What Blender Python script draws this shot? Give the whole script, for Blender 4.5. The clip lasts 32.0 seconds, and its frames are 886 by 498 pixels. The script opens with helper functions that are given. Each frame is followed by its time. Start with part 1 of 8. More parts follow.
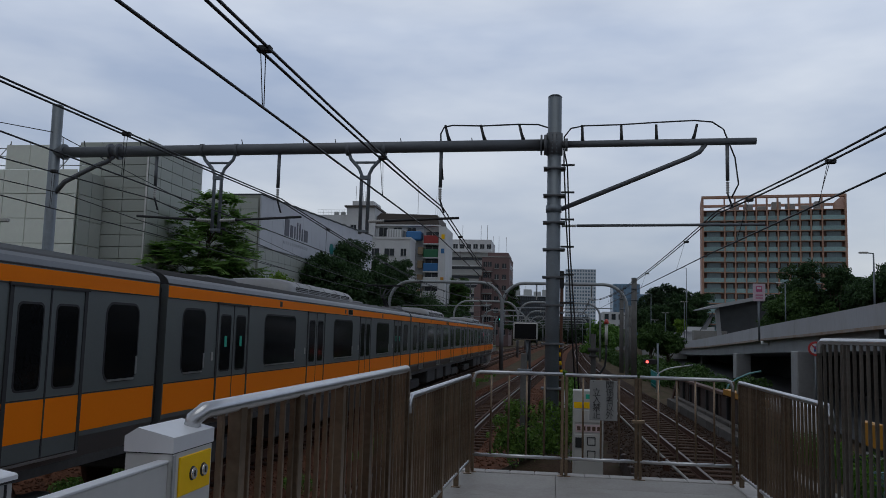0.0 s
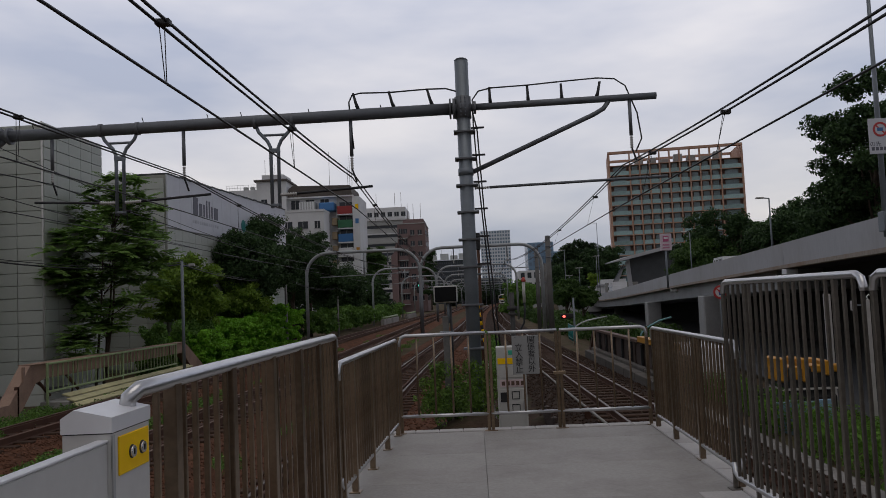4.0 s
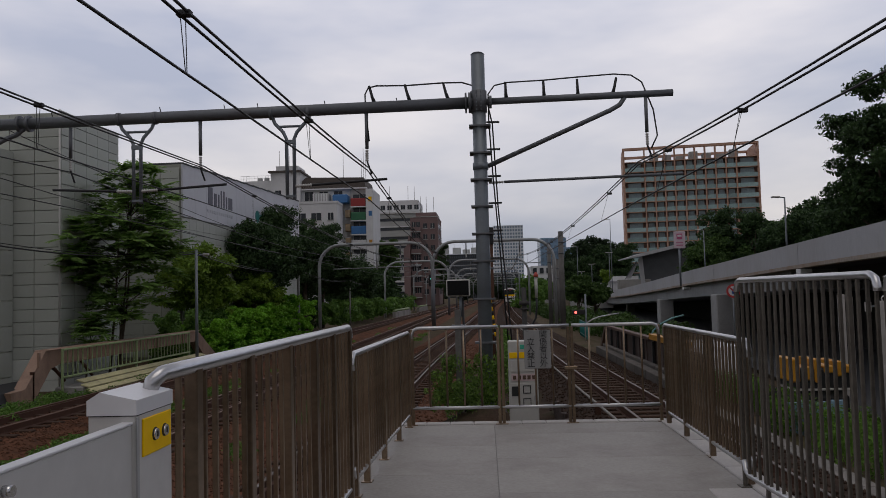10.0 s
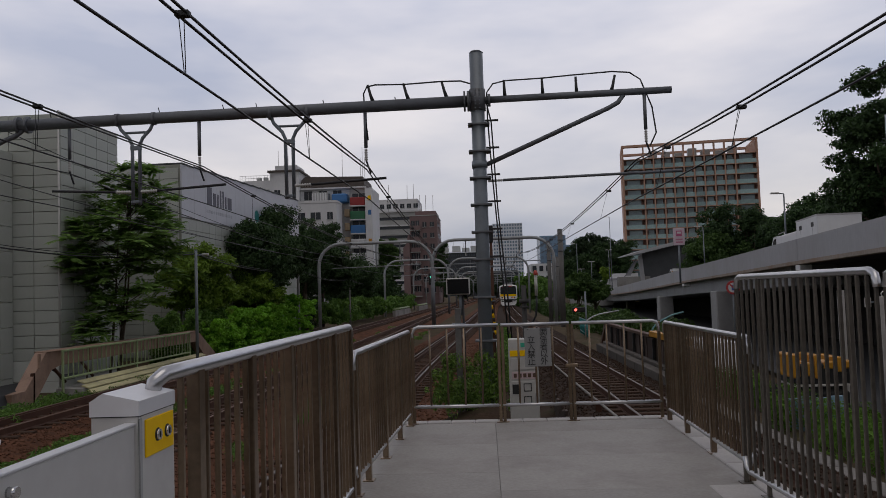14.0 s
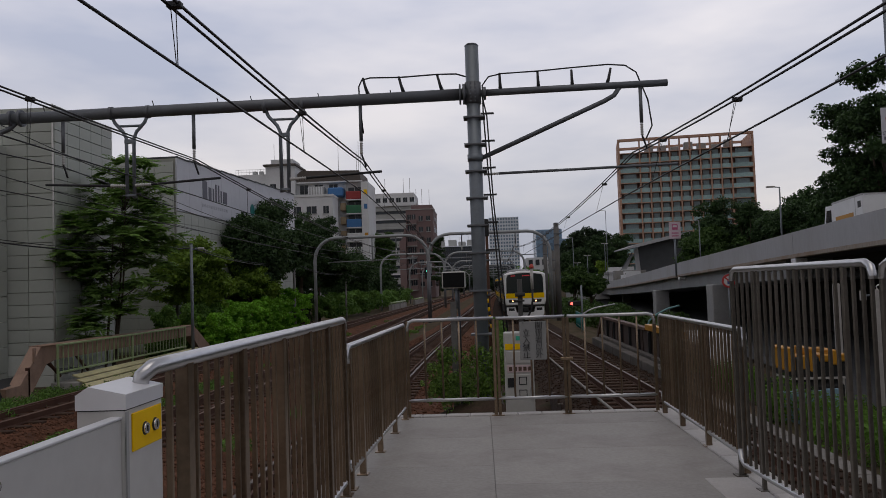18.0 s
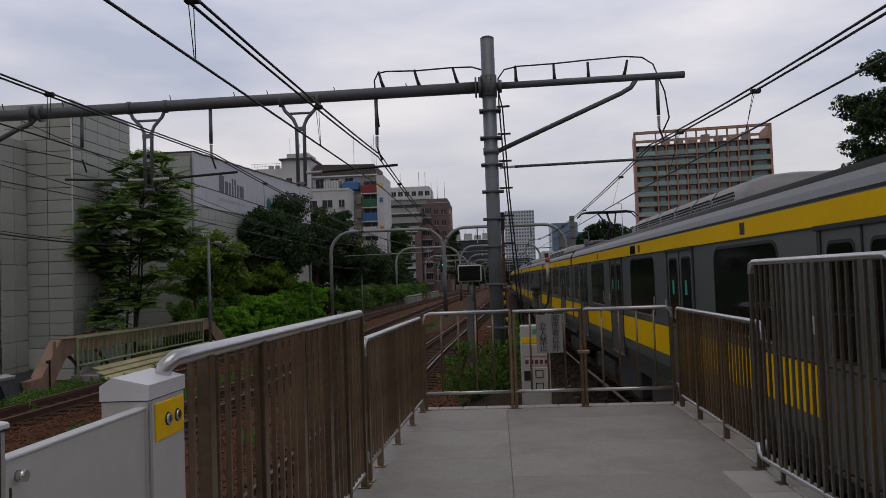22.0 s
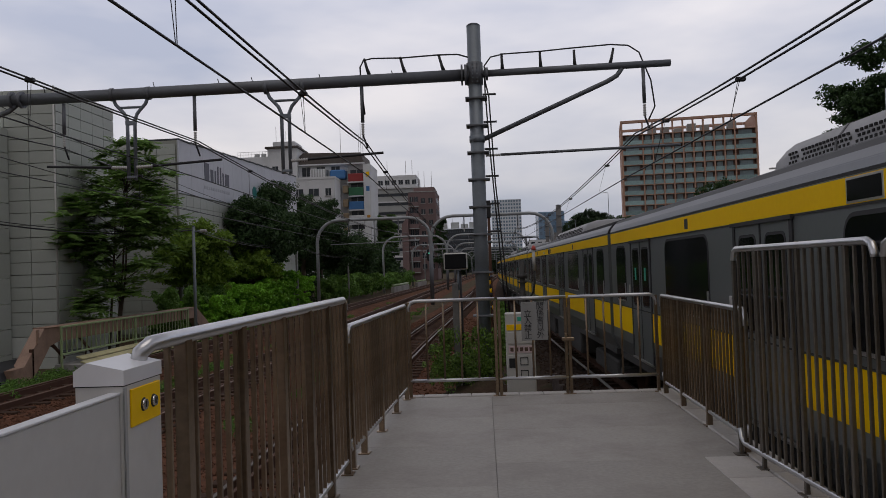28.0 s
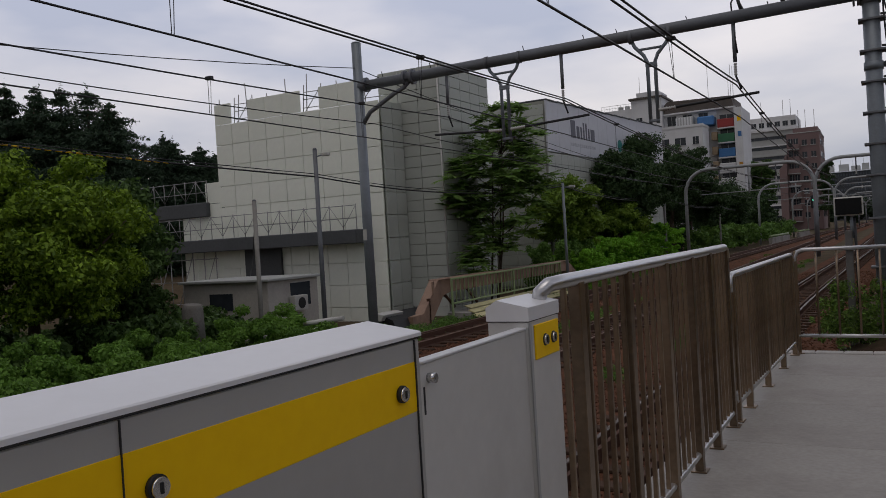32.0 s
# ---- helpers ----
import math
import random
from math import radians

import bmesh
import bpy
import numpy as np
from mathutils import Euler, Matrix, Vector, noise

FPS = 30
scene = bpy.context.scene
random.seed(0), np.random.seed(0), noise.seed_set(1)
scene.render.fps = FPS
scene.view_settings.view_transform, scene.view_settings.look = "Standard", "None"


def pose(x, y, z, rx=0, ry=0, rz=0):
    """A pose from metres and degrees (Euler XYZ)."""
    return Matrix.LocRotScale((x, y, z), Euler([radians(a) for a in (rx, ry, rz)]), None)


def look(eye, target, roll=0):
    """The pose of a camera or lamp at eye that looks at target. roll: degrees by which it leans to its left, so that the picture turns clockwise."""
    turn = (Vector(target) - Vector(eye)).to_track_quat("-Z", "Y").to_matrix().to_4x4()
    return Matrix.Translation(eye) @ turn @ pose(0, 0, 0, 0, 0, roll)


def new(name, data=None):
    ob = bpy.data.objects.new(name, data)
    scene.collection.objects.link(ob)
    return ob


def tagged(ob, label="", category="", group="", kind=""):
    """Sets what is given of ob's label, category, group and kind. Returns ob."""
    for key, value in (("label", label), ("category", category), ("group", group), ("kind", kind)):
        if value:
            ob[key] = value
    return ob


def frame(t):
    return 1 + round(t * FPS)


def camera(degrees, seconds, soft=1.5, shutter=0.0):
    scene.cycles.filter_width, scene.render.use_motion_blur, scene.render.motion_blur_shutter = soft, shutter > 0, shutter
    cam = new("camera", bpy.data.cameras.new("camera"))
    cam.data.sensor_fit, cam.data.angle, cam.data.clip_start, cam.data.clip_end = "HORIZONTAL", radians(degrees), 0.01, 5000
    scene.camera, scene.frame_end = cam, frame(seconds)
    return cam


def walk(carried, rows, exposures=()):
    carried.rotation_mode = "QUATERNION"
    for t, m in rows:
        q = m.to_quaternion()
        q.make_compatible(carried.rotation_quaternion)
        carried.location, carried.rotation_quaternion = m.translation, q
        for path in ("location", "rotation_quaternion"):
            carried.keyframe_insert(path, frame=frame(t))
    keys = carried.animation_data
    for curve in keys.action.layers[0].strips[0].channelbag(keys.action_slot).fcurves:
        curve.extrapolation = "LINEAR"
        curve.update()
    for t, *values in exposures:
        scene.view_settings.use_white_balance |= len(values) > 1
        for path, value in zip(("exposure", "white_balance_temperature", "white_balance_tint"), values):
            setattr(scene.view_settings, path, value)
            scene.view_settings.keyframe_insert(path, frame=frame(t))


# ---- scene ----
# camera: a phone on the platform end, 58 degrees across
cam = camera(57.8, 32.0, soft=0.75)
CAMERA_ROWS = [
    (0, 0.036, 0.135, 1.527, 8.04, 5.98, 1.53),
    (0.5, 0.072, 0.114, 1.510, 2.69, 5.97, 1.16),
    (1, 0.059, 0.072, 1.488, 2.28, 5.11, -0.42),
    (1.5, 0.048, 0.054, 1.494, 1.77, 4.59, -1.27),
    (2, 0.043, 0.049, 1.496, 1.31, 4.29, -1.67),
    (2.5, 0.035, 0.056, 1.494, 1.01, 4.14, -2.03),
    (3, 0.027, 0.049, 1.500, 1.16, 4.07, -2.20),
    (3.5, 0.019, 0.051, 1.504, 1.57, 3.87, -2.40),
    (5.5, 0.010, 0.055, 1.505, 2.86, 2.75, -2.50),
    (6, 0.001, 0.053, 1.507, 2.96, 2.62, -2.30),
    (7, 0.008, 0.045, 1.505, 3.47, 2.70, -2.36),
    (8, 0.004, 0.026, 1.500, 3.61, 2.94, -2.27),
    (8.5, 0.013, 0.026, 1.499, 3.21, 3.20, -1.97),
    (9, 0.016, 0.013, 1.500, 2.95, 3.25, -1.68),
    (10, -0.002, 0.006, 1.499, 2.91, 3.18, -1.49),
    (11, -0.001, -0.001, 1.501, 2.98, 3.05, -1.63),
    (12, 0.001, 0.004, 1.498, 2.93, 2.99, -1.85),
    (13, 0.000, -0.000, 1.500, 2.90, 3.00, -1.90),
    (14, -0.005, -0.001, 1.501, 2.88, 3.07, -1.88),
    (14.5, -0.001, 0.005, 1.498, 2.84, 3.03, -1.92),
    (16.5, 0.006, 0.036, 1.493, 2.56, 2.74, -2.03),
    (17, 0.001, 0.038, 1.495, 2.53, 2.67, -1.97),
    (18, 0.009, 0.035, 1.493, 2.63, 2.63, -1.95),
    (19, 0.006, 0.040, 1.492, 2.85, 2.52, -2.04),
    (19.5, 0.006, 0.039, 1.493, 3.14, 2.48, -2.06),
    (20, 0.008, 0.030, 1.494, 3.37, 2.46, -2.07),
    (20.5, 0.003, 0.034, 1.493, 3.55, 2.43, -2.06),
    (21, 0.003, 0.028, 1.492, 3.66, 2.40, -2.08),
    (22, -0.001, 0.024, 1.489, 3.75, 2.21, -1.99),
    (23, 0.009, 0.028, 1.485, 3.76, 2.04, -1.99),
    (24, 0.013, 0.049, 1.481, 3.48, 1.96, -1.99),
    (25, 0.012, 0.054, 1.476, 3.25, 1.81, -1.84),
    (25.5, 0.010, 0.061, 1.475, 3.12, 1.71, -1.80),
    (27.5, 0.020, 0.053, 1.475, 2.89, 1.40, -1.96),
    (28, 0.021, 0.049, 1.473, 2.85, 1.38, -2.00),
    (29, 0.021, 0.038, 1.475, 2.84, 1.38, -2.01),
    (30, 0.020, 0.037, 1.473, 2.97, 1.46, -2.23),
    (30.5, 0.022, 0.033, 1.472, 3.04, 1.50, -2.43),
    (31, 0.028, 0.037, 1.469, 5.23, 1.28, -2.83),
    (31.5, 0.026, 0.045, 1.464, 11.76, 0.39, -2.96),
    (31.8, -0.002, 0.035, 1.433, 20.14, -0.13, -2.88),
    (32, -0.036, -0.030, 1.441, 28.69, -0.67, -3.44),
]
walk(cam, [(t, pose(x, y, z, 90 + pitch, 0, yaw) @ pose(0, 0, 0, 0, 0, roll)) for t, x, y, z, yaw, pitch, roll in CAMERA_ROWS],
     exposures=[(0, -0.22, 5900, 4), (0.5, -0.03, 6250, 8), (1.0, 0.1, 6500, 9), (2.5, -0.02, 6550, 9), (5.0, -0.03, 6650, 10), (16, 0.0, 6700, 11), (32, 0.05, 6700, 11)])

# world: an overcast evening sky
world = bpy.data.worlds.new("sky")
scene.world = world
world.use_nodes = True
wt = world.node_tree
wt.nodes.clear()


wn = wt.nodes.new
sky = wn("ShaderNodeTexSky")
sky.sky_type, sky.sun_disc = "NISHITA", False
sky.sun_elevation, sky.sun_rotation, sky.air_density, sky.dust_density = radians(38), radians(200), 1.2, 2.0
coord = wn("ShaderNodeTexCoord")
mapping = wn("ShaderNodeMapping")
mapping.inputs["Scale"].default_value = (1.0, 1.0, 3.2)
clouds = wn("ShaderNodeTexNoise")
clouds.inputs["Scale"].default_value = 2.1
clouds.inputs["Detail"].default_value = 5
clouds.inputs["Roughness"].default_value = 0.5
cover = wn("ShaderNodeValToRGB")
cover.color_ramp.elements[0].position, cover.color_ramp.elements[0].color = 0.36, (4.7, 5.0, 6.1, 1)
cover.color_ramp.elements[1].position, cover.color_ramp.elements[1].color = 0.64, (8.7, 8.3, 8.35, 1)
blend = wn("ShaderNodeMixRGB")
blend.inputs[0].default_value = 0.86
background = wn("ShaderNodeBackground")
background.inputs["Strength"].default_value = 0.094
out = wn("ShaderNodeOutputWorld")
wt.links.new(coord.outputs["Generated"], mapping.inputs["Vector"])
wt.links.new(mapping.outputs[0], clouds.inputs["Vector"])
wt.links.new(clouds.outputs[0], cover.inputs[0])
wt.links.new(sky.outputs[0], blend.inputs[1])
wt.links.new(cover.outputs[0], blend.inputs[2])
split = wn("ShaderNodeSeparateXYZ")
wt.links.new(coord.outputs["Generated"], split.inputs[0])
rise = wn("ShaderNodeValToRGB")
rise.color_ramp.elements[0].position, rise.color_ramp.elements[0].color = 0.0, (0.86, 0.86, 0.87, 1)
rise.color_ramp.elements[1].position, rise.color_ramp.elements[1].color = 0.75, (0.5, 0.52, 0.56, 1)
mid = rise.color_ramp.elements.new(0.36)
mid.color = (1.16, 1.18, 1.23, 1)
around = wn("ShaderNodeMapRange")
around.inputs["From Min"].default_value, around.inputs["From Max"].default_value = -0.7, 0.5
around.inputs["To Min"].default_value, around.inputs["To Max"].default_value = 0.5, 1.0
dusk, dusk2 = wn("ShaderNodeMixRGB"), wn("ShaderNodeMixRGB")
dusk.blend_type = dusk2.blend_type = "MULTIPLY"
dusk.inputs[0].default_value = dusk2.inputs[0].default_value = 1.0
wt.links.new(split.outputs["Z"], rise.inputs[0])
wt.links.new(split.outputs["Y"], around.inputs["Value"])
wt.links.new(blend.outputs[0], dusk.inputs[1])
wt.links.new(rise.outputs[0], dusk.inputs[2])
wt.links.new(dusk.outputs[0], dusk2.inputs[1])
wt.links.new(around.outputs[0], dusk2.inputs[2])
wt.links.new(dusk2.outputs[0], background.inputs[0])
wt.links.new(background.outputs[0], out.inputs[0])

sun = new("sun", bpy.data.lights.new("sun", "SUN"))
sun.data.energy, sun.data.angle, sun.data.color = 0.5, radians(45), (1.0, 0.95, 0.9)
sun.matrix_world = look((4, -25, 80), (0, 0, 0))


# ---- materials ----
def mat(name, col, rough=0.6, metal=0.0, var=0.15, scale=1.5, fine=25.0, bump=0.0, per=0.0, dirt=None, dirt_amount=0.5, dirt_scale=0.8, emit=0.0, stretch=(1, 1, 1), coat=0.0, spec=0.5):
    m = bpy.data.materials.new(name)
    m.use_nodes = True
    nt = m.node_tree
    b = nt.nodes["Principled BSDF"]
    b.inputs["Roughness"].default_value, b.inputs["Metallic"].default_value = rough, metal
    b.inputs["Coat Weight"].default_value = coat
    b.inputs["Specular IOR Level"].default_value = spec
    if emit:
        b.inputs["Emission Color"].default_value, b.inputs["Emission Strength"].default_value = (*col, 1), emit
    tc = nt.nodes.new("ShaderNodeTexCoord")
    mp = nt.nodes.new("ShaderNodeMapping")
    mp.inputs["Scale"].default_value = stretch
    nt.links.new(tc.outputs["Object"], mp.inputs["Vector"])
    big, small = nt.nodes.new("ShaderNodeTexNoise"), nt.nodes.new("ShaderNodeTexNoise")
    big.inputs["Scale"].default_value, big.inputs["Detail"].default_value = scale, 4
    small.inputs["Scale"].default_value, small.inputs["Detail"].default_value = fine, 3
    nt.links.new(mp.outputs[0], big.inputs["Vector"])
    nt.links.new(mp.outputs[0], small.inputs["Vector"])
    add = nt.nodes.new("ShaderNodeMath")
    add.operation = "ADD"
    nt.links.new(big.outputs[0], add.inputs[0])
    nt.links.new(small.outputs[0], add.inputs[1])
    last = add
    if per:
        info = nt.nodes.new("ShaderNodeObjectInfo")
        scaled = nt.nodes.new("ShaderNodeMath")
        scaled.operation = "MULTIPLY_ADD"
        scaled.inputs[1].default_value, scaled.inputs[2].default_value = per, -per / 2
        nt.links.new(info.outputs["Random"], scaled.inputs[0])
        last = nt.nodes.new("ShaderNodeMath")
        last.operation = "ADD"
        nt.links.new(add.outputs[0], last.inputs[0])
        nt.links.new(scaled.outputs[0], last.inputs[1])
    ramp = nt.nodes.new("ShaderNodeValToRGB")
    e = ramp.color_ramp.elements
    e[0].position, e[1].position = 0.25, 0.75
    e[0].color = (*[max(0, c * (1 - var)) for c in col], 1)
    e[1].color = (*[min(1, c * (1 + var)) for c in col], 1)
    half = nt.nodes.new("ShaderNodeMath")
    half.operation = "MULTIPLY"
    half.inputs[1].default_value = 0.5
    nt.links.new(last.outputs[0], half.inputs[0])
    nt.links.new(half.outputs[0], ramp.inputs[0])
    colour = ramp.outputs[0]
    if dirt:
        d = nt.nodes.new("ShaderNodeTexNoise")
        d.inputs["Scale"].default_value, d.inputs["Detail"].default_value, d.inputs["Roughness"].default_value = dirt_scale, 6, 0.65
        nt.links.new(mp.outputs[0], d.inputs["Vector"])
        dr = nt.nodes.new("ShaderNodeValToRGB")
        dr.color_ramp.elements[0].position, dr.color_ramp.elements[1].position = 0.45, 0.7
        dm = nt.nodes.new("ShaderNodeMath")
        dm.operation = "MULTIPLY"
        dm.inputs[1].default_value = dirt_amount
        mix = nt.nodes.new("ShaderNodeMixRGB")
        mix.inputs[2].default_value = (*dirt, 1)
        nt.links.new(d.outputs[0], dr.inputs[0])
        nt.links.new(dr.outputs[0], dm.inputs[0])
        nt.links.new(dm.outputs[0], mix.inputs[0])
        nt.links.new(colour, mix.inputs[1])
        colour = mix.outputs[0]
    nt.links.new(colour, b.inputs["Base Color"])
    if bump:
        bp = nt.nodes.new("ShaderNodeBump")
        bp.inputs["Strength"].default_value, bp.inputs["Distance"].default_value = bump, 0.02
        nt.links.new(add.outputs[0], bp.inputs["Height"])
        nt.links.new(bp.outputs[0], b.inputs["Normal"])
    return m


def leaf_mat(name, dark, light, thin=0.25):
    m = bpy.data.materials.new(name)
    m.use_nodes = True
    nt = m.node_tree
    nt.nodes.clear()
    geo = nt.nodes.new("ShaderNodeNewGeometry")
    tc = nt.nodes.new("ShaderNodeTexCoord")
    noise_node = nt.nodes.new("ShaderNodeTexNoise")
    noise_node.inputs["Scale"].default_value = 0.55
    nt.links.new(tc.outputs["Object"], noise_node.inputs["Vector"])
    mean = nt.nodes.new("ShaderNodeMixRGB")
    mean.inputs[0].default_value = 0.5
    nt.links.new(geo.outputs["Random Per Island"], mean.inputs[1])
    nt.links.new(noise_node.outputs[0], mean.inputs[2])
    ramp = nt.nodes.new("ShaderNodeValToRGB")
    e = ramp.color_ramp.elements
    e[0].position, e[0].color = 0.2, (*dark, 1)
    e[1].position, e[1].color = 0.85, (*light, 1)
    nt.links.new(mean.outputs[0], ramp.inputs[0])
    d, tr, mx, o = (nt.nodes.new("ShaderNodeBsdfPrincipled"), nt.nodes.new("ShaderNodeBsdfTranslucent"), nt.nodes.new("ShaderNodeMixShader"), nt.nodes.new("ShaderNodeOutputMaterial"))
    d.inputs["Roughness"].default_value = 0.6
    d.inputs["Specular IOR Level"].default_value = 0.25
    mx.inputs[0].default_value = thin
    nt.links.new(ramp.outputs[0], d.inputs["Base Color"])
    nt.links.new(ramp.outputs[0], tr.inputs["Color"])
    nt.links.new(d.outputs[0], mx.inputs[1])
    nt.links.new(tr.outputs[0], mx.inputs[2])
    nt.links.new(mx.outputs[0], o.inputs[0])
    return m


# Brown base imitates ballast mirrored in the steel; the dirt tone is rust
STEEL = mat("stainless", (0.24, 0.178, 0.122), 0.33, 0.75, 0.35, 1.2, 30, 0.03, per=0.8, dirt=(0.135, 0.072, 0.038), dirt_amount=0.65, dirt_scale=1.6)
STEEL_GREY = mat("dull grey steel", (0.15, 0.134, 0.114), 0.4, 0.6, 0.3, 1.2, 30, 0.03, per=0.7, dirt=(0.1, 0.078, 0.06), dirt_amount=0.6, dirt_scale=2.0)
STEEL_RAIL = mat("handrail steel", (0.55, 0.55, 0.56), 0.3, 0.85, 0.1, 2.0, 30)
CONCRETE = mat("platform slab", (0.315, 0.297, 0.275), 0.62, 0, 0.22, 0.9, 30, 0.12, per=0.5, dirt=(0.2, 0.182, 0.165), dirt_amount=0.75, dirt_scale=1.1)
KERB = mat("pale granite", (0.5, 0.475, 0.455), 0.8, 0, 0.15, 2.0, 45, 0.1, per=0.3, dirt=(0.22, 0.2, 0.19), dirt_amount=0.5)
CONC_OLD = mat("old concrete", (0.3, 0.29, 0.27), 0.9, 0, 0.2, 0.5, 8, 0.2, dirt=(0.12, 0.1, 0.08), dirt_amount=0.6, dirt_scale=0.4)
DECK = mat("deck concrete", (0.415, 0.42, 0.435), 0.85, 0, 0.1, 0.25, 5, 0.05, dirt=(0.24, 0.22, 0.2), dirt_amount=0.4, dirt_scale=0.25, stretch=(1, 1, 0.4))
PIERM = mat("pale pier concrete", (0.36, 0.36, 0.36), 0.85, 0, 0.14, 0.4, 7, 0.08, dirt=(0.2, 0.19, 0.18), dirt_amount=0.5, dirt_scale=0.4)
DECK_RUST = mat("stained edge", (0.36, 0.31, 0.26), 0.9, 0, 0.3, 0.5, 8, 0.1, dirt=(0.2, 0.1, 0.05), dirt_amount=0.7, dirt_scale=0.5, spec=0.2)
# Near-black concrete: the shade beneath the road is put into the colour
UNDER_SHADE = mat("deck underside shade", (0.05, 0.048, 0.047), 0.9, 0, 0.2, 0.4, 6, dirt=(0.04, 0.037, 0.036))
GIRDER = mat("grey girder", (0.27, 0.28, 0.29), 0.7, 0.1, 0.12, 0.3, 6, dirt=(0.18, 0.17, 0.16), dirt_amount=0.5, dirt_scale=0.4)
GALV = mat("galvanised mast", (0.2, 0.225, 0.25), 0.5, 0.35, 0.14, 1.0, 30, 0.03, dirt=(0.13, 0.14, 0.15), dirt_amount=0.5, dirt_scale=1.5)
GALV_DARK = mat("weathered steel pipe", (0.15, 0.16, 0.175), 0.55, 0.3, 0.18, 1.2, 30, 0.03, dirt=(0.09, 0.08, 0.08), dirt_amount=0.5)
ARCHM = mat("arch steel", (0.33, 0.35, 0.36), 0.55, 0.2, 0.15, 0.6, 12, dirt=(0.2, 0.17, 0.14), dirt_amount=0.4)
WIRE = mat("wire", (0.035, 0.035, 0.038), 0.55, 0.4, 0.2)
CABLE = mat("cable black", (0.02, 0.02, 0.022), 0.6, 0, 0.2)
PORC = mat("porcelain", (0.5, 0.49, 0.47), 0.35, 0, 0.15)
RUST = mat("rail rust", (0.085, 0.042, 0.028), 0.75, 0.2, 0.3, 3, 40, 0.1, spec=0.2)
RAILTOP = mat("rail polished", (0.13, 0.105, 0.09), 0.5, 0.7, 0.15)
STONE = mat("ballast stone", (0.135, 0.068, 0.044), 0.95, 0, 0.5, 3, 30, spec=0.05)
RUSTTOP = mat("dull rail top", (0.19, 0.115, 0.085), 0.6, 0.3, 0.3, 3, 40)
BALLAST = mat("ballast", (0.13, 0.06, 0.036), 0.95, 0, 0.6, 1.2, 16, 0.9, dirt=(0.04, 0.028, 0.022), dirt_amount=0.7, dirt_scale=2.5, spec=0.05)
BALLAST_DARK = mat("oily dark ballast", (0.05, 0.034, 0.026), 0.95, 0, 0.6, 1.2, 16, 0.9, dirt=(0.025, 0.02, 0.018), dirt_amount=0.7, dirt_scale=2.5, spec=0.05)
STONE_DARK = mat("oily dark stone", (0.06, 0.04, 0.03), 0.95, 0, 0.5, 3, 30, spec=0.05)
SLEEPER = mat("sleeper", (0.07, 0.044, 0.032), 0.9, 0, 0.25, 2, 20, 0.2, per=0.5, spec=0.1)
EARTH = mat("earth and weeds", (0.095, 0.07, 0.046), 0.95, 0, 0.5, 0.35, 5, 0.5, dirt=(0.05, 0.056, 0.024), dirt_amount=0.8, dirt_scale=0.5, spec=0.05)
SOIL = mat("dark soil", (0.055, 0.037, 0.027), 0.95, 0, 0.5, 1.5, 18, 0.6, dirt=(0.03, 0.04, 0.015), dirt_amount=0.7, dirt_scale=1.3, spec=0.05)
ASPHALT = mat("asphalt", (0.06, 0.06, 0.062), 0.9, 0, 0.2, 0.5, 20, 0.2)
# White door parts: upright faces darkened, lids left pale, imitating light from above
DOORW = mat("screen door white", (0.6, 0.59, 0.57), 0.45, 0, 0.06, 1.5, 20, dirt=(0.4, 0.385, 0.365), dirt_amount=0.4, dirt_scale=1.2)
DOORCASE = mat("door casing shaded white", (0.41, 0.403, 0.388), 0.45, 0, 0.06, 1.5, 20, dirt=(0.36, 0.345, 0.325), dirt_amount=0.4, dirt_scale=1.2)
DOORTOP = mat("screen door lid", (0.72, 0.72, 0.74), 0.3, 0, 0.04)
DOORGREY = mat("screen door grey", (0.4, 0.4, 0.4), 0.45, 0, 0.06, dirt=(0.3, 0.3, 0.3), dirt_amount=0.3)
YELLOW = mat("warning yellow", (1.0, 0.58, 0.004), 0.55, 0, 0.08, spec=0.2)
SEAM = mat("dark seam", (0.03, 0.03, 0.032), 0.7)
CHROME = mat("chrome", (0.7, 0.7, 0.7), 0.15, 1.0, 0.05)
PAN_L = mat("pale panel", (0.84, 0.86, 0.77), 0.55, 0, 0.06, 0.3, 6, 0.02, per=0.25, dirt=(0.68, 0.71, 0.61), dirt_amount=0.4, dirt_scale=0.3)
PAN_D = mat("grey panel", (0.42, 0.44, 0.4), 0.55, 0, 0.06, 0.3, 6, 0.02, per=0.22, dirt=(0.32, 0.33, 0.285), dirt_amount=0.4, dirt_scale=0.3)
SEAMG = mat("seam backing", (0.3, 0.305, 0.265), 0.8)
TOWERW = mat("tower window", (0.2, 0.27, 0.29), 0.15, 0, 0.35, 0.35, 2, per=0.7)
PAN_W = mat("white base panel", (0.55, 0.57, 0.53), 0.55, 0, 0.06, 0.3, 6, per=0.2)
SCAF = mat("scaffold", (0.3, 0.3, 0.3), 0.5, 0.6, 0.2)
BEAMD = mat("dark scaffold deck", (0.075, 0.08, 0.085), 0.7, 0.1, 0.25, 0.8, 10)
SIGNW = mat("white sign board", (0.57, 0.58, 0.625), 0.5, 0, 0.05, 0.3, 4, dirt=(0.44, 0.44, 0.47), dirt_amount=0.3)
SIGND = mat("sign lettering", (0.12, 0.12, 0.15), 0.6)
SIGNG = mat("sign pale lettering", (0.45, 0.46, 0.5), 0.6)
TEALP = mat("pale teal paint", (0.16, 0.34, 0.35), 0.5, 0, 0.15)
TEAL = mat("teal paint", (0.02, 0.2, 0.19), 0.5, 0, 0.2)
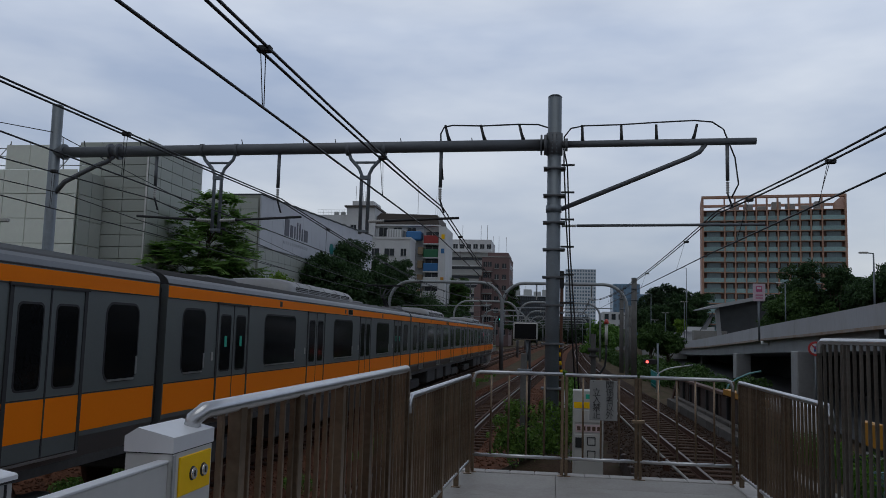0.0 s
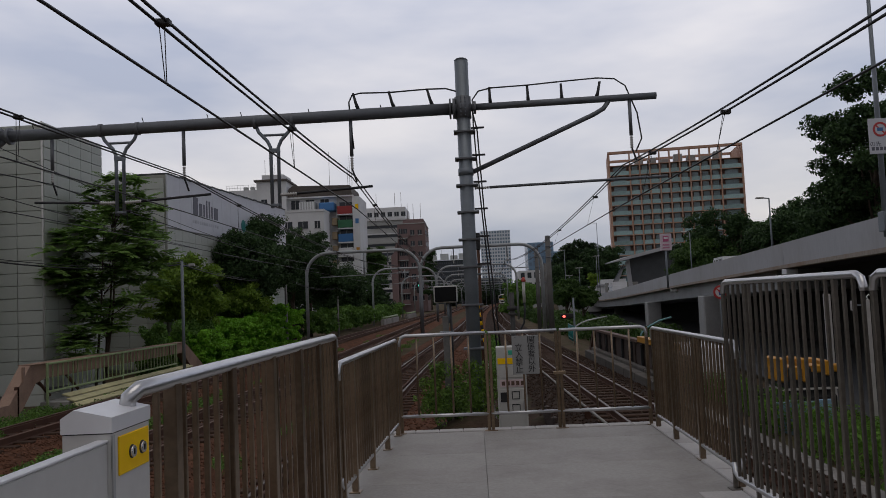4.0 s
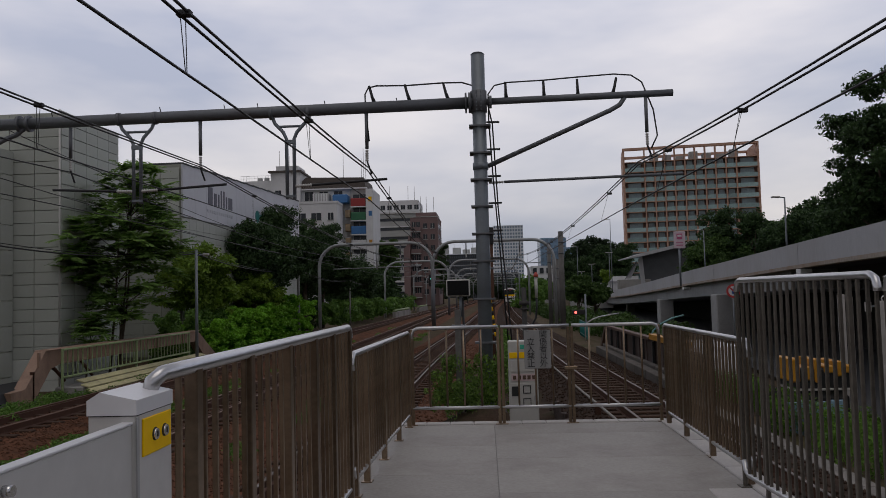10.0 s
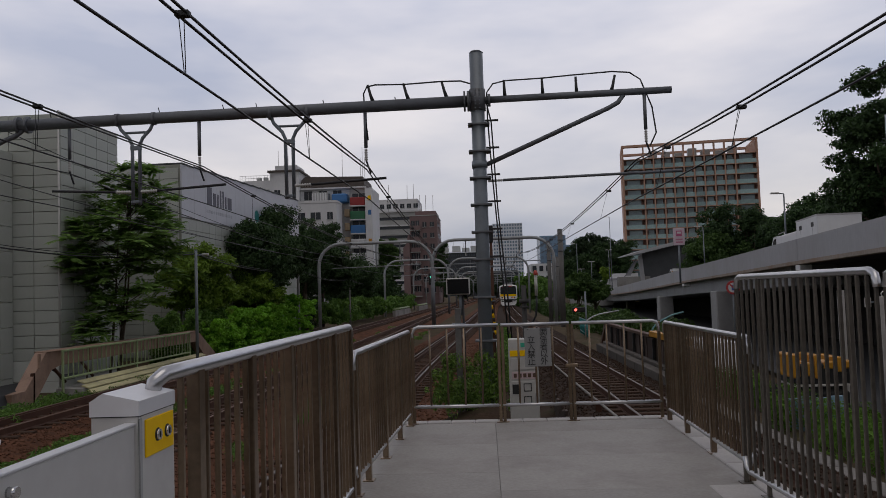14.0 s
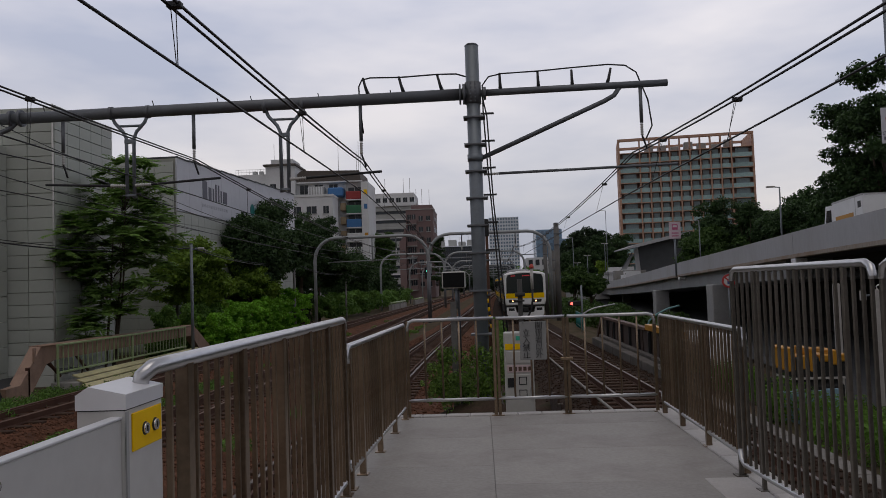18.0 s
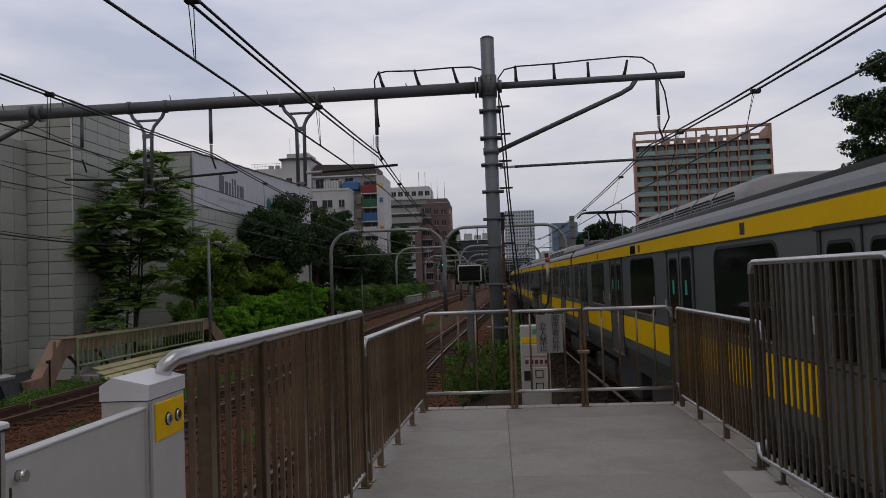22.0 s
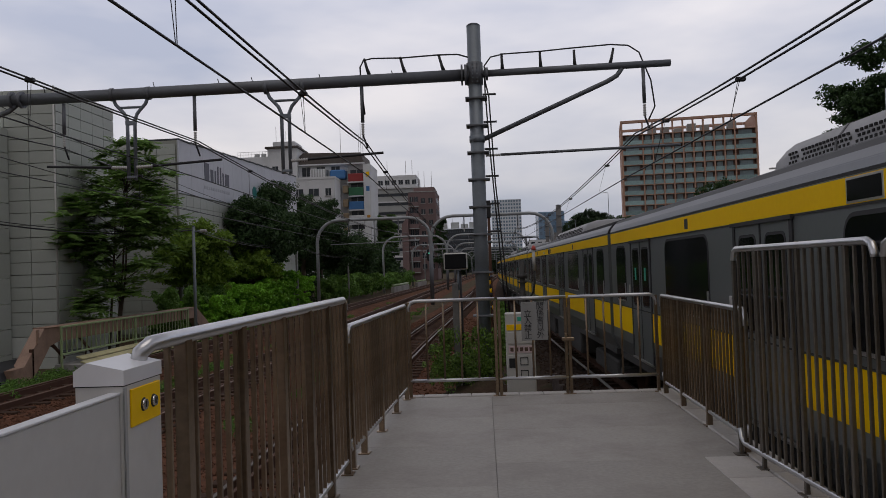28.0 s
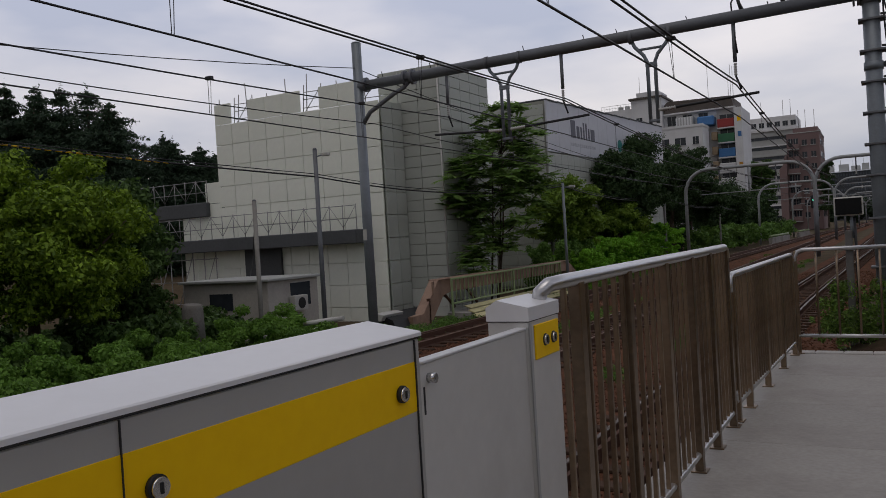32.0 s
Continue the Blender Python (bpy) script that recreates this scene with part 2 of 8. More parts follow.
WHITEB = mat("white render", (0.68, 0.685, 0.695), 0.8, 0, 0.06, 0.15, 3, 0.02, dirt=(0.46, 0.46, 0.46), dirt_amount=0.5, dirt_scale=0.12)
GREYB = mat("grey render", (0.4, 0.41, 0.4), 0.8, 0, 0.08, 0.15, 3, dirt=(0.3, 0.3, 0.29), dirt_amount=0.5, dirt_scale=0.12)
BRICK = mat("brown brick", (0.2, 0.137, 0.132), 0.85, 0, 0.2, 0.3, 9, 0.05, dirt=(0.16, 0.09, 0.085), dirt_amount=0.5, dirt_scale=0.15)
TIMBER = mat("tan frame", (0.48, 0.29, 0.21), 0.75, 0, 0.1, 0.2, 3, dirt=(0.42, 0.27, 0.19), dirt_amount=0.4, dirt_scale=0.1)
GLASSB = mat("balcony glass", (0.27, 0.4, 0.4), 0.12, 0, 0.35, 0.35, 2, per=0.7)
WINDOW = mat("window glass", (0.035, 0.042, 0.05), 0.2, 0, 0.3, 0.4, 2, per=0.6, spec=0.35)
BLUEGL = mat("blue tower glass", (0.2, 0.31, 0.43), 0.2, 0, 0.15, 0.1, 1)
# Distance haze and dimness are put into these flat facade and glass colours
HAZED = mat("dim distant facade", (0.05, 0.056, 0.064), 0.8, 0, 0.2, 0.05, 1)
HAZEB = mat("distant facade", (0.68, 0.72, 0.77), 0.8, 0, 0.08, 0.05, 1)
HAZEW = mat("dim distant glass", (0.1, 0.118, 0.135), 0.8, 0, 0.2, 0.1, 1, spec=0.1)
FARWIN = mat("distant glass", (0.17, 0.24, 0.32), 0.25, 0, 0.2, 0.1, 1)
BROWNROOF = mat("brown roof", (0.095, 0.08, 0.07), 0.8, 0, 0.2)
BLUE = mat("balcony blue", (0.045, 0.17, 0.4), 0.5, 0, 0.12)
RED = mat("balcony red", (0.3, 0.03, 0.028), 0.5, 0, 0.12)
GREEN = mat("balcony green", (0.03, 0.15, 0.07), 0.5, 0, 0.12)
BEIGE = mat("balcony beige", (0.4, 0.3, 0.19), 0.6, 0, 0.12)
TIMBERD = mat("dark timber boards", (0.055, 0.034, 0.026), 0.8, 0, 0.3, 1, 20, 0.1, per=0.6, dirt=(0.05, 0.03, 0.022))
LEDGE = mat("dirty dark ledge concrete", (0.1, 0.088, 0.076), 0.9, 0, 0.35, 1, 20, 0.1, per=0.6, dirt=(0.045, 0.036, 0.03), dirt_amount=0.7)
POLED = mat("dark old pole concrete", (0.15, 0.145, 0.138), 0.9, 0, 0.25, 1, 14, 0.1, dirt=(0.08, 0.075, 0.07), dirt_amount=0.6)
CAPB = mat("brown painted beam", (0.11, 0.062, 0.042), 0.7, 0, 0.25, 1, 20)
TROUGH = mat("dirty trough concrete", (0.2, 0.185, 0.17), 0.9, 0, 0.25, 1, 20, 0.1, per=0.5, dirt=(0.1, 0.085, 0.07))
BRGREEN = mat("bridge green paint", (0.27, 0.36, 0.17), 0.55, 0, 0.2, 2, 25, dirt=(0.16, 0.12, 0.07), dirt_amount=0.5, dirt_scale=2)
BRBROWN = mat("bridge brown paint", (0.3, 0.19, 0.135), 0.6, 0, 0.2, 1, 20, dirt=(0.1, 0.055, 0.035), dirt_amount=0.6, dirt_scale=1.2)
PLANK = mat("yellowed planks", (0.48, 0.44, 0.24), 0.8, 0, 0.25, 1, 20, 0.1, per=0.5, dirt=(0.16, 0.14, 0.08), dirt_amount=0.6)
BARK = mat("bark", (0.09, 0.07, 0.05), 0.95, 0, 0.3, 3, 25, 0.5)
L_TREE = leaf_mat("ailanthus leaf", (0.085, 0.16, 0.04), (0.28, 0.46, 0.11), 0.45)
L_DARK = leaf_mat("dark evergreen leaf", (0.021, 0.046, 0.018), (0.069, 0.127, 0.04), 0.2)
L_IVY = leaf_mat("bright creeper leaf", (0.12, 0.285, 0.022), (0.3, 0.63, 0.06), 0.35)
L_MID = leaf_mat("broadleaf", (0.058, 0.123, 0.026), (0.189, 0.348, 0.065), 0.3)
L_WEED = leaf_mat("weed leaf", (0.03, 0.06, 0.015), (0.2, 0.34, 0.06), 0.3)
L_YEL = leaf_mat("yellow green leaf", (0.05, 0.1, 0.01), (0.29, 0.44, 0.034), 0.22)
L_OLIVE = leaf_mat("olive green leaf", (0.08, 0.14, 0.02), (0.27, 0.42, 0.055), 0.35)
L_HILL = leaf_mat("hill broadleaf", (0.03, 0.066, 0.017), (0.102, 0.18, 0.042), 0.25)
L_GRASS = leaf_mat("tall grass", (0.065, 0.143, 0.019), (0.208, 0.39, 0.065), 0.35)
L_CON = leaf_mat("conifer needle", (0.018, 0.036, 0.022), (0.055, 0.095, 0.05), 0.15)
L_FAR = leaf_mat("distant wood", (0.018, 0.04, 0.02), (0.05, 0.085, 0.035), 0.1)
BODY = mat("brushed car body", (0.176, 0.192, 0.192), 0.42, 0.5, 0.06, 0.3, 25, dirt=(0.15, 0.152, 0.15), dirt_amount=0.3, dirt_scale=0.4)
# Paler than the roof: sky reflected along its edge is put into the colour
EAVE_SHEEN = mat("roof edge sheen", (0.16, 0.167, 0.178), 0.45, 0.5, 0.1, 0.8, 20)
ACUNIT = mat("pale air unit", (0.28, 0.28, 0.285), 0.5, 0.1, 0.12, 0.8, 14, dirt=(0.2, 0.19, 0.18), dirt_amount=0.5, dirt_scale=0.9)
ROOFM = mat("car roof", (0.042, 0.042, 0.044), 0.6, 0.0, 0.12, 0.5, 12, dirt=(0.042, 0.041, 0.04), dirt_amount=0.5, spec=0.2)
ROOFDARK = mat("roof equipment", (0.16, 0.16, 0.165), 0.6, 0.2, 0.2, dirt=(0.09, 0.085, 0.08))
ORANGE = mat("orange band", (1.0, 0.24, 0.004), 0.5, 0, 0.05, spec=0.08)
LEMON = mat("yellow band", (1.0, 0.6, 0.003), 0.5, 0, 0.06, spec=0.08)
CARGLASS = mat("train glass", (0.008, 0.009, 0.01), 0.1, 0, 0.3, spec=0.12)
BELLOWS = mat("bellows", (0.018, 0.017, 0.017), 0.85, 0, 0.3)
UNDERCAR = mat("underfloor grey", (0.06, 0.058, 0.056), 0.8, 0.1, 0.35, 1, 15)
MASK = mat("train white mask", (0.84, 0.84, 0.83), 0.35, 0, 0.04)
LAMPW = mat("headlamp", (1.0, 0.5, 0.2), 0.3, emit=3.0)
SCREEN = mat("windscreen glass", (0.012, 0.02, 0.021), 0.12, 0, 0.3, spec=0.5)
LED = mat("red display", (0.6, 0.04, 0.05), 0.4, emit=0.28)
SIGRED = mat("signal red", (1.0, 0.1, 0.08), 0.4, emit=3.0)
SIGGREEN = mat("signal green", (0.1, 0.9, 0.6), 0.4, emit=1.3)
PLATE = mat("destination plate", (0.05, 0.33, 0.42), 0.5)
STICKER = mat("pink sticker", (0.62, 0.16, 0.2), 0.5)
STICKG = mat("green sticker", (0.04, 0.42, 0.28), 0.5)
WHITEV = mat("vehicle white", (0.72, 0.73, 0.74), 0.35, 0, 0.05, dirt=(0.5, 0.5, 0.5), dirt_amount=0.3)
TYRE = mat("tyre", (0.02, 0.02, 0.02), 0.85)
BLUESHEET = mat("pale blue panel", (0.22, 0.35, 0.46), 0.5, 0, 0.15)
MACHINE = mat("machine yellow", (0.5, 0.23, 0.015), 0.5, 0, 0.15)
CABW = mat("cabinet white", (0.5, 0.49, 0.46), 0.5, 0, 0.08, dirt=(0.42, 0.4, 0.36), dirt_amount=0.4)
LABELP = mat("pink label", (0.6, 0.47, 0.47), 0.6)
BLACK = mat("black", (0.015, 0.015, 0.016), 0.6)
SIGNGREY = mat("grey notice", (0.26, 0.26, 0.255), 0.6, 0, 0.08)


# ---- building helpers ----
class Geo:
    """Collects vertices and faces of one mesh."""

    def __init__(self):
        self.v, self.f, self.s = [], [], []

    def add(self, vs, fs, smooth=False):
        n = len(self.v)
        self.v += [tuple(p) for p in vs]
        self.f += [tuple(i + n for i in f) for f in fs]
        self.s += [smooth] * len(fs)
        return self

    def obox(self, m, sx, sy, sz, c=0.0):
        """A box of that size about the middle of the pose m, its edges cut by c."""
        h = (sx / 2, sy / 2, sz / 2)
        if c <= 0:
            vs = [m @ Vector((h[0] * a, h[1] * b, h[2] * d)) for a in (-1, 1) for b in (-1, 1) for d in (-1, 1)]
            return self.add(vs, [(0, 1, 3, 2), (4, 6, 7, 5), (0, 4, 5, 1), (2, 3, 7, 6), (0, 2, 6, 4), (1, 5, 7, 3)])
        c = min(c, 0.45 * min(sx, sy, sz))
        signs = [(a, b, d) for a in (-1, 1) for b in (-1, 1) for d in (-1, 1)]
        vs, at = [], {}
        for s in signs:
            for ax in range(3):
                at[s, ax] = len(vs)
                vs.append(Vector([s[k] * (h[k] - (0 if k == ax else c)) for k in range(3)]))
        fs = []
        for ax in range(3):
            o = [k for k in range(3) if k != ax]
            for sg in (-1, 1):
                ring = []
                for p, q in ((-1, -1), (1, -1), (1, 1), (-1, 1)):
                    s = [0, 0, 0]
                    s[ax], s[o[0]], s[o[1]] = sg, p, q
                    ring.append(at[tuple(s), ax])
                fs.append(ring)
            for p in (-1, 1):
                for q in (-1, 1):
                    s1, s2 = [0, 0, 0], [0, 0, 0]
                    s1[o[0]] = s2[o[0]] = p
                    s1[o[1]] = s2[o[1]] = q
                    s1[ax], s2[ax] = -1, 1
                    s1, s2 = tuple(s1), tuple(s2)
                    fs.append([at[s1, o[0]], at[s1, o[1]], at[s2, o[1]], at[s2, o[0]]])
        fs += [[at[s, 0], at[s, 1], at[s, 2]] for s in signs]
        good = []
        for f in fs:
            n = (vs[f[1]] - vs[f[0]]).cross(vs[f[2]] - vs[f[0]])
            mid = sum((vs[i] for i in f), Vector())
            good.append(f if n.dot(mid) > 0 else f[::-1])
        return self.add([m @ p for p in vs], good)

    def box(self, x0, x1, y0, y1, z0, z1, c=0.0):
        return self.obox(Matrix.Translation(((x0 + x1) / 2, (y0 + y1) / 2, (z0 + z1) / 2)), x1 - x0, y1 - y0, z1 - z0, c)

    def tube(self, pts, r, n=8, cap=True):
        """A round bar along the points; r is one radius or one for each point."""
        pts = [Vector(p) for p in pts]
        rs = r if isinstance(r, (list, tuple)) else [r] * len(pts)
        side, vs, fs = None, [], []
        for i, p in enumerate(pts):
            d = (pts[min(i + 1, len(pts) - 1)] - pts[max(i - 1, 0)]).normalized()
            if side is None:
                side = d.orthogonal().normalized()
            side = (side - d * side.dot(d)).normalized()
            up = d.cross(side)
            for k in range(n):
                a = 2 * math.pi * k / n
                vs.append(p + (side * math.cos(a) + up * math.sin(a)) * rs[i])
        for i in range(len(pts) - 1):
            for k in range(n):
                a, b = i * n + k, i * n + (k + 1) % n
                fs.append((a, b, b + n, a + n))
        self.add(vs, fs, True)
        if cap:
            base = len(self.v) - len(vs)
            self.f += [tuple(base + k for k in range(n))[::-1], tuple(base + (len(pts) - 1) * n + k for k in range(n))]
            self.s += [False, False]
        return self

    def prism(self, outline, y0, y1, axis="y", smooth=False):
        """A closed outline pushed along an axis: (x, z) along y, (y, z) along x, (x, y) along z."""
        put = {"y": lambda a, b, t: (a, t, b), "x": lambda a, b, t: (t, a, b), "z": lambda a, b, t: (a, b, t)}[axis]
        n = len(outline)
        vs = [put(a, b, y0) for a, b in outline] + [put(a, b, y1) for a, b in outline]
        fs = [(k, (k + 1) % n, n + (k + 1) % n, n + k) for k in range(n)]
        self.add(vs, fs, smooth)
        base = len(self.v) - 2 * n
        self.f += [tuple(base + k for k in range(n))[::-1], tuple(base + n + k for k in range(n))]
        self.s += [False, False]
        return self

    def mesh(self, name, material, fix=False):
        me = bpy.data.meshes.new(name)
        me.from_pydata(self.v, [], self.f)
        me.polygons.foreach_set("use_smooth", self.s)
        me.materials.append(material)
        if fix:
            bm = bmesh.new()
            bm.from_mesh(me)
            bmesh.ops.recalc_face_normals(bm, faces=bm.faces)
            bm.to_mesh(me)
            bm.free()
        me.update()
        return me


def part(name, geo, material, parent=None, label="", m=None):
    """One mesh object under a thing or a part; geo may be a Geo or a finished mesh."""
    me = geo.mesh(name, material, True) if isinstance(geo, Geo) else geo
    ob = new(name, me)
    ob.parent = parent
    if m is not None:
        ob.matrix_basis = m
    return tagged(ob, label)


def thing(name, label, category, m=None, group="", kind=""):
    ob = new(name)
    ob.empty_display_size = 0.2
    if m is not None:
        ob.matrix_basis = m
    return tagged(ob, label, category, group, kind)


def solo(name, geo, material, label, category, m=None, group="", kind=""):
    return tagged(part(name, geo, material, None, "", m), label, category, group, kind)


def sag(p, q, drop, n=14):
    p, q = Vector(p), Vector(q)
    return [p.lerp(q, k / n) - Vector((0, 0, 4 * drop * (k / n) * (1 - k / n))) for k in range(n + 1)]


def along(nodes, y):
    """x at y on a line of (y, x) nodes, smoothly."""
    ys, xs = [n[0] for n in nodes], [n[1] for n in nodes]
    if y <= ys[0]:
        return xs[0] + (y - ys[0]) * (xs[1] - xs[0]) / (ys[1] - ys[0])
    if y >= ys[-1]:
        return xs[-1] + (y - ys[-1]) * (xs[-1] - xs[-2]) / (ys[-1] - ys[-2])
    i = max(k for k in range(len(ys) - 1) if ys[k] <= y)

    def slope(k):
        a, b = max(k - 1, 0), min(k + 1, len(ys) - 1)
        return (xs[b] - xs[a]) / (ys[b] - ys[a])

    h = ys[i + 1] - ys[i]
    t = (y - ys[i]) / h
    return ((2 * t**3 - 3 * t**2 + 1) * xs[i] + (t**3 - 2 * t**2 + t) * h * slope(i) + (-2 * t**3 + 3 * t**2) * xs[i + 1] + (t**3 - t**2) * h * slope(i + 1))


RAIL_Z = -1.2
CAR_Z = -1.0
TRACKS = {
    "near_left": [(-80, -2.7), (0, -2.78), (14, -2.82), (24, -2.79), (39, -2.4), (71, -1.2), (106, -0.35), (170, 1.3), (300, 6.5), (500, 18.0)],
    "middle": [(-80, -7.0), (0, -7.0), (40, -6.95), (86, -6.65), (130, -6.1), (190, -4.8), (300, -1.0), (500, 9.0)],
    "far_left": [(-80, -12.2), (0, -11.6), (20, -11.3), (65, -10.65), (125, -9.4), (190, -7.8), (300, -4.2), (500, 5.0)],
    "right": [(-170, 4.1), (-40, 4.0), (0, 3.92), (10, 3.8), (20, 3.64), (39, 3.3), (57, 3.1), (76, 3.05), (100, 3.25), (155, 4.4), (250, 8.0), (420, 16.5)],
}
WIRE_LINES = {
    "near_left": [(-80, -2.55), (0, -2.62), (20, -2.7), (30, -2.82), (60, -3.1), (100, -3.0), (170, -1.5), (300, 4.0), (500, 14.0)],
    "middle": [(-80, -6.55), (0, -6.57), (60, -6.6), (100, -6.7), (170, -6.0), (300, -3.0), (500, 6.0)],
    "far_left": [(-80, -9.6), (0, -10.1), (20, -10.3), (60, -10.1), (100, -9.8), (170, -8.8), (300, -5.5), (500, 2.0)],
    "right": [(-170, 4.1), (-40, 4.0), (0, 3.92), (10, 3.78), (20, 3.6), (39, 3.22), (57, 2.97), (76, 2.9), (100, 3.05), (155, 4.1), (250, 7.5), (420, 16.0)],
}


# ---- ground ----
def ground_z(x, y):
    """The lie of the land: level under the tracks, falling to a road on the right, rising to wooded banks far off."""
    z = -1.65
    if x > 6.5:
        z -= 1.6 * min(1, (x - 6.5) / 5)
    if x > 30:
        z += 7.0 * min(1, (x - 30) / 40) * min(1, max(0, (y - 20) / 40)) * max(0, min(1, (230 - y) / 60))
    if x < -24:
        z += 3.0 * min(1, (-24 - x) / 30)
    if -22 < x < -12.2 and y < 24:
        z -= 0.6 * min(1, (-12.2 - x) / 2)
    return z


def build_ground():
    xs = [-2500, -900, -300, -120, -70, -50, -38, -30, -26, -24, -22, -20, -18, -16, -14, -13, -12.2, -8, -4, 0, 4, 6.5, 8, 9.5, 11.5, 15, 20, 26, 30, 36, 44, 55, 70, 120, 300, 900, 2500]
    ys = [-900, -300, -120, -60, -30, -15, -6, 0, 6, 12, 18, 22, 24, 26, 30, 36, 44, 55, 70, 90, 120, 150, 180, 230, 300, 450, 800, 1500, 4000]
    g = Geo()
    vs = [(x, y, ground_z(x, y)) for y in ys for x in xs]
    n = len(xs)
    fs = [(j * n + i, j * n + i + 1, (j + 1) * n + i + 1, (j + 1) * n + i) for j in range(len(ys) - 1) for i in range(n - 1)]
    g.add(vs, fs, True)
    solo("ground", g, EARTH, "brown earth with weeds beside the railway", "ground", kind="structure")


build_ground()


def soil():
    """Bare dark earth between the two inner tracks, uneven."""
    g = Geo()
    xs, ys = [-1.5 + 0.2 * k for k in range(18)], [9.4 + 0.4 * k for k in range(50)]
    vs = [(x + along(TRACKS["near_left"], y) * 0.25 + 0.6, y, -1.6 + 0.78 * math.exp(-((y - 16.6) / 1.6) ** 2 - ((x - 0.0) / 1.0) ** 2) + 0.12 * noise.noise(Vector((1.7 * x, 1.1 * y, 0))) + 0.05 * noise.noise(Vector((6 * x, 5 * y, 3)))) for y in ys for x in xs]
    n = len(xs)
    g.add(vs, [(j * n + i, j * n + i + 1, (j + 1) * n + i + 1, (j + 1) * n + i) for j in range(len(ys) - 1) for i in range(n - 1)], True)
    solo("bare_soil", g, SOIL, "dark brown bare soil between the tracks", "soil", kind="structure")


soil()


def track(key, y0, y1, label):
    """Ballast bed, two rails and sleepers along one line of the plan."""
    nodes = TRACKS[key]
    bed, ballast = thing("track", label, "railway track", kind="structure"), Geo()
    ys = [y0]
    while ys[-1] < y1:
        ys.append(min(y1, ys[-1] + (40 if ys[-1] < -45 else 4 if ys[-1] < 120 else 14)))
    prof = [(-2.1, -0.44), (-1.35, -0.2), (1.35, -0.2), (2.1, -0.44)]
    vs = [(along(nodes, y) + a, y, RAIL_Z + b) for y in ys for a, b in prof]
    ballast.add(vs, [(j * 4 + i, j * 4 + i + 1, j * 4 + i + 5, j * 4 + i + 4) for j in range(len(ys) - 1) for i in range(3)], True)
    part("ballast", ballast, BALLAST_DARK if key == "right" else BALLAST, bed, "dark oily crushed stone ballast" if key == "right" else "rust-brown crushed stone ballast")
    for side in (-1, 1):
        foot, head = Geo(), Geo()
        for g, w, z0, z1 in ((foot, 0.035, -0.19, -0.012), (head, 0.03, -0.012, 0.0)):
            vs = []
            for y in ys:
                x = along(nodes, y) + side * 0.545
                vs += [(x - w, y, RAIL_Z + z0), (x - w, y, RAIL_Z + z1), (x + w, y, RAIL_Z + z1), (x + w, y, RAIL_Z + z0)]
            g.add(vs, [(j * 4 + i, j * 4 + (i + 1) % 4, j * 4 + 4 + (i + 1) % 4, j * 4 + 4 + i) for j in range(len(ys) - 1) for i in range(4)])
        flange = Geo()
        vs = []
        for y in ys:
            x = along(nodes, y) + side * 0.545
            vs += [(x - 0.065, y, RAIL_Z - 0.165), (x - 0.05, y, RAIL_Z - 0.135), (x + 0.05, y, RAIL_Z - 0.135), (x + 0.065, y, RAIL_Z - 0.165)]
        flange.add(vs, [(j * 4 + i, j * 4 + i + 1, j * 4 + i + 5, j * 4 + i + 4) for j in range(len(ys) - 1) for i in range(3)])
        guard = Geo()
        vs = []
        for y in ys:
            x = along(nodes, y) + side * 0.39
            vs += [(x - 0.03, y, RAIL_Z - 0.19), (x - 0.03, y, RAIL_Z - 0.02), (x + 0.03, y, RAIL_Z - 0.02), (x + 0.03, y, RAIL_Z - 0.19)]
        guard.add(vs, [(j * 4 + i, j * 4 + (i + 1) % 4, j * 4 + 4 + (i + 1) % 4, j * 4 + 4 + i) for j in range(len(ys) - 1) for i in range(4)])
        if key != "right":
            part("guard_rail", guard, RUST, bed, "rusty guard rail")
        r = part("rail", foot, RUST, bed)
        part("rail_head", head, RAILTOP if key in ("right", "near_left") else RUSTTOP, r, "worn running surface")
        part("rail_foot", flange, RUST, r)
    return bed


BEDS = {key: track(key, y0, 420, label) for key, y0, label in (
    ("near_left", -800, "railway track with rusty ballast beside the platform"), ("middle", -800, "railway track with rusty ballast between two others"),
    ("far_left", -800, "outer railway track with rusty ballast by the bank"), ("right", -800, "railway track on the far side of the platform"))}


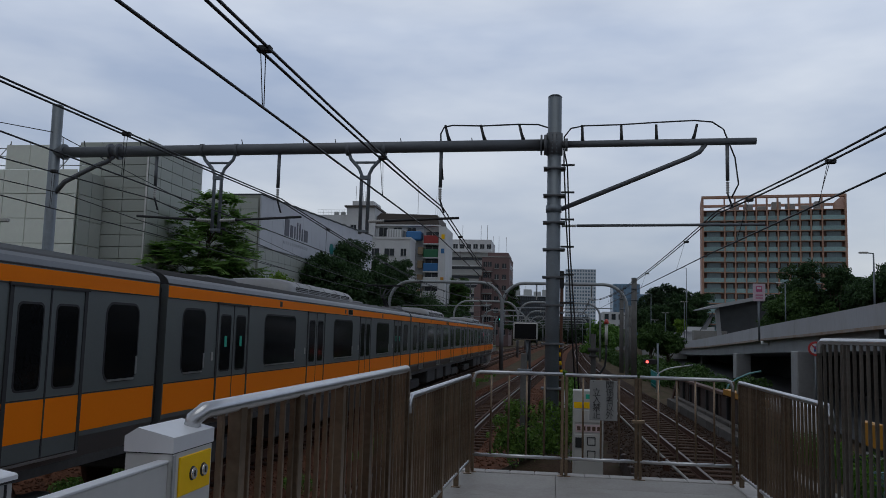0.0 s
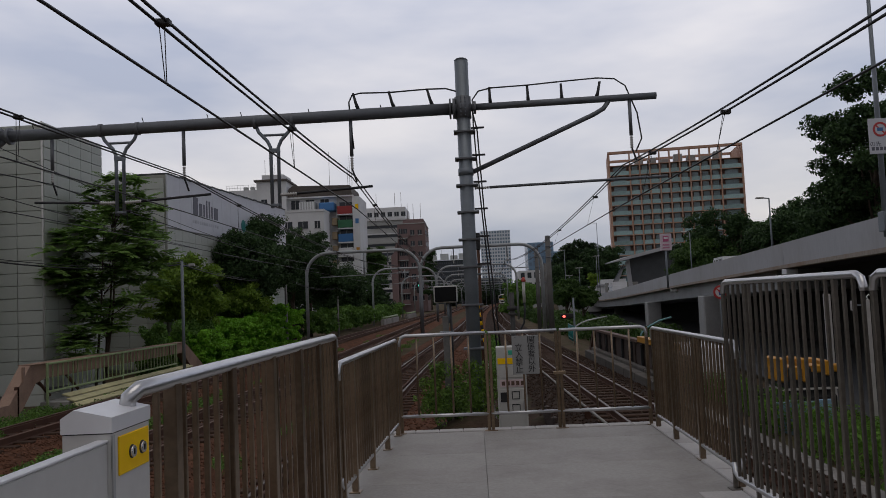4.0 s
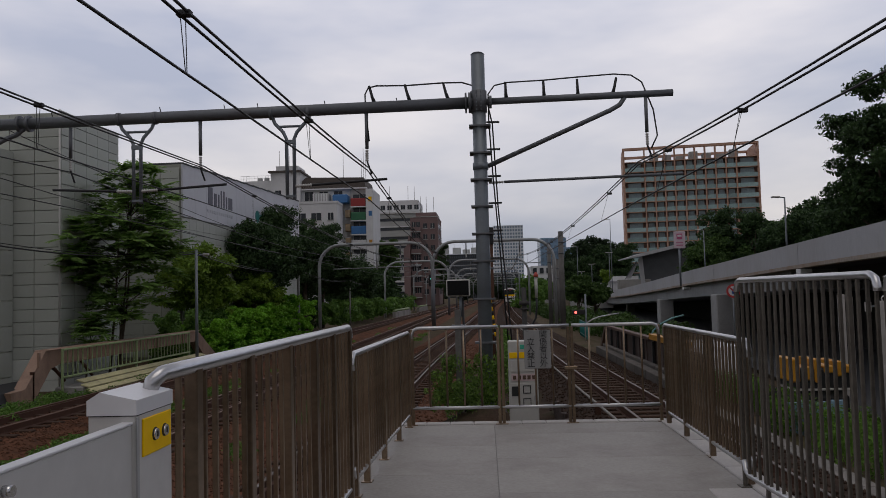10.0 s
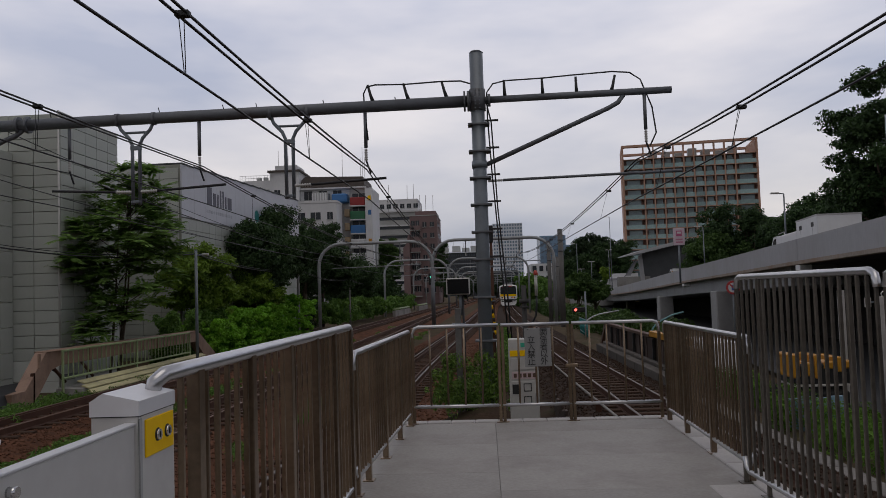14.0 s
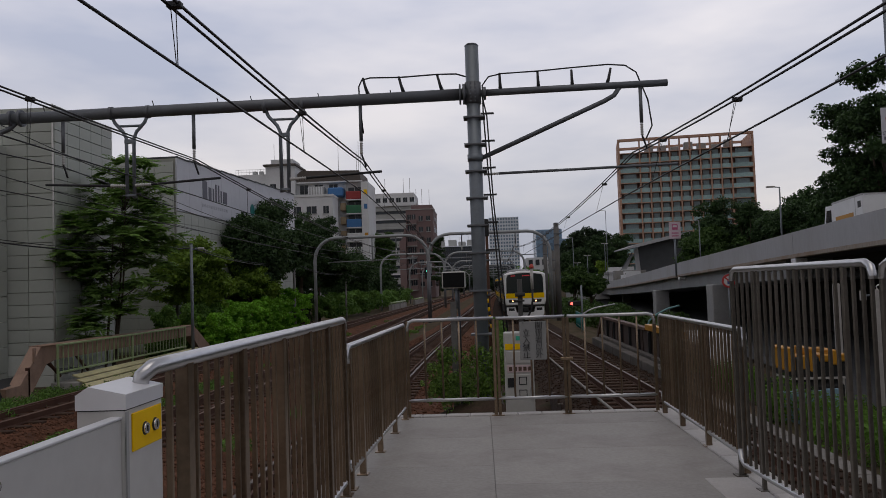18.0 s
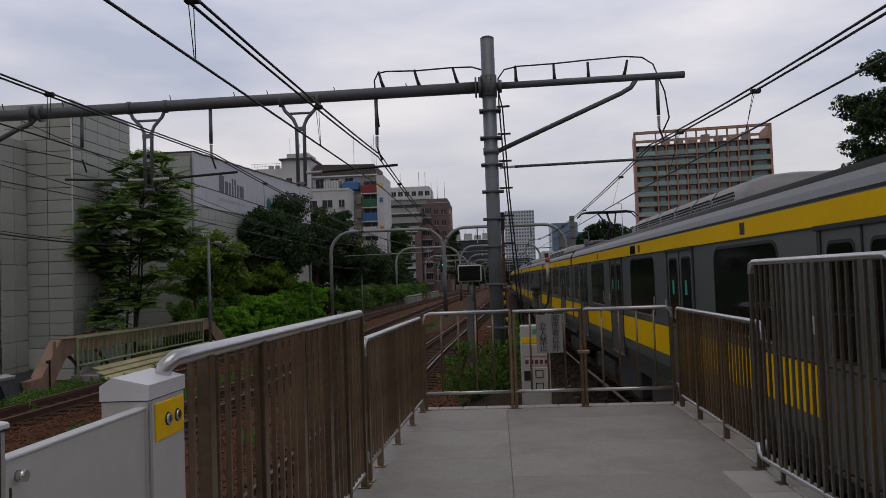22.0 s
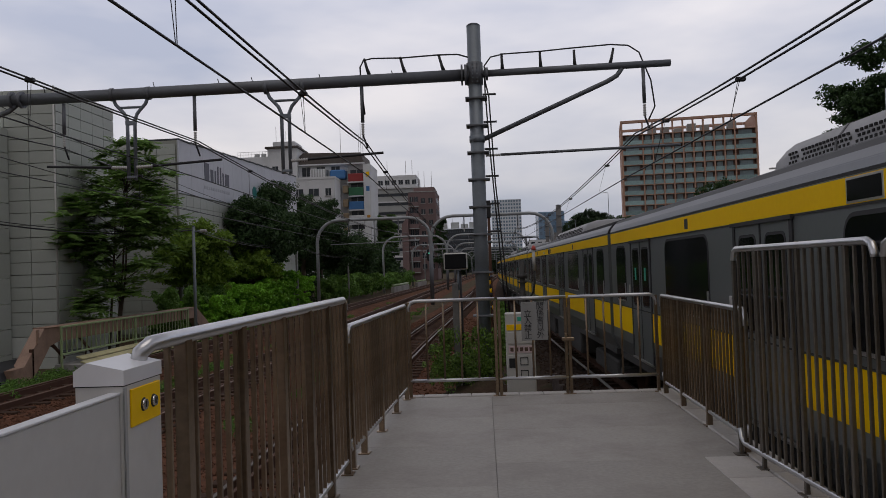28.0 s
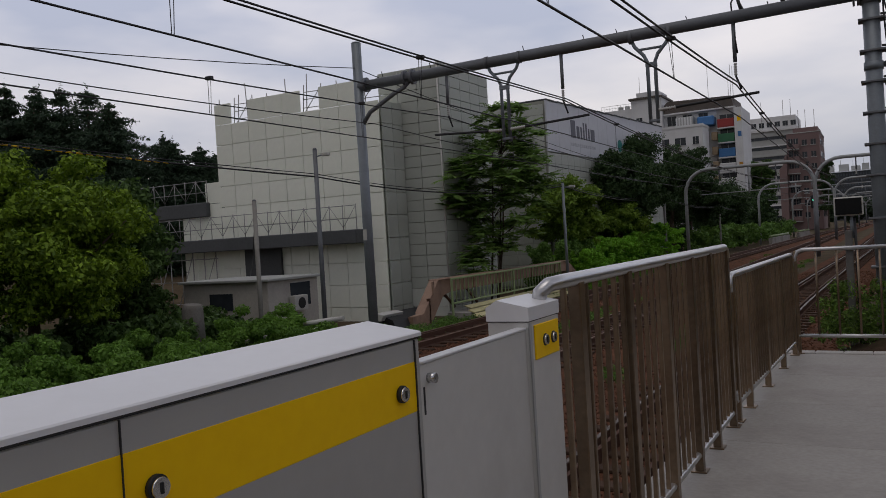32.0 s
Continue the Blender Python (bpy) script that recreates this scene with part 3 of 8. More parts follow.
# ---- platform ----
def build_platform():
    p = thing("platform", "grey concrete station platform end with pale kerb", "platform", kind="structure")
    part("platform_body", Geo().box(-1.28, 2.13, -30, 9.42, -1.7, -0.03), CONC_OLD, p, "weathered concrete platform side")
    tile_meshes = {}
    cols = [(-1.27, 0.06), (0.063, 1.93)]
    y = 9.24
    while y > -6:
        d = 1.25
        for i, (a, b) in enumerate(cols):
            off = 0.0 if i != 1 else 0.62
            y1, y0 = min(9.24, y + off), y - d + off + 0.003
            if y1 - y0 < 0.1:
                continue
            key = (round(b - a, 3), round(y1 - y0, 3))
            if key not in tile_meshes:
                tile_meshes[key] = Geo().box(-key[0] / 2, key[0] / 2, -key[1] / 2, key[1] / 2, -0.028, 0.0, 0.0015).mesh("slab", CONCRETE)
            part("slab", tile_meshes[key], None, p, m=pose((a + b) / 2, (y0 + y1) / 2, 0))
        y -= d
    kerb = Geo().box(-0.135, 0.135, -0.08, 0.08, -0.1, 0.012, 0.008).mesh("kerb_stone", KERB)
    for k in range(13):
        part("kerb_stone", kerb, None, p, m=pose(-1.13 + 0.274 * k, 9.335, 0))
    side = Geo().box(-0.1, 0.1, -0.295, 0.295, -0.1, 0.012, 0.008).mesh("kerb_stone", KERB)
    for k in range(26):
        part("kerb_stone", side, None, p, m=pose(2.035, 8.95 - 0.6 * k, 0))
    wide = Geo().box(-0.16, 0.16, -0.295, 0.295, -0.03, 0.005, 0.006).mesh("kerb_stone", KERB)
    for k in range(16):
        part("kerb_stone", wide, None, p, m=pose(1.77, 5.85 - 0.6 * k, 0))


build_platform()


def fence(p0, p1, top, low, step, bar, posts, label, rail_r=0.024, round_bars=False, ends=(True, True), drop=0.12, slim=1.0, deep=0.0105, lead=0.0, broad=0.026, tuck=False, steel=None):
    """A railing of upright bars between a handrail and a bottom rail, from p0 to p1 on the platform."""
    steel = steel or STEEL
    a, b = Vector((*p0, 0)), Vector((*p1, 0))
    d = (b - a).normalized()
    L = (b - a).length
    rz = math.degrees(math.atan2(d.y, d.x))
    f = thing("railing", label, "railing", m=pose(a.x, a.y, 0, 0, 0, rz))
    pts = []
    if tuck:
        pts += [(0.03, 0.055, top - 0.075), (0.035, 0.045, top - 0.03), (0.065, 0.025, top - 0.006), (0.13, 0, top)]
    elif ends[0]:
        pts += [(0, 0, top - drop), (0, 0, top - 0.07), (0.02, 0, top - 0.02), (0.07, 0, top)]
    else:
        pts += [(0, 0, top)]
    if ends[1]:
        pts += [(L - 0.07, 0, top), (L - 0.02, 0, top - 0.02), (L, 0, top - 0.07), (L, 0, top - drop)]
    else:
        pts += [(L, 0, top)]
    part("handrail", Geo().tube(pts, rail_r, 12), STEEL_RAIL, f, "polished steel handrail")
    low_pts = [(lead, 0, low + 0.1), (lead + 0.02, 0, low + 0.03), (lead + 0.08, 0, low), (L - 0.08, 0, low), (L - 0.02, 0, low + 0.03), (L, 0, low + 0.1)] if not round_bars else [(0, 0, low), (L, 0, low)]
    part("bottom_rail", Geo().tube(low_pts, 0.019, 10), STEEL_RAIL, f)
    n = max(2, round((L - lead) / step))
    if round_bars:
        mesh = Geo().tube([(0, 0, low), (0, 0, top - 0.01)], bar / 2, 8).mesh("bar", steel)
    else:
        mesh = Geo().box(-0.3 * bar, 0.3 * bar, -deep, deep, low, top - 0.01, 0.003).mesh("bar", steel)
    for k in range(n + 1):
        x = lead + (L - lead) * k / n
        if min(abs(x - q * L) for q in posts) < broad + 0.012:
            continue
        part("bar", mesh, None, f, m=pose(min(max(x, 0.012), L - 0.012), 0, 0))
    post = Geo().box(-broad * slim, broad * slim, -0.024 * slim, 0.024 * slim, 0.0, top - 0.01, 0.004)
    post.box(-0.05, 0.05, -0.045, 0.045, 0.0, 0.01, 0.002)
    pm = post.mesh("post", steel)
    for q in posts:
        part("post", pm, None, f, m=pose(min(max(q * L, 0.0), L), 0, 0))
    return f


RAILING = "stainless railing with close upright bars, rust stains and painted ballast reflection"
fence((-1.055, 2.57), (-1.015, 5.93), 1.265, 0.1, 0.12, 0.034, [0.083, 0.272, 0.47, 0.65, 0.81, 0.985], RAILING, 0.027, drop=0.075, deep=0.0105, lead=0.14, broad=0.03, tuck=True)
fence((-1.012, 5.99), (-0.895, 9.2), 1.06, 0.13, 0.105, 0.03, [0.02, 0.17, 0.44, 0.73, 0.985], "stainless railing, lower, with close upright bars on the platform", 0.024)
END = "steel end railing with widely spaced thin bars across the platform end"
fence((-0.86, 9.27), (0.13, 9.27), 1.105, 0.19, 0.2, 0.023, [0.0, 1.0], END, 0.02, True, (True, False), slim=0.68)
GATE = fence((0.16, 9.27), (0.94, 9.27), 1.1, 0.19, 0.195, 0.023, [0.02, 0.985], "steel gate with thin bars in the end railing", 0.02, True, (False, False), slim=0.68)
fence((0.97, 9.27), (1.95, 9.27), 1.1, 0.19, 0.2, 0.023, [0.0, 1.0], END, 0.02, True, (False, True), slim=0.68)
part("latch", Geo().box(0.72, 0.86, -0.035, 0.0, 0.6, 0.64, 0.006).box(0.755, 0.775, -0.04, 0.0, 0.64, 0.69, 0.004), STEEL, GATE, "steel gate latch")
fence((1.985, 9.15), (1.955, 6.15), 1.085, 0.13, 0.1, 0.02, [0.03, 0.3, 0.62, 0.97], RAILING, 0.022)
fence((1.9, 6.2), (2.0, 4.22), 1.54, 0.1, 0.097, 0.027, [0.0, 0.22, 0.55, 0.85], "tall stainless railing with close bars on the platform edge", 0.022, drop=0.085, slim=0.58, steel=STEEL_GREY)
fence((2.0, 4.12), (2.02, 1.6), 1.54, 0.1, 0.097, 0.027, [0.0, 0.33, 0.66, 1.0], "tall stainless railing with close bars on the platform edge", 0.022, drop=0.085, slim=0.58, steel=STEEL_GREY)
fence((2.02, 1.5), (2.04, -1.5), 1.54, 0.1, 0.097, 0.027, [0.0, 0.33, 0.66, 1.0], "tall stainless railing with close bars on the platform edge", 0.022, drop=0.085, slim=0.58, steel=STEEL_GREY)


def writing(text, size, material, parent, m, name="lettering", label=""):
    """Flat raised letters in the built-in font, as one mesh."""
    c = bpy.data.curves.new(name, "FONT")
    c.body, c.size, c.extrude, c.align_x, c.align_y = text, size, 0.0015, "CENTER", "CENTER"
    o = bpy.data.objects.new(name, c)
    scene.collection.objects.link(o)
    bpy.context.view_layer.update()
    me = bpy.data.meshes.new_from_object(o.evaluated_get(bpy.context.evaluated_depsgraph_get()))
    bpy.data.objects.remove(o)
    bpy.data.curves.remove(c)
    me.materials.clear()
    me.materials.append(material)
    return part(name, me, None, parent, label, m)


def notice():
    n = thing("notice_board", "grey warning notice with black writing tied to the railing", "sign", m=pose(0.575, 9.235, 0.84))
    part("board", Geo().box(-0.15, 0.15, -0.004, 0.004, -0.22, 0.215, 0.004), SIGNGREY, n)
    for chars, x, z0 in (("関係者以外", 0.072, 0.165), ("立入禁止", -0.07, 0.08)):
        for k, ch in enumerate(chars):
            writing(ch, 0.092, BLACK, n, pose(x - 0.005, -0.0065, z0 - 0.0825 * k, 90, 0, 0))
    for x in (-0.11, 0.11):
        part("tie", Geo().tube([(x, -0.012, 0.2), (x, 0.03, 0.215), (x, 0.03, 0.19)], 0.004, 6), CABLE, n)


notice()


# ---- platform screen doors on the left edge ----
def lock(parent, y, z):
    g = Geo().tube([(-1.055, y, z), (-1.045, y, z)], 0.017, 16)
    k = part("lock", g, CHROME, parent, "round chrome lock")
    part("ring", Geo().tube([(-1.06, y, z), (-1.052, y, z)], 0.021, 18), BLACK, k, "dark ring round the lock")
    part("keyhole", Geo().box(-1.046, -1.0435, y - 0.003, y + 0.003, z - 0.009, z + 0.009), BLACK, k)


def screen_doors():
    post = thing("screen_door_post", "white platform door end post with sloped cap and yellow plate", "platform door")
    part("body", Geo().prism([(-1.206, 0), (-1.206, 1.155), (-1.06, 1.155), (-1.06, 0)], 2.39, 2.66), DOORW, post)
    cap = Geo().prism([(-1.21, 1.158), (-1.21, 1.203), (-1.17, 1.228), (-1.056, 1.203), (-1.056, 1.158)], 2.385, 2.665)
    part("cap", cap, DOORTOP, post, "sloped cap, painted paler as if lit")
    part("seam", Geo().box(-1.2065, -1.0585, 2.389, 2.661, 1.1545, 1.1585), SEAM, post)
    part("edge_strip", Geo().box(-1.062, -1.056, 2.39, 2.406, 0, 1.15), DOORGREY, post)
    part("yellow_plate", Geo().box(-1.061, -1.054, 2.43, 2.645, 1.025, 1.14, 0.002), YELLOW, post, "yellow plate with two locks")
    for y in (2.515, 2.59):
        lock(post, y, 1.082)
    leaf = thing("screen_door_panel", "low white fixed panel of the platform screen doors", "platform door")
    part("panel", Geo().box(-1.1, -1.072, 1.7, 2.39, 0.02, 1.13, 0.004), DOORW, leaf)
    part("top_edge", Geo().box(-1.104, -1.068, 1.7, 2.39, 1.13, 1.138, 0.002), DOORTOP, leaf)
    part("knob", Geo().tube([(-1.072, 1.745, 1.09), (-1.05, 1.745, 1.09)], 0.013, 12), CHROME, leaf, "small round knob")
    part("slot", Geo().box(-1.0725, -1.0705, 1.715, 1.722, 1.0, 1.07), SEAM, leaf, "black slot")
    case = thing("screen_door_case", "long white platform door casing with a broad yellow band", "platform door")
    part("body", Geo().box(-1.222, -1.062, -3.2, 1.69, 0.0, 1.2, 0.004), DOORCASE, case)
    part("lid", Geo().prism([(-1.228, 1.205), (-1.228, 1.232), (-1.215, 1.242), (-1.06, 1.217), (-1.056, 1.214), (-1.056, 1.205)], -3.2, 1.694), DOORTOP, case, "sloping lid, painted paler as if lit")
    part("seam", Geo().box(-1.223, -1.0605, -3.2, 1.6905, 1.1995, 1.2055), SEAM, case)
    part("yellow_band", Geo().box(-1.0625, -1.0612, -3.2, 1.672, 1.022, 1.145, 0.001), YELLOW, case, "broad yellow band")
    for y in (-1.4, -0.4, 0.79):
        part("panel_joint", Geo().box(-1.063, -1.058, y - 0.0008, y + 0.0008, 0.02, 1.198), SEAM, case)
    part("end_joint", Geo().box(-1.063, -1.0575, 1.662, 1.665, 0.02, 1.198), SEAM, case)
    for y in (1.59, 0.85):
        lock(case, y, 1.078)


screen_doors()


# ---- things between the tracks beyond the platform end ----
def equipment_cabinet():
    c = thing("equipment_cabinet", "white trackside equipment cabinet with yellow and pink labels", "cabinet", m=pose(0.47, 10.35, 0))
    part("body", Geo().box(-0.2, 0.165, -0.13, 0.13, -1.05, 0.875, 0.01), CABW, c)
    part("plinth", Geo().box(-0.24, 0.24, -0.2, 0.2, -1.7, -1.05, 0.01), CONC_OLD, c, "concrete plinth")
    part("yellow_label", Geo().box(-0.19, 0.1, -0.136, -0.13, 0.66, 0.735, 0.002), YELLOW, c)
    part("green_label", Geo().box(-0.05, 0.06, -0.136, -0.13, 0.775, 0.83, 0.002), STICKG, c)
    part("pink_label", Geo().box(-0.17, 0.135, -0.136, -0.13, 0.375, 0.465, 0.002), LABELP, c)
    for k in range(5):
        part("label_bar", Geo().box(-0.15 + 0.06 * k, -0.11 + 0.06 * k, -0.139, -0.136, 0.395, 0.445), CAPB, c)
    part("upper_door", Geo().box(-0.18, 0.15, -0.14, -0.131, 0.49, 0.64, 0.004), CABW, c)
    part("lower_door", Geo().box(-0.18, 0.15, -0.14, -0.131, -0.3, 0.35, 0.004), CABW, c)
    for x, z in ((0.02, 0.27), (0.02, 0.11)):
        f = Geo()
        for a, b, d, e in ((-0.05, 0.05, 0.04, 0.05), (-0.05, 0.05, -0.05, -0.04), (-0.05, -0.04, -0.04, 0.04), (0.04, 0.05, -0.04, 0.04)):
            f.box(x + a, x + b, -0.146, -0.14, z + d, z + e)
        part("label_frame", f, BLACK, c)
    part("black_panel", Geo().box(-0.17, -0.07, -0.147, -0.141, 0.19, 0.31), BLACK, c)
    part("handle", Geo().box(0.11, 0.14, -0.165, -0.14, 0.05, 0.2, 0.005), DOORGREY, c)
    part("rating_plate", Geo().box(0.08, 0.14, -0.136, -0.13, -0.24, -0.18), BLACK, c)


equipment_cabinet()


def monitor():
    m = thing("trackside_monitor", "dark screen in a pale hood on a concrete post", "monitor", m=pose(-0.57, 17.0, 0))
    hood = Geo().box(-0.25, 0.25, 0.0, 0.28, 1.43, 1.79, 0.02)
    part("hood", hood, CABW, m, "pale weathered hood")
    part("screen", Geo().box(-0.225, 0.225, -0.012, 0.002, 1.455, 1.765, 0.004), CARGLASS, m, "dark blank screen")
    part("neck", Geo().tube([(0.05, 0.12, 1.45), (0.05, 0.12, 1.0)], 0.04, 10), GALV, m)
    part("post", Geo().box(-0.09, 0.04, 0.04, 0.17, -1.7, 1.15, 0.012), POLED, m, "square dark concrete post")
    part("bracket", Geo().box(-0.16, 0.14, 0.0, 0.24, 0.78, 0.83, 0.006), GALV, m)
    part("cable", Geo().tube([(0.09, 0.1, 1.4), (0.1, 0.08, 0.6), (0.09, 0.09, -1.3)], 0.025, 8), CABLE, m, "black cable")


monitor()


def signal_post():
    s = thing("trackside_post", "dark stub post with clamped collars between the tracks", "post", m=pose(1.15, 24, 0))
    part("shaft", Geo().tube([(0, 0, -1.7), (0, 0, 1.62)], 0.075, 12), UNDERCAR, s)
    part("collar", Geo().tube([(0, 0, 1.1), (0, 0, 1.22)], 0.15, 14), UNDERCAR, s, "clamped collar")
    part("collar", Geo().tube([(0, 0, 0.95), (0, 0, 1.0)], 0.13, 14), UNDERCAR, s)
    h = thing("trackside_alarm", "pale cylinder with a red cap on a bent pipe", "signal", m=pose(1.52, 24, 0))
    part("cylinder", Geo().tube([(0, 0, 1.3), (0, 0, 1.92)], 0.045, 14), CABW, h)
    part("cap", Geo().tube([(0, 0, 1.92), (0, 0, 1.98), (0, 0, 2.04), (0, 0, 2.06)], [0.068, 0.068, 0.04, 0.02], 14), mat("alarm red", (0.5, 0.07, 0.05), 0.5), h, "red cap")
    part("bend", Geo().tube([(0, 0, 1.3), (0, 0, 1.0), (-0.04, 0, 0.7), (-0.16, 0, 0.5), (-0.3, 0, 0.42), (-0.37, 0, 0.42)], 0.03, 10), CABLE, h)
    c = thing("slim_post", "slim dark steel post with a bracket behind the mast", "post", m=pose(0.2, 21, 0))
    part("shaft", Geo().tube([(0, 0, -1.75), (0, 0, 2.9)], 0.04, 10), RUST, c)
    part("head", Geo().box(-0.06, 0.06, -0.06, 0.06, 2.75, 3.2, 0.015), BLACK, c, "black box head")
    for z in (2.1, 1.2, 0.4):
        part("clip", Geo().tube([(0, 0, z), (0, 0, z + 0.05)], 0.06, 10), GALV_DARK, c)
    pole = thing("striped_guy_guard", "black and yellow striped guard on a stay wire", "guard", m=pose(0.24, 19.3, 0))
    for k in range(10):
        z = 0.35 + 0.1 * k
        part("stripe", Geo().tube([(-0.012 * k, 0, z), (-0.012 * (k + 1), 0, z + 0.1)], 0.03, 8), YELLOW if k % 2 else BLACK, pole)
    part("lower_sleeve", Geo().tube([(0.2, 0, -1.62), (0.06, 0, -0.4), (0.0, 0, 0.35)], 0.028, 8), PORC, pole, "pale yellowed sleeve")
    part("stay_wire", Geo().tube([(-0.12, 0, 1.35), (-0.42, 0, 5.4)], 0.008, 6), WIRE, pole)


signal_post()


# ---- overhead line ----
MAST_Y = 18.5


def insulator(parent, p, q, n=4, r=0.06):
    p, q = Vector(p), Vector(q)
    n = max(n, round((q - p).length / 0.055))
    pts, rs = [], []
    for k in range(n):
        for t, rr in ((0.05, 0.62), (0.35, 1.0), (0.5, 1.0), (0.9, 0.62)):
            pts.append(p.lerp(q, (k + t) / n))
            rs.append(0.72 * r * rr)
    return part("insulator", Geo().tube(pts, rs, 12), PORC, parent, "pale ribbed insulator")


def gantry():
    g = thing("overhead_gantry", "grey steel tube gantry with a tall mast carrying the overhead wires", "gantry", m=pose(0, MAST_Y, 0))
    part("mast", Geo().tube([(-0.02, 0, -1.75), (-0.02, 0, 7.05)], 0.158, 24), GALV, g, "round grey steel mast")
    part("mast_cap", Geo().tube([(-0.02, 0, 7.05), (-0.02, 0, 7.09)], [0.165, 0.12], 24), GALV_DARK, g)
    part("beam", Geo().tube([(-12.5, 0, 5.8), (-0.16, 0, 5.92)], 0.135, 20), GALV_DARK, g, "long dark steel tube beam")
    part("arm", Geo().tube([(0.12, 0, 5.93), (4.44, 0, 5.98)], 0.08, 16), GALV_DARK, g, "cantilever tube")
    part("brace", Geo().tube([(0.15, 0, 4.42), (3.0, 0, 5.62), (3.22, 0, 5.74), (3.34, 0, 5.9)], 0.055, 12), GALV_DARK, g, "slanting brace")
    j = Geo()
    j.tube([(-0.02, 0, 5.68), (-0.02, 0, 6.18)], 0.19, 20)
    for a, b in ((-0.26, -0.2), (-0.34, -0.3), (0.22, 0.28)):
        j.tube([(a, 0, 5.92), (b, 0, 5.92)], 0.24 if a < 0 else 0.15, 16)
    joint = part("joint_collar", j, GALV_DARK, g, "bolted joint collar")
    for k in range(6):
        z = 5.72 + 0.085 * k
        for x in (-0.07, 0.03):
            part("bolt", Geo().tube([(x, -0.2, z), (x, -0.175, z)], 0.016, 6), GALV, joint)
    for z in (5.35, 4.72, 4.1, 3.48, 2.85, 2.22, 1.35, 0.36):
        b = Geo().box(-0.26, 0.24, -0.19, 0.19, z - 0.022, z + 0.022, 0.006)
        band = part("mast_band", b, GALV_DARK, g, "steel band with cable bracket")
        if z > 1.5:
            part("cable_bracket", Geo().box(0.14, 0.44, -0.22, -0.16, z + 0.035, z + 0.075, 0.006), CABLE, band)
    part("mast_clamp", Geo().tube([(-0.02, 0, 4.34), (-0.02, 0, 4.5)], 0.18, 18), GALV, g)
    left = Geo().tube([(-12.5, 0, -2.4), (-12.53, 0, 7.0)], 0.135, 18)
    part("left_mast", left, GALV, g, "round steel left mast")
    part("left_cap", Geo().tube([(-12.53, 0, 7.0), (-12.53, 0, 7.03)], [0.14, 0.1], 18), GALV_DARK, g)
    part("left_brace", Geo().tube([(-12.45, 0, 4.75), (-12.2, 0, 5.05), (-11.4, 0, 5.45), (-11.1, 0, 5.56), (-10.9, 0, 5.72)], 0.06, 12), GALV_DARK, g)
    for x0 in (-12.3, -11.05, -10.82):
        part("collar", Geo().tube([(x0, 0, 5.815), (x0 + 0.07, 0, 5.816)], 0.2, 16), GALV_DARK, g)
    part("plate", Geo().box(-12.58, -12.46, -0.145, -0.135, 1.55, 1.85, 0.003), CABW, g, "small number plate")
    # insulators with a feeder cable along the top
    for sgn, xs, z0 in ((-1, (-2.46, -1.62, -0.72), 6.05), (1, (0.62, 1.5, 2.28, 3.06), 6.02)):
        for k, x in enumerate(xs):
            lean = -0.12 * (1 if sgn < 0 else (-0.9 if k == len(xs) - 1 else 0.1))
            part("cable_support", Geo().tube([(x, 0, z0 - 0.06), (x + lean * 0.5, 0, z0 + 0.12), (x + lean, 0, z0 + 0.36)], [0.05, 0.035, 0.028], 10), CABLE, g, "black cable support")
    part("feeder", Geo().tube([(-2.6, -0.02, 5.1), (-2.66, -0.02, 5.7), (-2.68, -0.02, 6.2), (-2.6, -0.02, 6.36), (-2.4, -0.02, 6.4), (-1.7, -0.02, 6.38), (-0.85, -0.02, 6.41), (-0.4, -0.02, 6.4), (-0.1, -0.02, 6.3), (0.15, -0.02, 6.02), (0.28, -0.02, 5.4), (0.36, -0.02, 3.4), (0.5, -0.02, 1.6), (0.6, -0.02, 0.0)], 0.018, 8), CABLE, g, "black feeder cable")
    part("feeder", Geo().tube([(3.9, -0.02, 4.7), (4.05, -0.02, 5.0), (3.98, -0.02, 5.6), (3.74, -0.02, 6.25), (3.5, -0.02, 6.42), (3.1, -0.02, 6.46), (2.2, -0.02, 6.42), (1.5, -0.02, 6.38), (0.65, -0.02, 6.36), (0.35, -0.02, 6.3), (0.2, -0.02, 6.1), (0.2, -0.02, 5.5), (0.26, -0.02, 4.2), (0.4, -0.02, 2.0), (0.52, -0.02, 0.0)], 0.018, 8), CABLE, g, "black feeder cable")
    # drop pipes
    for x, top, low in ((3.82, 5.9, 4.78), (-2.66, 5.78, 4.62), (-6.62, 5.72, 4.6), (-9.77, 5.68, 4.65)):
        d = part("drop_pipe", Geo().tube([(x, 0, top), (x, 0, low + 0.3)], 0.042, 10), GALV_DARK, g)
        insulator(d, (x, 0, low + 0.28), (x, 0, low), 3, 0.055)
        part("drop_foot", Geo().tube([(x, 0, low), (x + 0.02, 0, low - 0.06), (x + 0.1, 0, low - 0.3)], 0.022, 8), CABLE, d)
    # Y hangers
    for x in (-4.47, -8.15):
        y = Geo()
        for s in (-1, 1):
            y.tube([(x + s * 0.42, 0, 5.75), (x + s * 0.36, 0, 5.6), (x + s * 0.16, 0, 5.38), (x + s * 0.09, 0, 5.22), (x + s * 0.085, 0, 3.8)], 0.042, 10)
        y.tube([(x - 0.3, 0, 5.52), (x + 0.3, 0, 5.52)], 0.03, 8)
        y.box(x - 0.13, x + 0.13, -0.04, 0.04, 5.1, 5.2, 0.008)
        y.box(x - 0.12, x + 0.12, -0.04, 0.04, 3.84, 3.9, 0.008)
        part("hanger_frame", y, GALV, g, "forked grey hanger")
        for k in range(2):
            s = -0.44 + 0.88 * k
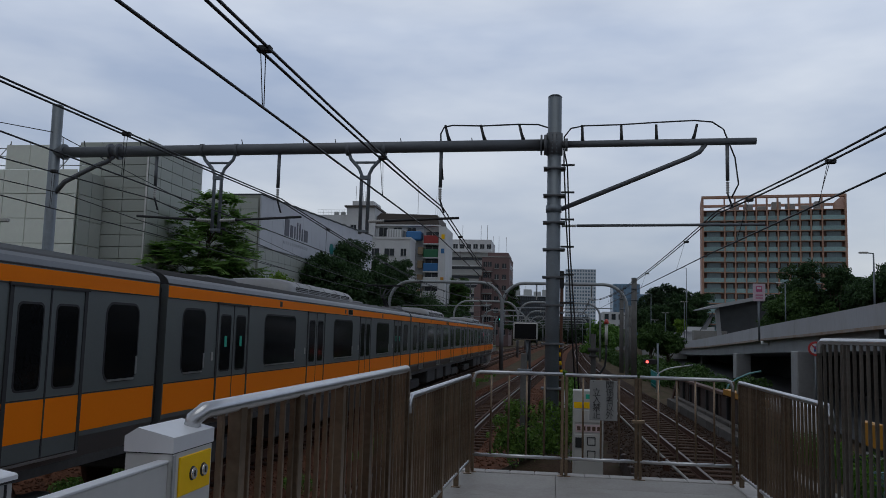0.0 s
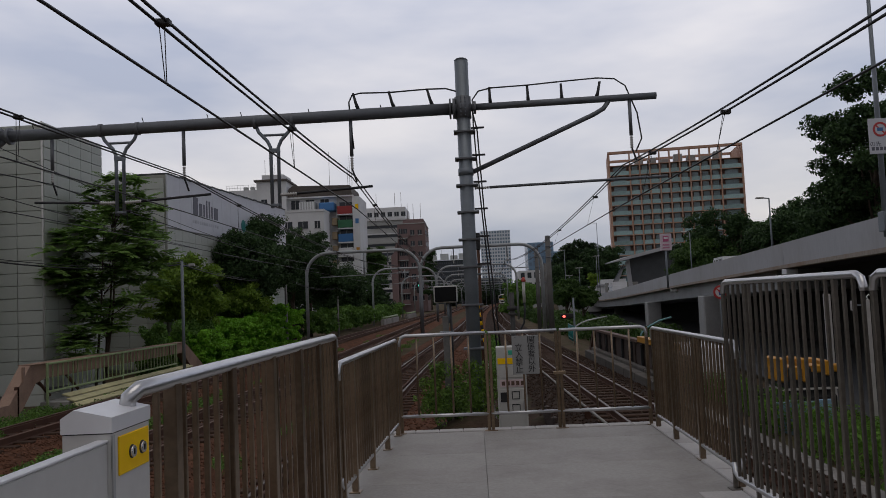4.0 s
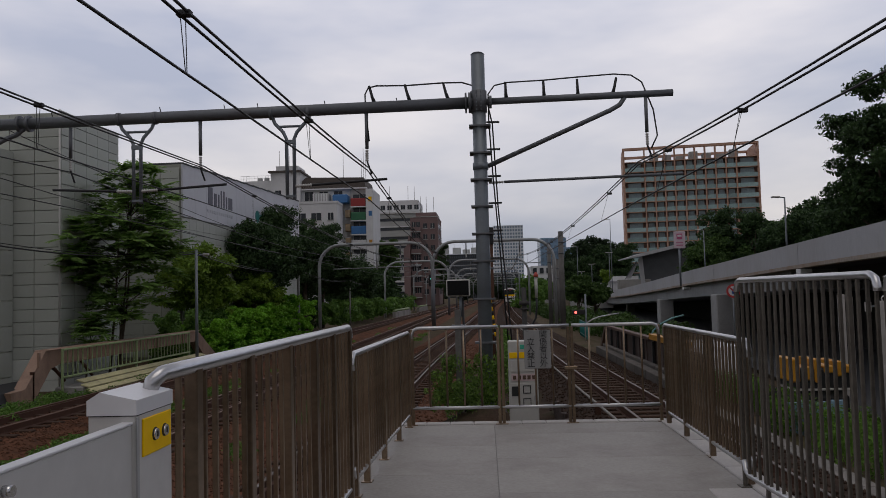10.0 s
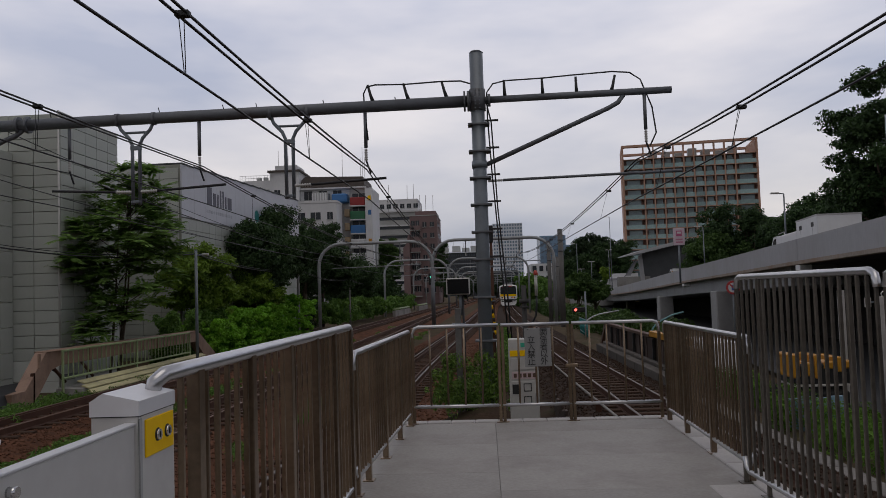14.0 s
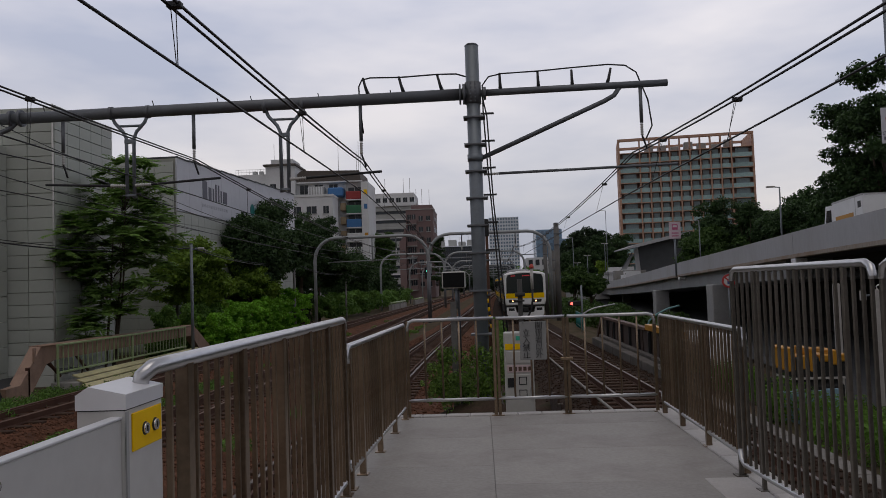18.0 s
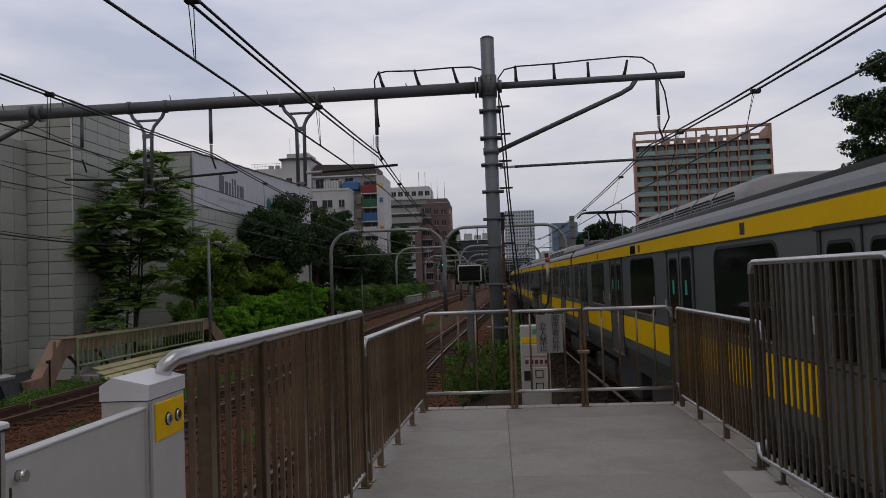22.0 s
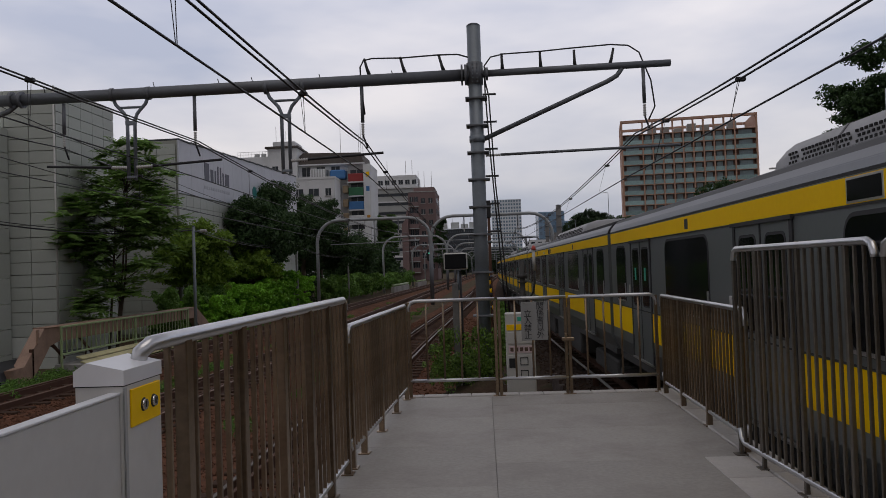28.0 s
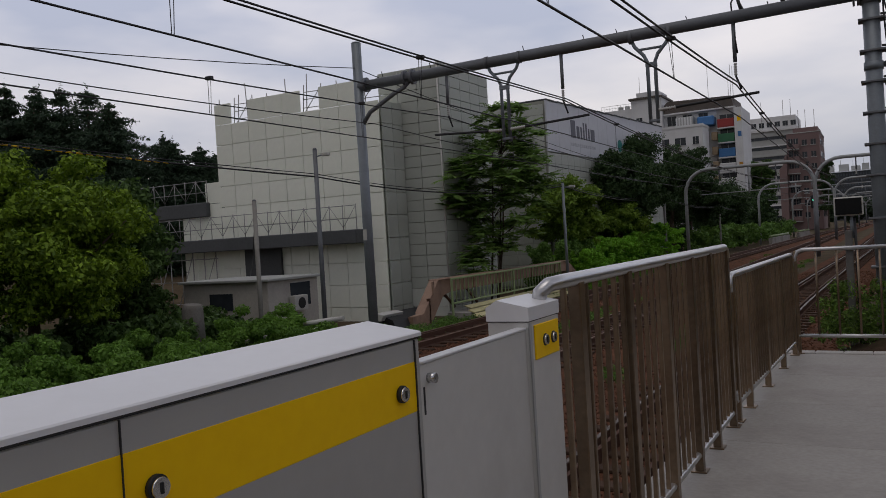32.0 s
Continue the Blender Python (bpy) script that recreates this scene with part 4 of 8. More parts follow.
            part("clamp", Geo().tube([(x + s - 0.04, 0, 5.84), (x + s + 0.04, 0, 5.84)], 0.155, 14), GALV_DARK, g)
    for x, to, n in ((-8.15, -10.2, 1), (-8.15, -6.0, 1), (-4.47, -2.2, 1)):
        s = 1 if to > x else -1
        a = part("steady_arm", Geo().tube([(x + s * 0.5, 0, 4.115), (to, 0, 4.15 + 0.05 * n)], 0.03, 8), CABLE, g)
        insulator(a, (x + s * 0.1, 0, 4.1), (x + s * 0.5, 0, 4.115), 5, 0.06)
    arm = part("steady_arm", Geo().tube([(0.5, 0, 4.04), (4.6, 0, 4.1)], 0.032, 8), GALV_DARK, g)
    insulator(arm, (0.16, 0, 4.03), (0.5, 0, 4.04), 5, 0.045)
    for k, x in enumerate((-11.7, -10.2, -7.55, -6.0, -5.2, -3.6, -1.9)):
        part("spike", Geo().tube([(x, 0, 5.9), (x - 0.05, 0, 6.1)], 0.012, 6), CABLE, g)


gantry()


def catenary(key, x_at, contact_x, contact_z, messenger_z, sag_near, droppers, far, twin=(0.075, 0.02), near_x=None, near_z=None):
    """Messenger, contact wire and droppers for one track, from behind the platform to the far distance."""
    nodes = WIRE_LINES[key]
    w = thing("overhead_line", "black overhead contact line with messenger wires", "overhead line", kind="structure")
    supports = [-27.0, MAST_Y] + far
    mess, cont = [], []
    for a, b in zip(supports, supports[1:]):
        n = 24
        for k in range(n):
            t = k / n
            y = a + (b - a) * t
            f = lambda at, end: at if end == MAST_Y else along(nodes, end)
            lift = 1 - t if a == MAST_Y else t if b == MAST_Y else 0
            x = (1 - t) * f(x_at, a) + t * f(x_at, b)
            mess.append((x, y, 4.62 + (messenger_z - 4.62) * lift - 4 * (sag_near if b == MAST_Y else 0.6) * t * (1 - t)))
            cont.append(((1 - t) * (near_x if near_x and a < 0 else f(contact_x, a)) + t * f(contact_x, b), y, near_z + (contact_z - near_z) * t if near_z and b == MAST_Y else 3.5 + (contact_z - 3.5) * (1 if b == MAST_Y else lift)))
    part("messenger_wire", Geo().tube(mess, 0.015, 6), WIRE, w)
    if twin:
        part("messenger_wire", Geo().tube([(x + twin[0], y, z + twin[1]) for x, y, z in mess], 0.015, 6), WIRE, w)
    part("contact_wire", Geo().tube(cont, 0.013, 6), WIRE, w)

    def dropper(m, c, pair):
        for d in ((0.0, 0.035) if pair else (0.0,)):
            part("dropper", Geo().tube([(m[0] + d, m[1] + d, m[2]), (c[0], c[1] + d, c[2])], 0.005, 4), WIRE, w)
        part("clip", Geo().box(m[0] - 0.03, m[0] + 0.105, m[1] - 0.04, m[1] + 0.04, m[2] - 0.02, m[2] + 0.04, 0.01), CABLE, w)

    my = [q[1] for q in mess]
    for y in droppers:
        dropper(*[tuple(float(np.interp(y, my, [q[i] for q in wire])) for i in range(3)) for wire in (mess, cont)], True)
    for n, (m, c) in enumerate(zip(mess, cont)):
        if n % 4 == 2 and MAST_Y < m[1] < 150:
            dropper(m, c, False)
    return w


ARCH_Y = [69, 109, 149, 189, 232, 280, 330]
catenary("right", 3.6, 3.35, 3.4, 4.34, 0.81, (6.4, 11.4, 15.8), ARCH_Y, (-0.025, 0.055), 4.55, 3.36)
catenary("near_left", -2.66, -2.6, 3.7, 4.42, 0.57, (2.0, 6.9, 12.0), ARCH_Y, near_z=2.95)
catenary("middle", -6.6, -6.6, 3.8, 4.62, 0.33, (1.5, 6.2, 11.5), ARCH_Y)
catenary("far_left", -9.8, -9.8, 3.77, 4.62, 0.42, (1.0, 5.9, 10.0, 14.5), ARCH_Y, None)


def arch_gantry(y, xl, xc, xr, top, group_label):
    a = thing("arch_gantry", group_label, "gantry", m=pose(0, y, 0), group="arched gantries along the line")
    r = 1.9

    def half(x0, x1):
        pts = [(x0, 0, -1.75), (x0, 0, top - r)]
        pts += [(x0 + r - r * math.cos(radians(q)), 0, top - r + r * math.sin(radians(q))) for q in range(15, 91, 15)]
        pts += [(x1 - r + r * math.sin(radians(q)), 0, top - r + r * math.cos(radians(q))) for q in range(0, 91, 15)]
        return pts + [(x1, 0, -1.75)]

    part("arch", Geo().tube(half(xl, xc), 0.14, 12), ARCHM, a, "bent grey tube arch")
    part("arch", Geo().tube(half(xc + 0.02, xr), 0.14, 12), ARCHM, a, "bent grey tube arch")
    part("centre_post", Geo().tube([(xc, 0, -1.75), (xc, 0, 3.6)], 0.17, 12), GALV_DARK, a, "dark centre post")
    for k, x in enumerate([xl + (xc - xl) * 0.28, xl + (xc - xl) * 0.72, xc + (xr - xc) * 0.28, xc + (xr - xc) * 0.72]):
        h = part("hanger", Geo().tube([(x, 0, top), (x, 0, top - 1.05)], 0.05, 8), GALV_DARK, a)
        insulator(h, (x, 0, top - 1.05), (x, 0, top - 1.4), 3, 0.09)
    for x0, x1 in ((xl + 1.2, xc - 1.0), (xc + 1.0, xr - 1.2)):
        part("steady_arm", Geo().tube([(x0, 0, top - 2.1), (x1, 0, top - 2.0)], 0.04, 6), ARCHM, a)
        part("post_hanger", Geo().tube([((x0 + x1) / 2, 0, top), ((x0 + x1) / 2, 0, top - 2.2)], 0.07, 8), ARCHM, a)


for k, (y, xl, xc, xr) in enumerate(((69, -14.3, -4.45, 6.0), (109, -13.6, -4.9, 6.0), (149, -13.2, -5.3, 6.4), (189, -13.8, -5.6, 7.4), (232, -13.6, -5.0, 9.6), (280, -12.8, -4.0, 12.0))):
    arch_gantry(y, xl, xc, xr, 5.95 + 0.02 * k, "grey arched tube gantry over the railway tracks")


def line_pole(x, y, top, r, label, lamp=False, cross=(), mt=None, tilt=0.0):
    p = thing("utility_pole", label, "pole", m=pose(x, y, 0))
    part("shaft", Geo().tube([(0, 0, ground_z(x, y) - 0.3), (tilt, 0, top)], [r * 1.15, r], 12), mt or GALV, p)
    part("cap", Geo().tube([(tilt, 0, top), (tilt, 0, top + 0.05)], [r * 1.1, r * 0.6], 12), GALV_DARK, p)
    for z, w in cross:
        part("crossarm", Geo().box(-w / 2, w / 2, -0.04, 0.04, z - 0.04, z + 0.04, 0.01), GALV_DARK, p)
    if lamp:
        part("bracket", Geo().tube([(0, 0, top - 0.25), (0.35, 0, top - 0.18)], 0.025, 8), GALV, p)
        part("lamp_head", Geo().box(0.3, 0.56, -0.07, 0.07, top - 0.25, top - 0.14, 0.02), CABW, p, "small lamp head")
    return p


CONC_POLE = "weathered concrete line pole beside the tracks"
for x, y, top, r in ((6.3, 66, 6.3, 0.21), (6.75, 75, 4.4, 0.19), (6.1, 75.6, 5.9, 0.18), (7.9, 92, 5.2, 0.16)):
    p = line_pole(x, y, top, r, CONC_POLE, cross=((top - 0.5, 0.7), (top - 1.2, 0.6)), mt=POLED)
    for z in (top - 0.9, top - 1.8):
        part("band", Geo().tube([(0, 0, z), (0, 0, z + 0.12)], r + 0.03, 10), GALV_DARK, p)
line_pole(-12.4, 34, 3.65, 0.06, "thin lamp pole standing in the hedge", lamp=True)
line_pole(-14.05, 60, 3.85, 0.09, "thin pole with a small lamp in the bushes", lamp=True, mt=CONC_OLD)
line_pole(-13.2, 78, 3.2, 0.08, "thin grey pole beside bushes", mt=CONC_OLD)


def stretch_cable(points, drop, r, label, mt=None):
    pts = []
    for a, b in zip(points, points[1:]):
        pts += sag(a, b, drop)
    solo("hanging_cable", Geo().tube(pts, r, 6), mt or CABLE, label, "cable", kind="structure")


# ---- trains ----
HALF = 1.475


def outline(lift, side):
    """The car's cross-section; lift raises the roof, side is the top of the upright wall."""
    half = [(1.36, 0.93), (HALF, 1.2), (HALF, side), (1.45, side + 0.07), (1.34, 3.13 + lift), (1.05, 3.22 + lift), (0.5, 3.28 + lift), (0.0, 3.3 + lift)]
    return half + [(-x, z) for x, z in half[-2::-1]]


# roof lift, wall top, half length of the air unit, upper band, lower band and window heights of the two kinds of car
LOOKS = {"yellow": (0.06, 2.985, 3.6, (2.79, 2.965), (1.36, 1.75), (1.86, 2.71)), "orange": (0.16, 3.13, 3.0, (2.94, 3.11), (1.26, 1.69), (1.83, 2.78))}
DOORS = (-7.41, -2.47, 2.47, 7.41)


def rounded(y0, y1, z0, z1, r):
    """A rectangle with rounded corners."""
    out = []
    for cy, cz, a0 in ((y1 - r, z1 - r, 0), (y0 + r, z1 - r, 90), (y0 + r, z0 + r, 180), (y1 - r, z0 + r, 270)):
        for k in range(5):
            a = math.radians(a0 + 22.5 * k)
            out.append((cy + r * math.cos(a), cz + r * math.sin(a)))
    return out


def car_meshes(kind, band, lo=-9.87, hi=9.87):
    """The shared meshes of one kind of train car, its body from lo to hi."""
    lift, side, unit, (u0, u1), (l0, l1), (w0, w1) = LOOKS[kind]
    ring = outline(lift, side)
    M = {"lift": lift, "band": u0}
    M["body"] = Geo().prism(ring[:3] + ring[-3:], lo, hi).mesh("body", BODY, True)
    M["roof"] = Geo().prism(ring[2:-2], lo, hi, smooth=True).mesh("roof", ROOFM, True)
    M["gutter"] = Geo().box(-0.012, 0.012, lo, hi, side - 0.012, side + 0.012, 0.004).mesh("gutter", SEAM)
    # Thin strip laid over the roof edge to carry the painted sheen
    rim = [(0.003, side + 0.014), (-0.021, side + 0.072), (-0.08, (side + 0.072 + 3.135 + lift) / 2)]
    M["eave"] = Geo().prism(rim + [(x - 0.006, z + 0.012) for x, z in rim[::-1]], lo, hi).mesh("eave", EAVE_SHEEN)
    M["upper_band"] = Geo().box(-0.006, 0.006, lo + 0.02, hi - 0.02, u0, u1).mesh("upper_band", band)
    M["lower_band"] = Geo().box(-0.006, 0.006, lo + 0.02, hi - 0.02, l0, l1).mesh("lower_band", band)
    M["belt_line"] = Geo().box(-0.009, 0.009, lo + 0.02, hi - 0.02, l1 + 0.003, l1 + 0.018).mesh("belt_line", SEAM)
    M["cornice_line"] = Geo().box(-0.008, 0.008, lo + 0.02, hi - 0.02, u0 - 0.018, u0 - 0.004).mesh("cornice_line", SEAM)
    fr = Geo()
    # Side strips made wide and dark to paint the doorway's recess shade
    for y in (-0.7, 0.64):
        fr.box(0.0, 0.014, y, y + 0.06, 1.04, u0)
    fr.box(0.0, 0.03, -0.72, 0.72, u0 - 0.035, u0)
    fr.box(0.0, 0.012, -0.012, 0.012, 1.06, u0 - 0.035)
    M["door_frame"] = fr.mesh("door_frame", SEAM)
    M["door"] = Geo().box(-0.01, 0.004, -0.65, 0.65, 1.06, u0 - 0.035).mesh("door", BODY)
    M["door_band"] = Geo().box(0.0041, 0.0075, -0.64, 0.64, l0, l1).mesh("door_band", band if kind == "orange" else BODY)
    M["door_pane"] = Geo().prism(rounded(-0.2, 0.2, w0 - 0.02, w1 - 0.06, 0.06), 0.002, 0.011, "x").mesh("door_pane", CARGLASS, True)
    M["door_seal"] = Geo().prism(rounded(-0.225, 0.225, w0 - 0.045, w1 - 0.035, 0.075), 0.001, 0.008, "x").mesh("door_seal", SEAM, True)
    M["door_sticker"] = Geo().box(0.011, 0.014, -0.05, 0.05, 2.2, 2.38).mesh("door_sticker", STICKG)
    M["door_button"] = Geo().box(0.0, 0.012, -0.035, 0.035, 1.98, 2.12, 0.004).mesh("door_button", PORC)
    for key, w in (("window", 0.92), ("end_window", 0.38)):
        M[key] = Geo().prism(rounded(-w, w, w0, w1, 0.13), 0.002, 0.01, "x").mesh("window", CARGLASS, True)
        M[key + "_frame"] = Geo().prism(rounded(-w - 0.03, w + 0.03, w0 - 0.03, w1 + 0.03, 0.16), -0.002, 0.006, "x").mesh("window_frame", SEAM, True)
        # Steel sill, plus an upright corner strip imitating the silver glint there
        M[key + "_sill"] = Geo().box(0.004, 0.02, -w + 0.06, w - 0.06, w0 - 0.022, w0 + 0.004).box(0.004, 0.02, w - 0.03, w + 0.004, w0 + 0.05, w0 + 0.28).mesh("sill", STEEL_RAIL)
    M["step"] = Geo().box(0.0, 0.03, -0.66, 0.66, 1.02, 1.045).mesh("step", STEEL_RAIL)
    ac, arch = Geo(), [(-1.0, 0.0), (-0.985, 0.5), (-0.88, 0.78), (-0.6, 0.95), (-0.25, 1.0), (0.25, 1.0), (0.6, 0.95), (0.88, 0.78), (0.985, 0.5), (1.0, 0.0)]
    stations = [(-unit, 0.9, 0.05), (0.04 - unit, 0.94, 0.6), (0.16 - unit, 0.97, 0.9), (0.4 - unit, 0.97, 1.0), (unit - 0.4, 0.97, 1.0), (unit - 0.16, 0.97, 0.9), (unit - 0.04, 0.94, 0.6), (unit, 0.9, 0.05)]
    n = len(arch)
    ac.add([(x * sx, y, 3.1 + lift + 0.455 * h * sz) for y, sx, sz in stations for x, h in arch], [(j * n + i, j * n + i + 1, (j + 1) * n + i + 1, (j + 1) * n + i) for j in range(len(stations) - 1) for i in range(n - 1)] + [tuple(range(n)), tuple(range(7 * n, 8 * n))], True)
    M["air_unit"] = ac.mesh("air_unit", ACUNIT, True)
    vent = Geo()
    for j in range(4):
        for k in range(int((2 * unit - 0.9) / 0.072)):
            y = 0.45 - unit + 0.072 * k + 0.036 * (j % 2)
            if k % 14 == 13:
                continue
            vent.box(-0.006, 0.006, y, y + 0.036, 3.215 + lift + 0.04 * j, 3.237 + lift + 0.04 * j)
    M["air_unit_vent"] = vent.mesh("air_unit_vent", BELLOWS)
    ribs = Geo()
    for y in (-2.15, -1.2, 0, 1.2, 2.15):
        ribs.prism([(x * 0.978, 3.1 + lift + 0.461 * h ) for x, h in arch], y - 0.018, y + 0.018)
    M["air_unit_rib"] = ribs.mesh("air_unit_rib", ROOFDARK, True)
    M["roof_duct"] = Geo().box(-0.45, 0.45, -0.7, 0.7, 3.27 + lift, 3.36 + lift, 0.04).mesh("roof_duct", ROOFDARK)
    M["bellows"] = Geo().prism([(x * 0.93, 0.95 + (z - 0.93) * 0.96) for x, z in ring], 9.87, 10.13).mesh("bellows", BELLOWS, True)
    bg = Geo().box(-1.05, 1.05, -1.6, 1.6, 0.42, 0.62, 0.04).box(-1.1, -0.85, -1.4, 1.4, 0.34, 0.72, 0.04).box(0.85, 1.1, -1.4, 1.4, 0.34, 0.72, 0.04)
    M["bogie"] = bg.mesh("bogie", UNDERCAR)
    M["wheelset"] = Geo().tube([(-0.6, 0, 0.43), (-0.5, 0, 0.43)], 0.43, 20).tube([(0.5, 0, 0.43), (0.6, 0, 0.43)], 0.43, 20).tube([(-0.5, 0, 0.43), (0.5, 0, 0.43)], 0.08, 10).mesh("wheelset", RUST)
    M["underfloor_box"] = Geo().box(-1.3, 1.3, -1.1, 1.1, 0.36, 0.95, 0.04).mesh("underfloor_box", UNDERCAR)
    M["floor_sill"] = Geo().box(-1.36, 1.36, -9.7, 9.7, 0.82, 0.95).mesh("floor_sill", UNDERCAR)
    M["line_mark"] = Geo().box(0.006, 0.008, -0.07, 0.07, u0 + 0.03, u1 - 0.03).mesh("line_mark", SEAM)
    M["route_display"] = Geo().box(0.006, 0.012, -0.22, 0.22, u0 + 0.02, u1 - 0.02, 0.002).mesh("route_display", CARGLASS)
    M["route_frame"] = Geo().box(0.004, 0.009, -0.24, 0.24, u0 + 0.005, u1 - 0.005, 0.002).mesh("route_frame", STEEL_RAIL)
    return M


def pantograph(car, y):
    g = part("pantograph_base", Geo().box(-0.6, 0.6, y - 0.6, y + 0.6, 3.43, 3.53, 0.02).tube([(-0.5, y - 0.5, 3.3), (-0.5, y - 0.5, 3.52)], 0.07, 8).tube([(0.5, y - 0.5, 3.3), (0.5, y - 0.5, 3.52)], 0.07, 8).tube([(-0.5, y + 0.5, 3.3), (-0.5, y + 0.5, 3.52)], 0.07, 8).tube([(0.5, y + 0.5, 3.3), (0.5, y + 0.5, 3.52)], 0.07, 8), ROOFDARK, car)
    part("lower_arm", Geo().tube([(0, y + 0.35, 3.53), (0, y - 0.5, 3.95)], 0.06, 8).tube([(0.14, y + 0.2, 3.53), (0.1, y - 0.42, 3.9)], 0.03, 8), CABLE, g)
    part("upper_arm", Geo().tube([(0, y - 0.5, 3.95), (0, y + 0.3, 4.4)], 0.035, 8).tube([(-0.1, y - 0.45, 3.97), (-0.28, y + 0.3, 4.4)], 0.025, 8).tube([(0.1, y - 0.45, 3.97), (0.28, y + 0.3, 4.4)], 0.025, 8), CABLE, g)
    head = Geo().box(-0.62, 0.62, y + 0.05, y + 0.16, 4.42, 4.47, 0.012).box(-0.62, 0.62, y + 0.42, y + 0.53, 4.42, 4.47, 0.012).box(-0.3, 0.3, y + 0.16, y + 0.42, 4.4, 4.43, 0.008)
    for s in (-1, 1):
        for e in (0.1, 0.48):
            head.tube([(s * 0.6, y + e, 4.45), (s * 0.8, y + e, 4.42), (s * 0.92, y + e, 4.28)], 0.02, 6)
    part("collector_head", head, CABLE, g, "black collector head")
    gear = Geo().box(-0.4, 0.4, y + 1.2, y + 1.7, 3.28, 3.62, 0.03)
    for k in range(3):
        gear.tube([(-0.6 + 0.5 * k, y + 0.95, 3.28), (-0.6 + 0.5 * k, y + 0.95, 3.64)], [0.05, 0.08], 8)
    part("roof_gear", gear, ROOFDARK, car)


def cab_end(car, band, y, s, lift):
    """The driver's end at y, facing -y where s is -1 and +y where s is 1."""
    o = [(x * 1.005, z + 0.01) for x, z in outline(lift, 2.97 + lift)]
    mask = Geo()
    n = len(o)
    rings = []
    for k, (dy, sc) in enumerate(((0.0, 1.0), (0.3, 1.0), (0.42, 0.97), (0.46, 0.93))):
        rings.append([(x * sc, y + s * dy, 1.9 + (z - 1.9) * sc) for x, z in o])
    vs = [p for r in rings for p in r]
    fs = [(k * n + i, k * n + (i + 1) % n, (k + 1) * n + (i + 1) % n, (k + 1) * n + i) for k in range(3) for i in range(n)]
    fs.append(tuple(3 * n + i for i in range(n)))
    mask.add(vs, fs)
    part("front_mask", mask, MASK, car, "white front mask")
    yf = y + s * 0.462

    def face(name, outline, d, material, label=""):
        a, b = (yf, yf + s * d)
        return part(name, Geo().prism(outline, min(a, b), max(a, b)), material, car, label)

    face("windscreen", [(-1.31, 1.79), (-1.29, 2.82 + lift), (-1.2, 3.02 + lift), (-0.6, 3.13 + lift), (0, 3.15 + lift), (0.6, 3.13 + lift), (1.2, 3.02 + lift), (1.29, 2.82 + lift), (1.31, 1.79)], 0.012, SCREEN, "large black windscreen")
    face("front_band", [(-1.345, 1.44), (-1.345, 1.79), (1.345, 1.79), (1.345, 1.44)], 0.014, band)
    for x in (-0.82, 0.82):
        h = face("lamp_housing", [(x - 0.34, 1.14), (x - 0.34, 1.34), (x + 0.34, 1.34), (x + 0.3, 1.14)], 0.016, BLACK, "black lamp housing")
        part("headlamp", Geo().tube([(x - 0.06, yf + s * 0.016, 1.24), (x - 0.06, yf + s * 0.03, 1.24)], 0.06, 14), LAMPW if s < 0 else STICKER, h)
    for x0, x1 in ((-1.0, -0.62), (-0.18, 0.62)):
        d = face("display", [(x0, 2.9 + lift), (x0, 3.03 + lift), (x1, 3.03 + lift), (x1, 2.9 + lift)], 0.016, BLACK)
        k = x0 + 0.03
        while k < x1 - 0.05:
            w = 0.05 + 0.05 * random.random()
            part("display_bar", Geo().box(k, min(k + w, x1 - 0.02), min(yf + s * 0.016, yf + s * 0.02), max(yf + s * 0.016, yf + s * 0.02), 2.93 + lift, 3.0 + lift), LED, d)
            k += w + 0.03
    part("plough", Geo().prism([(-1.05, -0.08), (-1.3, 0.3), (-1.33, 0.8), (-0.72, 0.8), (-0.62, 0.42), (0.62, 0.42), (0.72, 0.8), (1.33, 0.8), (1.3, 0.3), (1.05, -0.08)], min(y + s * 0.05, y + s * 0.4), max(y + s * 0.05, y + s * 0.4)), MASK, car, "pale skirt")
    part("coupler", Geo().box(-0.2, 0.2, min(y, y + s * 0.75), max(y, y + s * 0.75), 0.5, 0.8, 0.03), BLACK, car)
    for x in (-0.98, 0.98):
        part("skirt_slot", Geo().box(x - 0.2, x + 0.2, min(y + s * 0.39, y + s * 0.41), max(y + s * 0.39, y + s * 0.41), 0.56, 0.74, 0.004), BLACK, car, "dark slot in the skirt")
    part("gap_plate", Geo().box(-1.3, 1.3, min(y, y + s * 0.3), max(y, y + s * 0.3), 0.88, 1.0), BLACK, car)
    part("cab_window", Geo().prism([(y - s * 0.75, 1.95), (y - s * 0.75, 2.7), (y - s * 0.1, 2.7), (y - s * 0.1, 1.95)], -HALF - 0.009, HALF + 0.009, "x"), CARGLASS, car, "dark cab side window")
    part("cab_door", Geo().prism([(y - s * 1.5, 1.05), (y - s * 1.5, 2.76), (y - s * 0.95, 2.76), (y - s * 0.95, 1.05)], -HALF - 0.006, HALF + 0.006, "x"), BODY, car)
    part("cab_door_window", Geo().prism([(y - s * 1.38, 1.85), (y - s * 1.38, 2.68), (y - s * 1.05, 2.68), (y - s * 1.05, 1.85)], -HALF - 0.011, HALF + 0.011, "x"), CARGLASS, car)


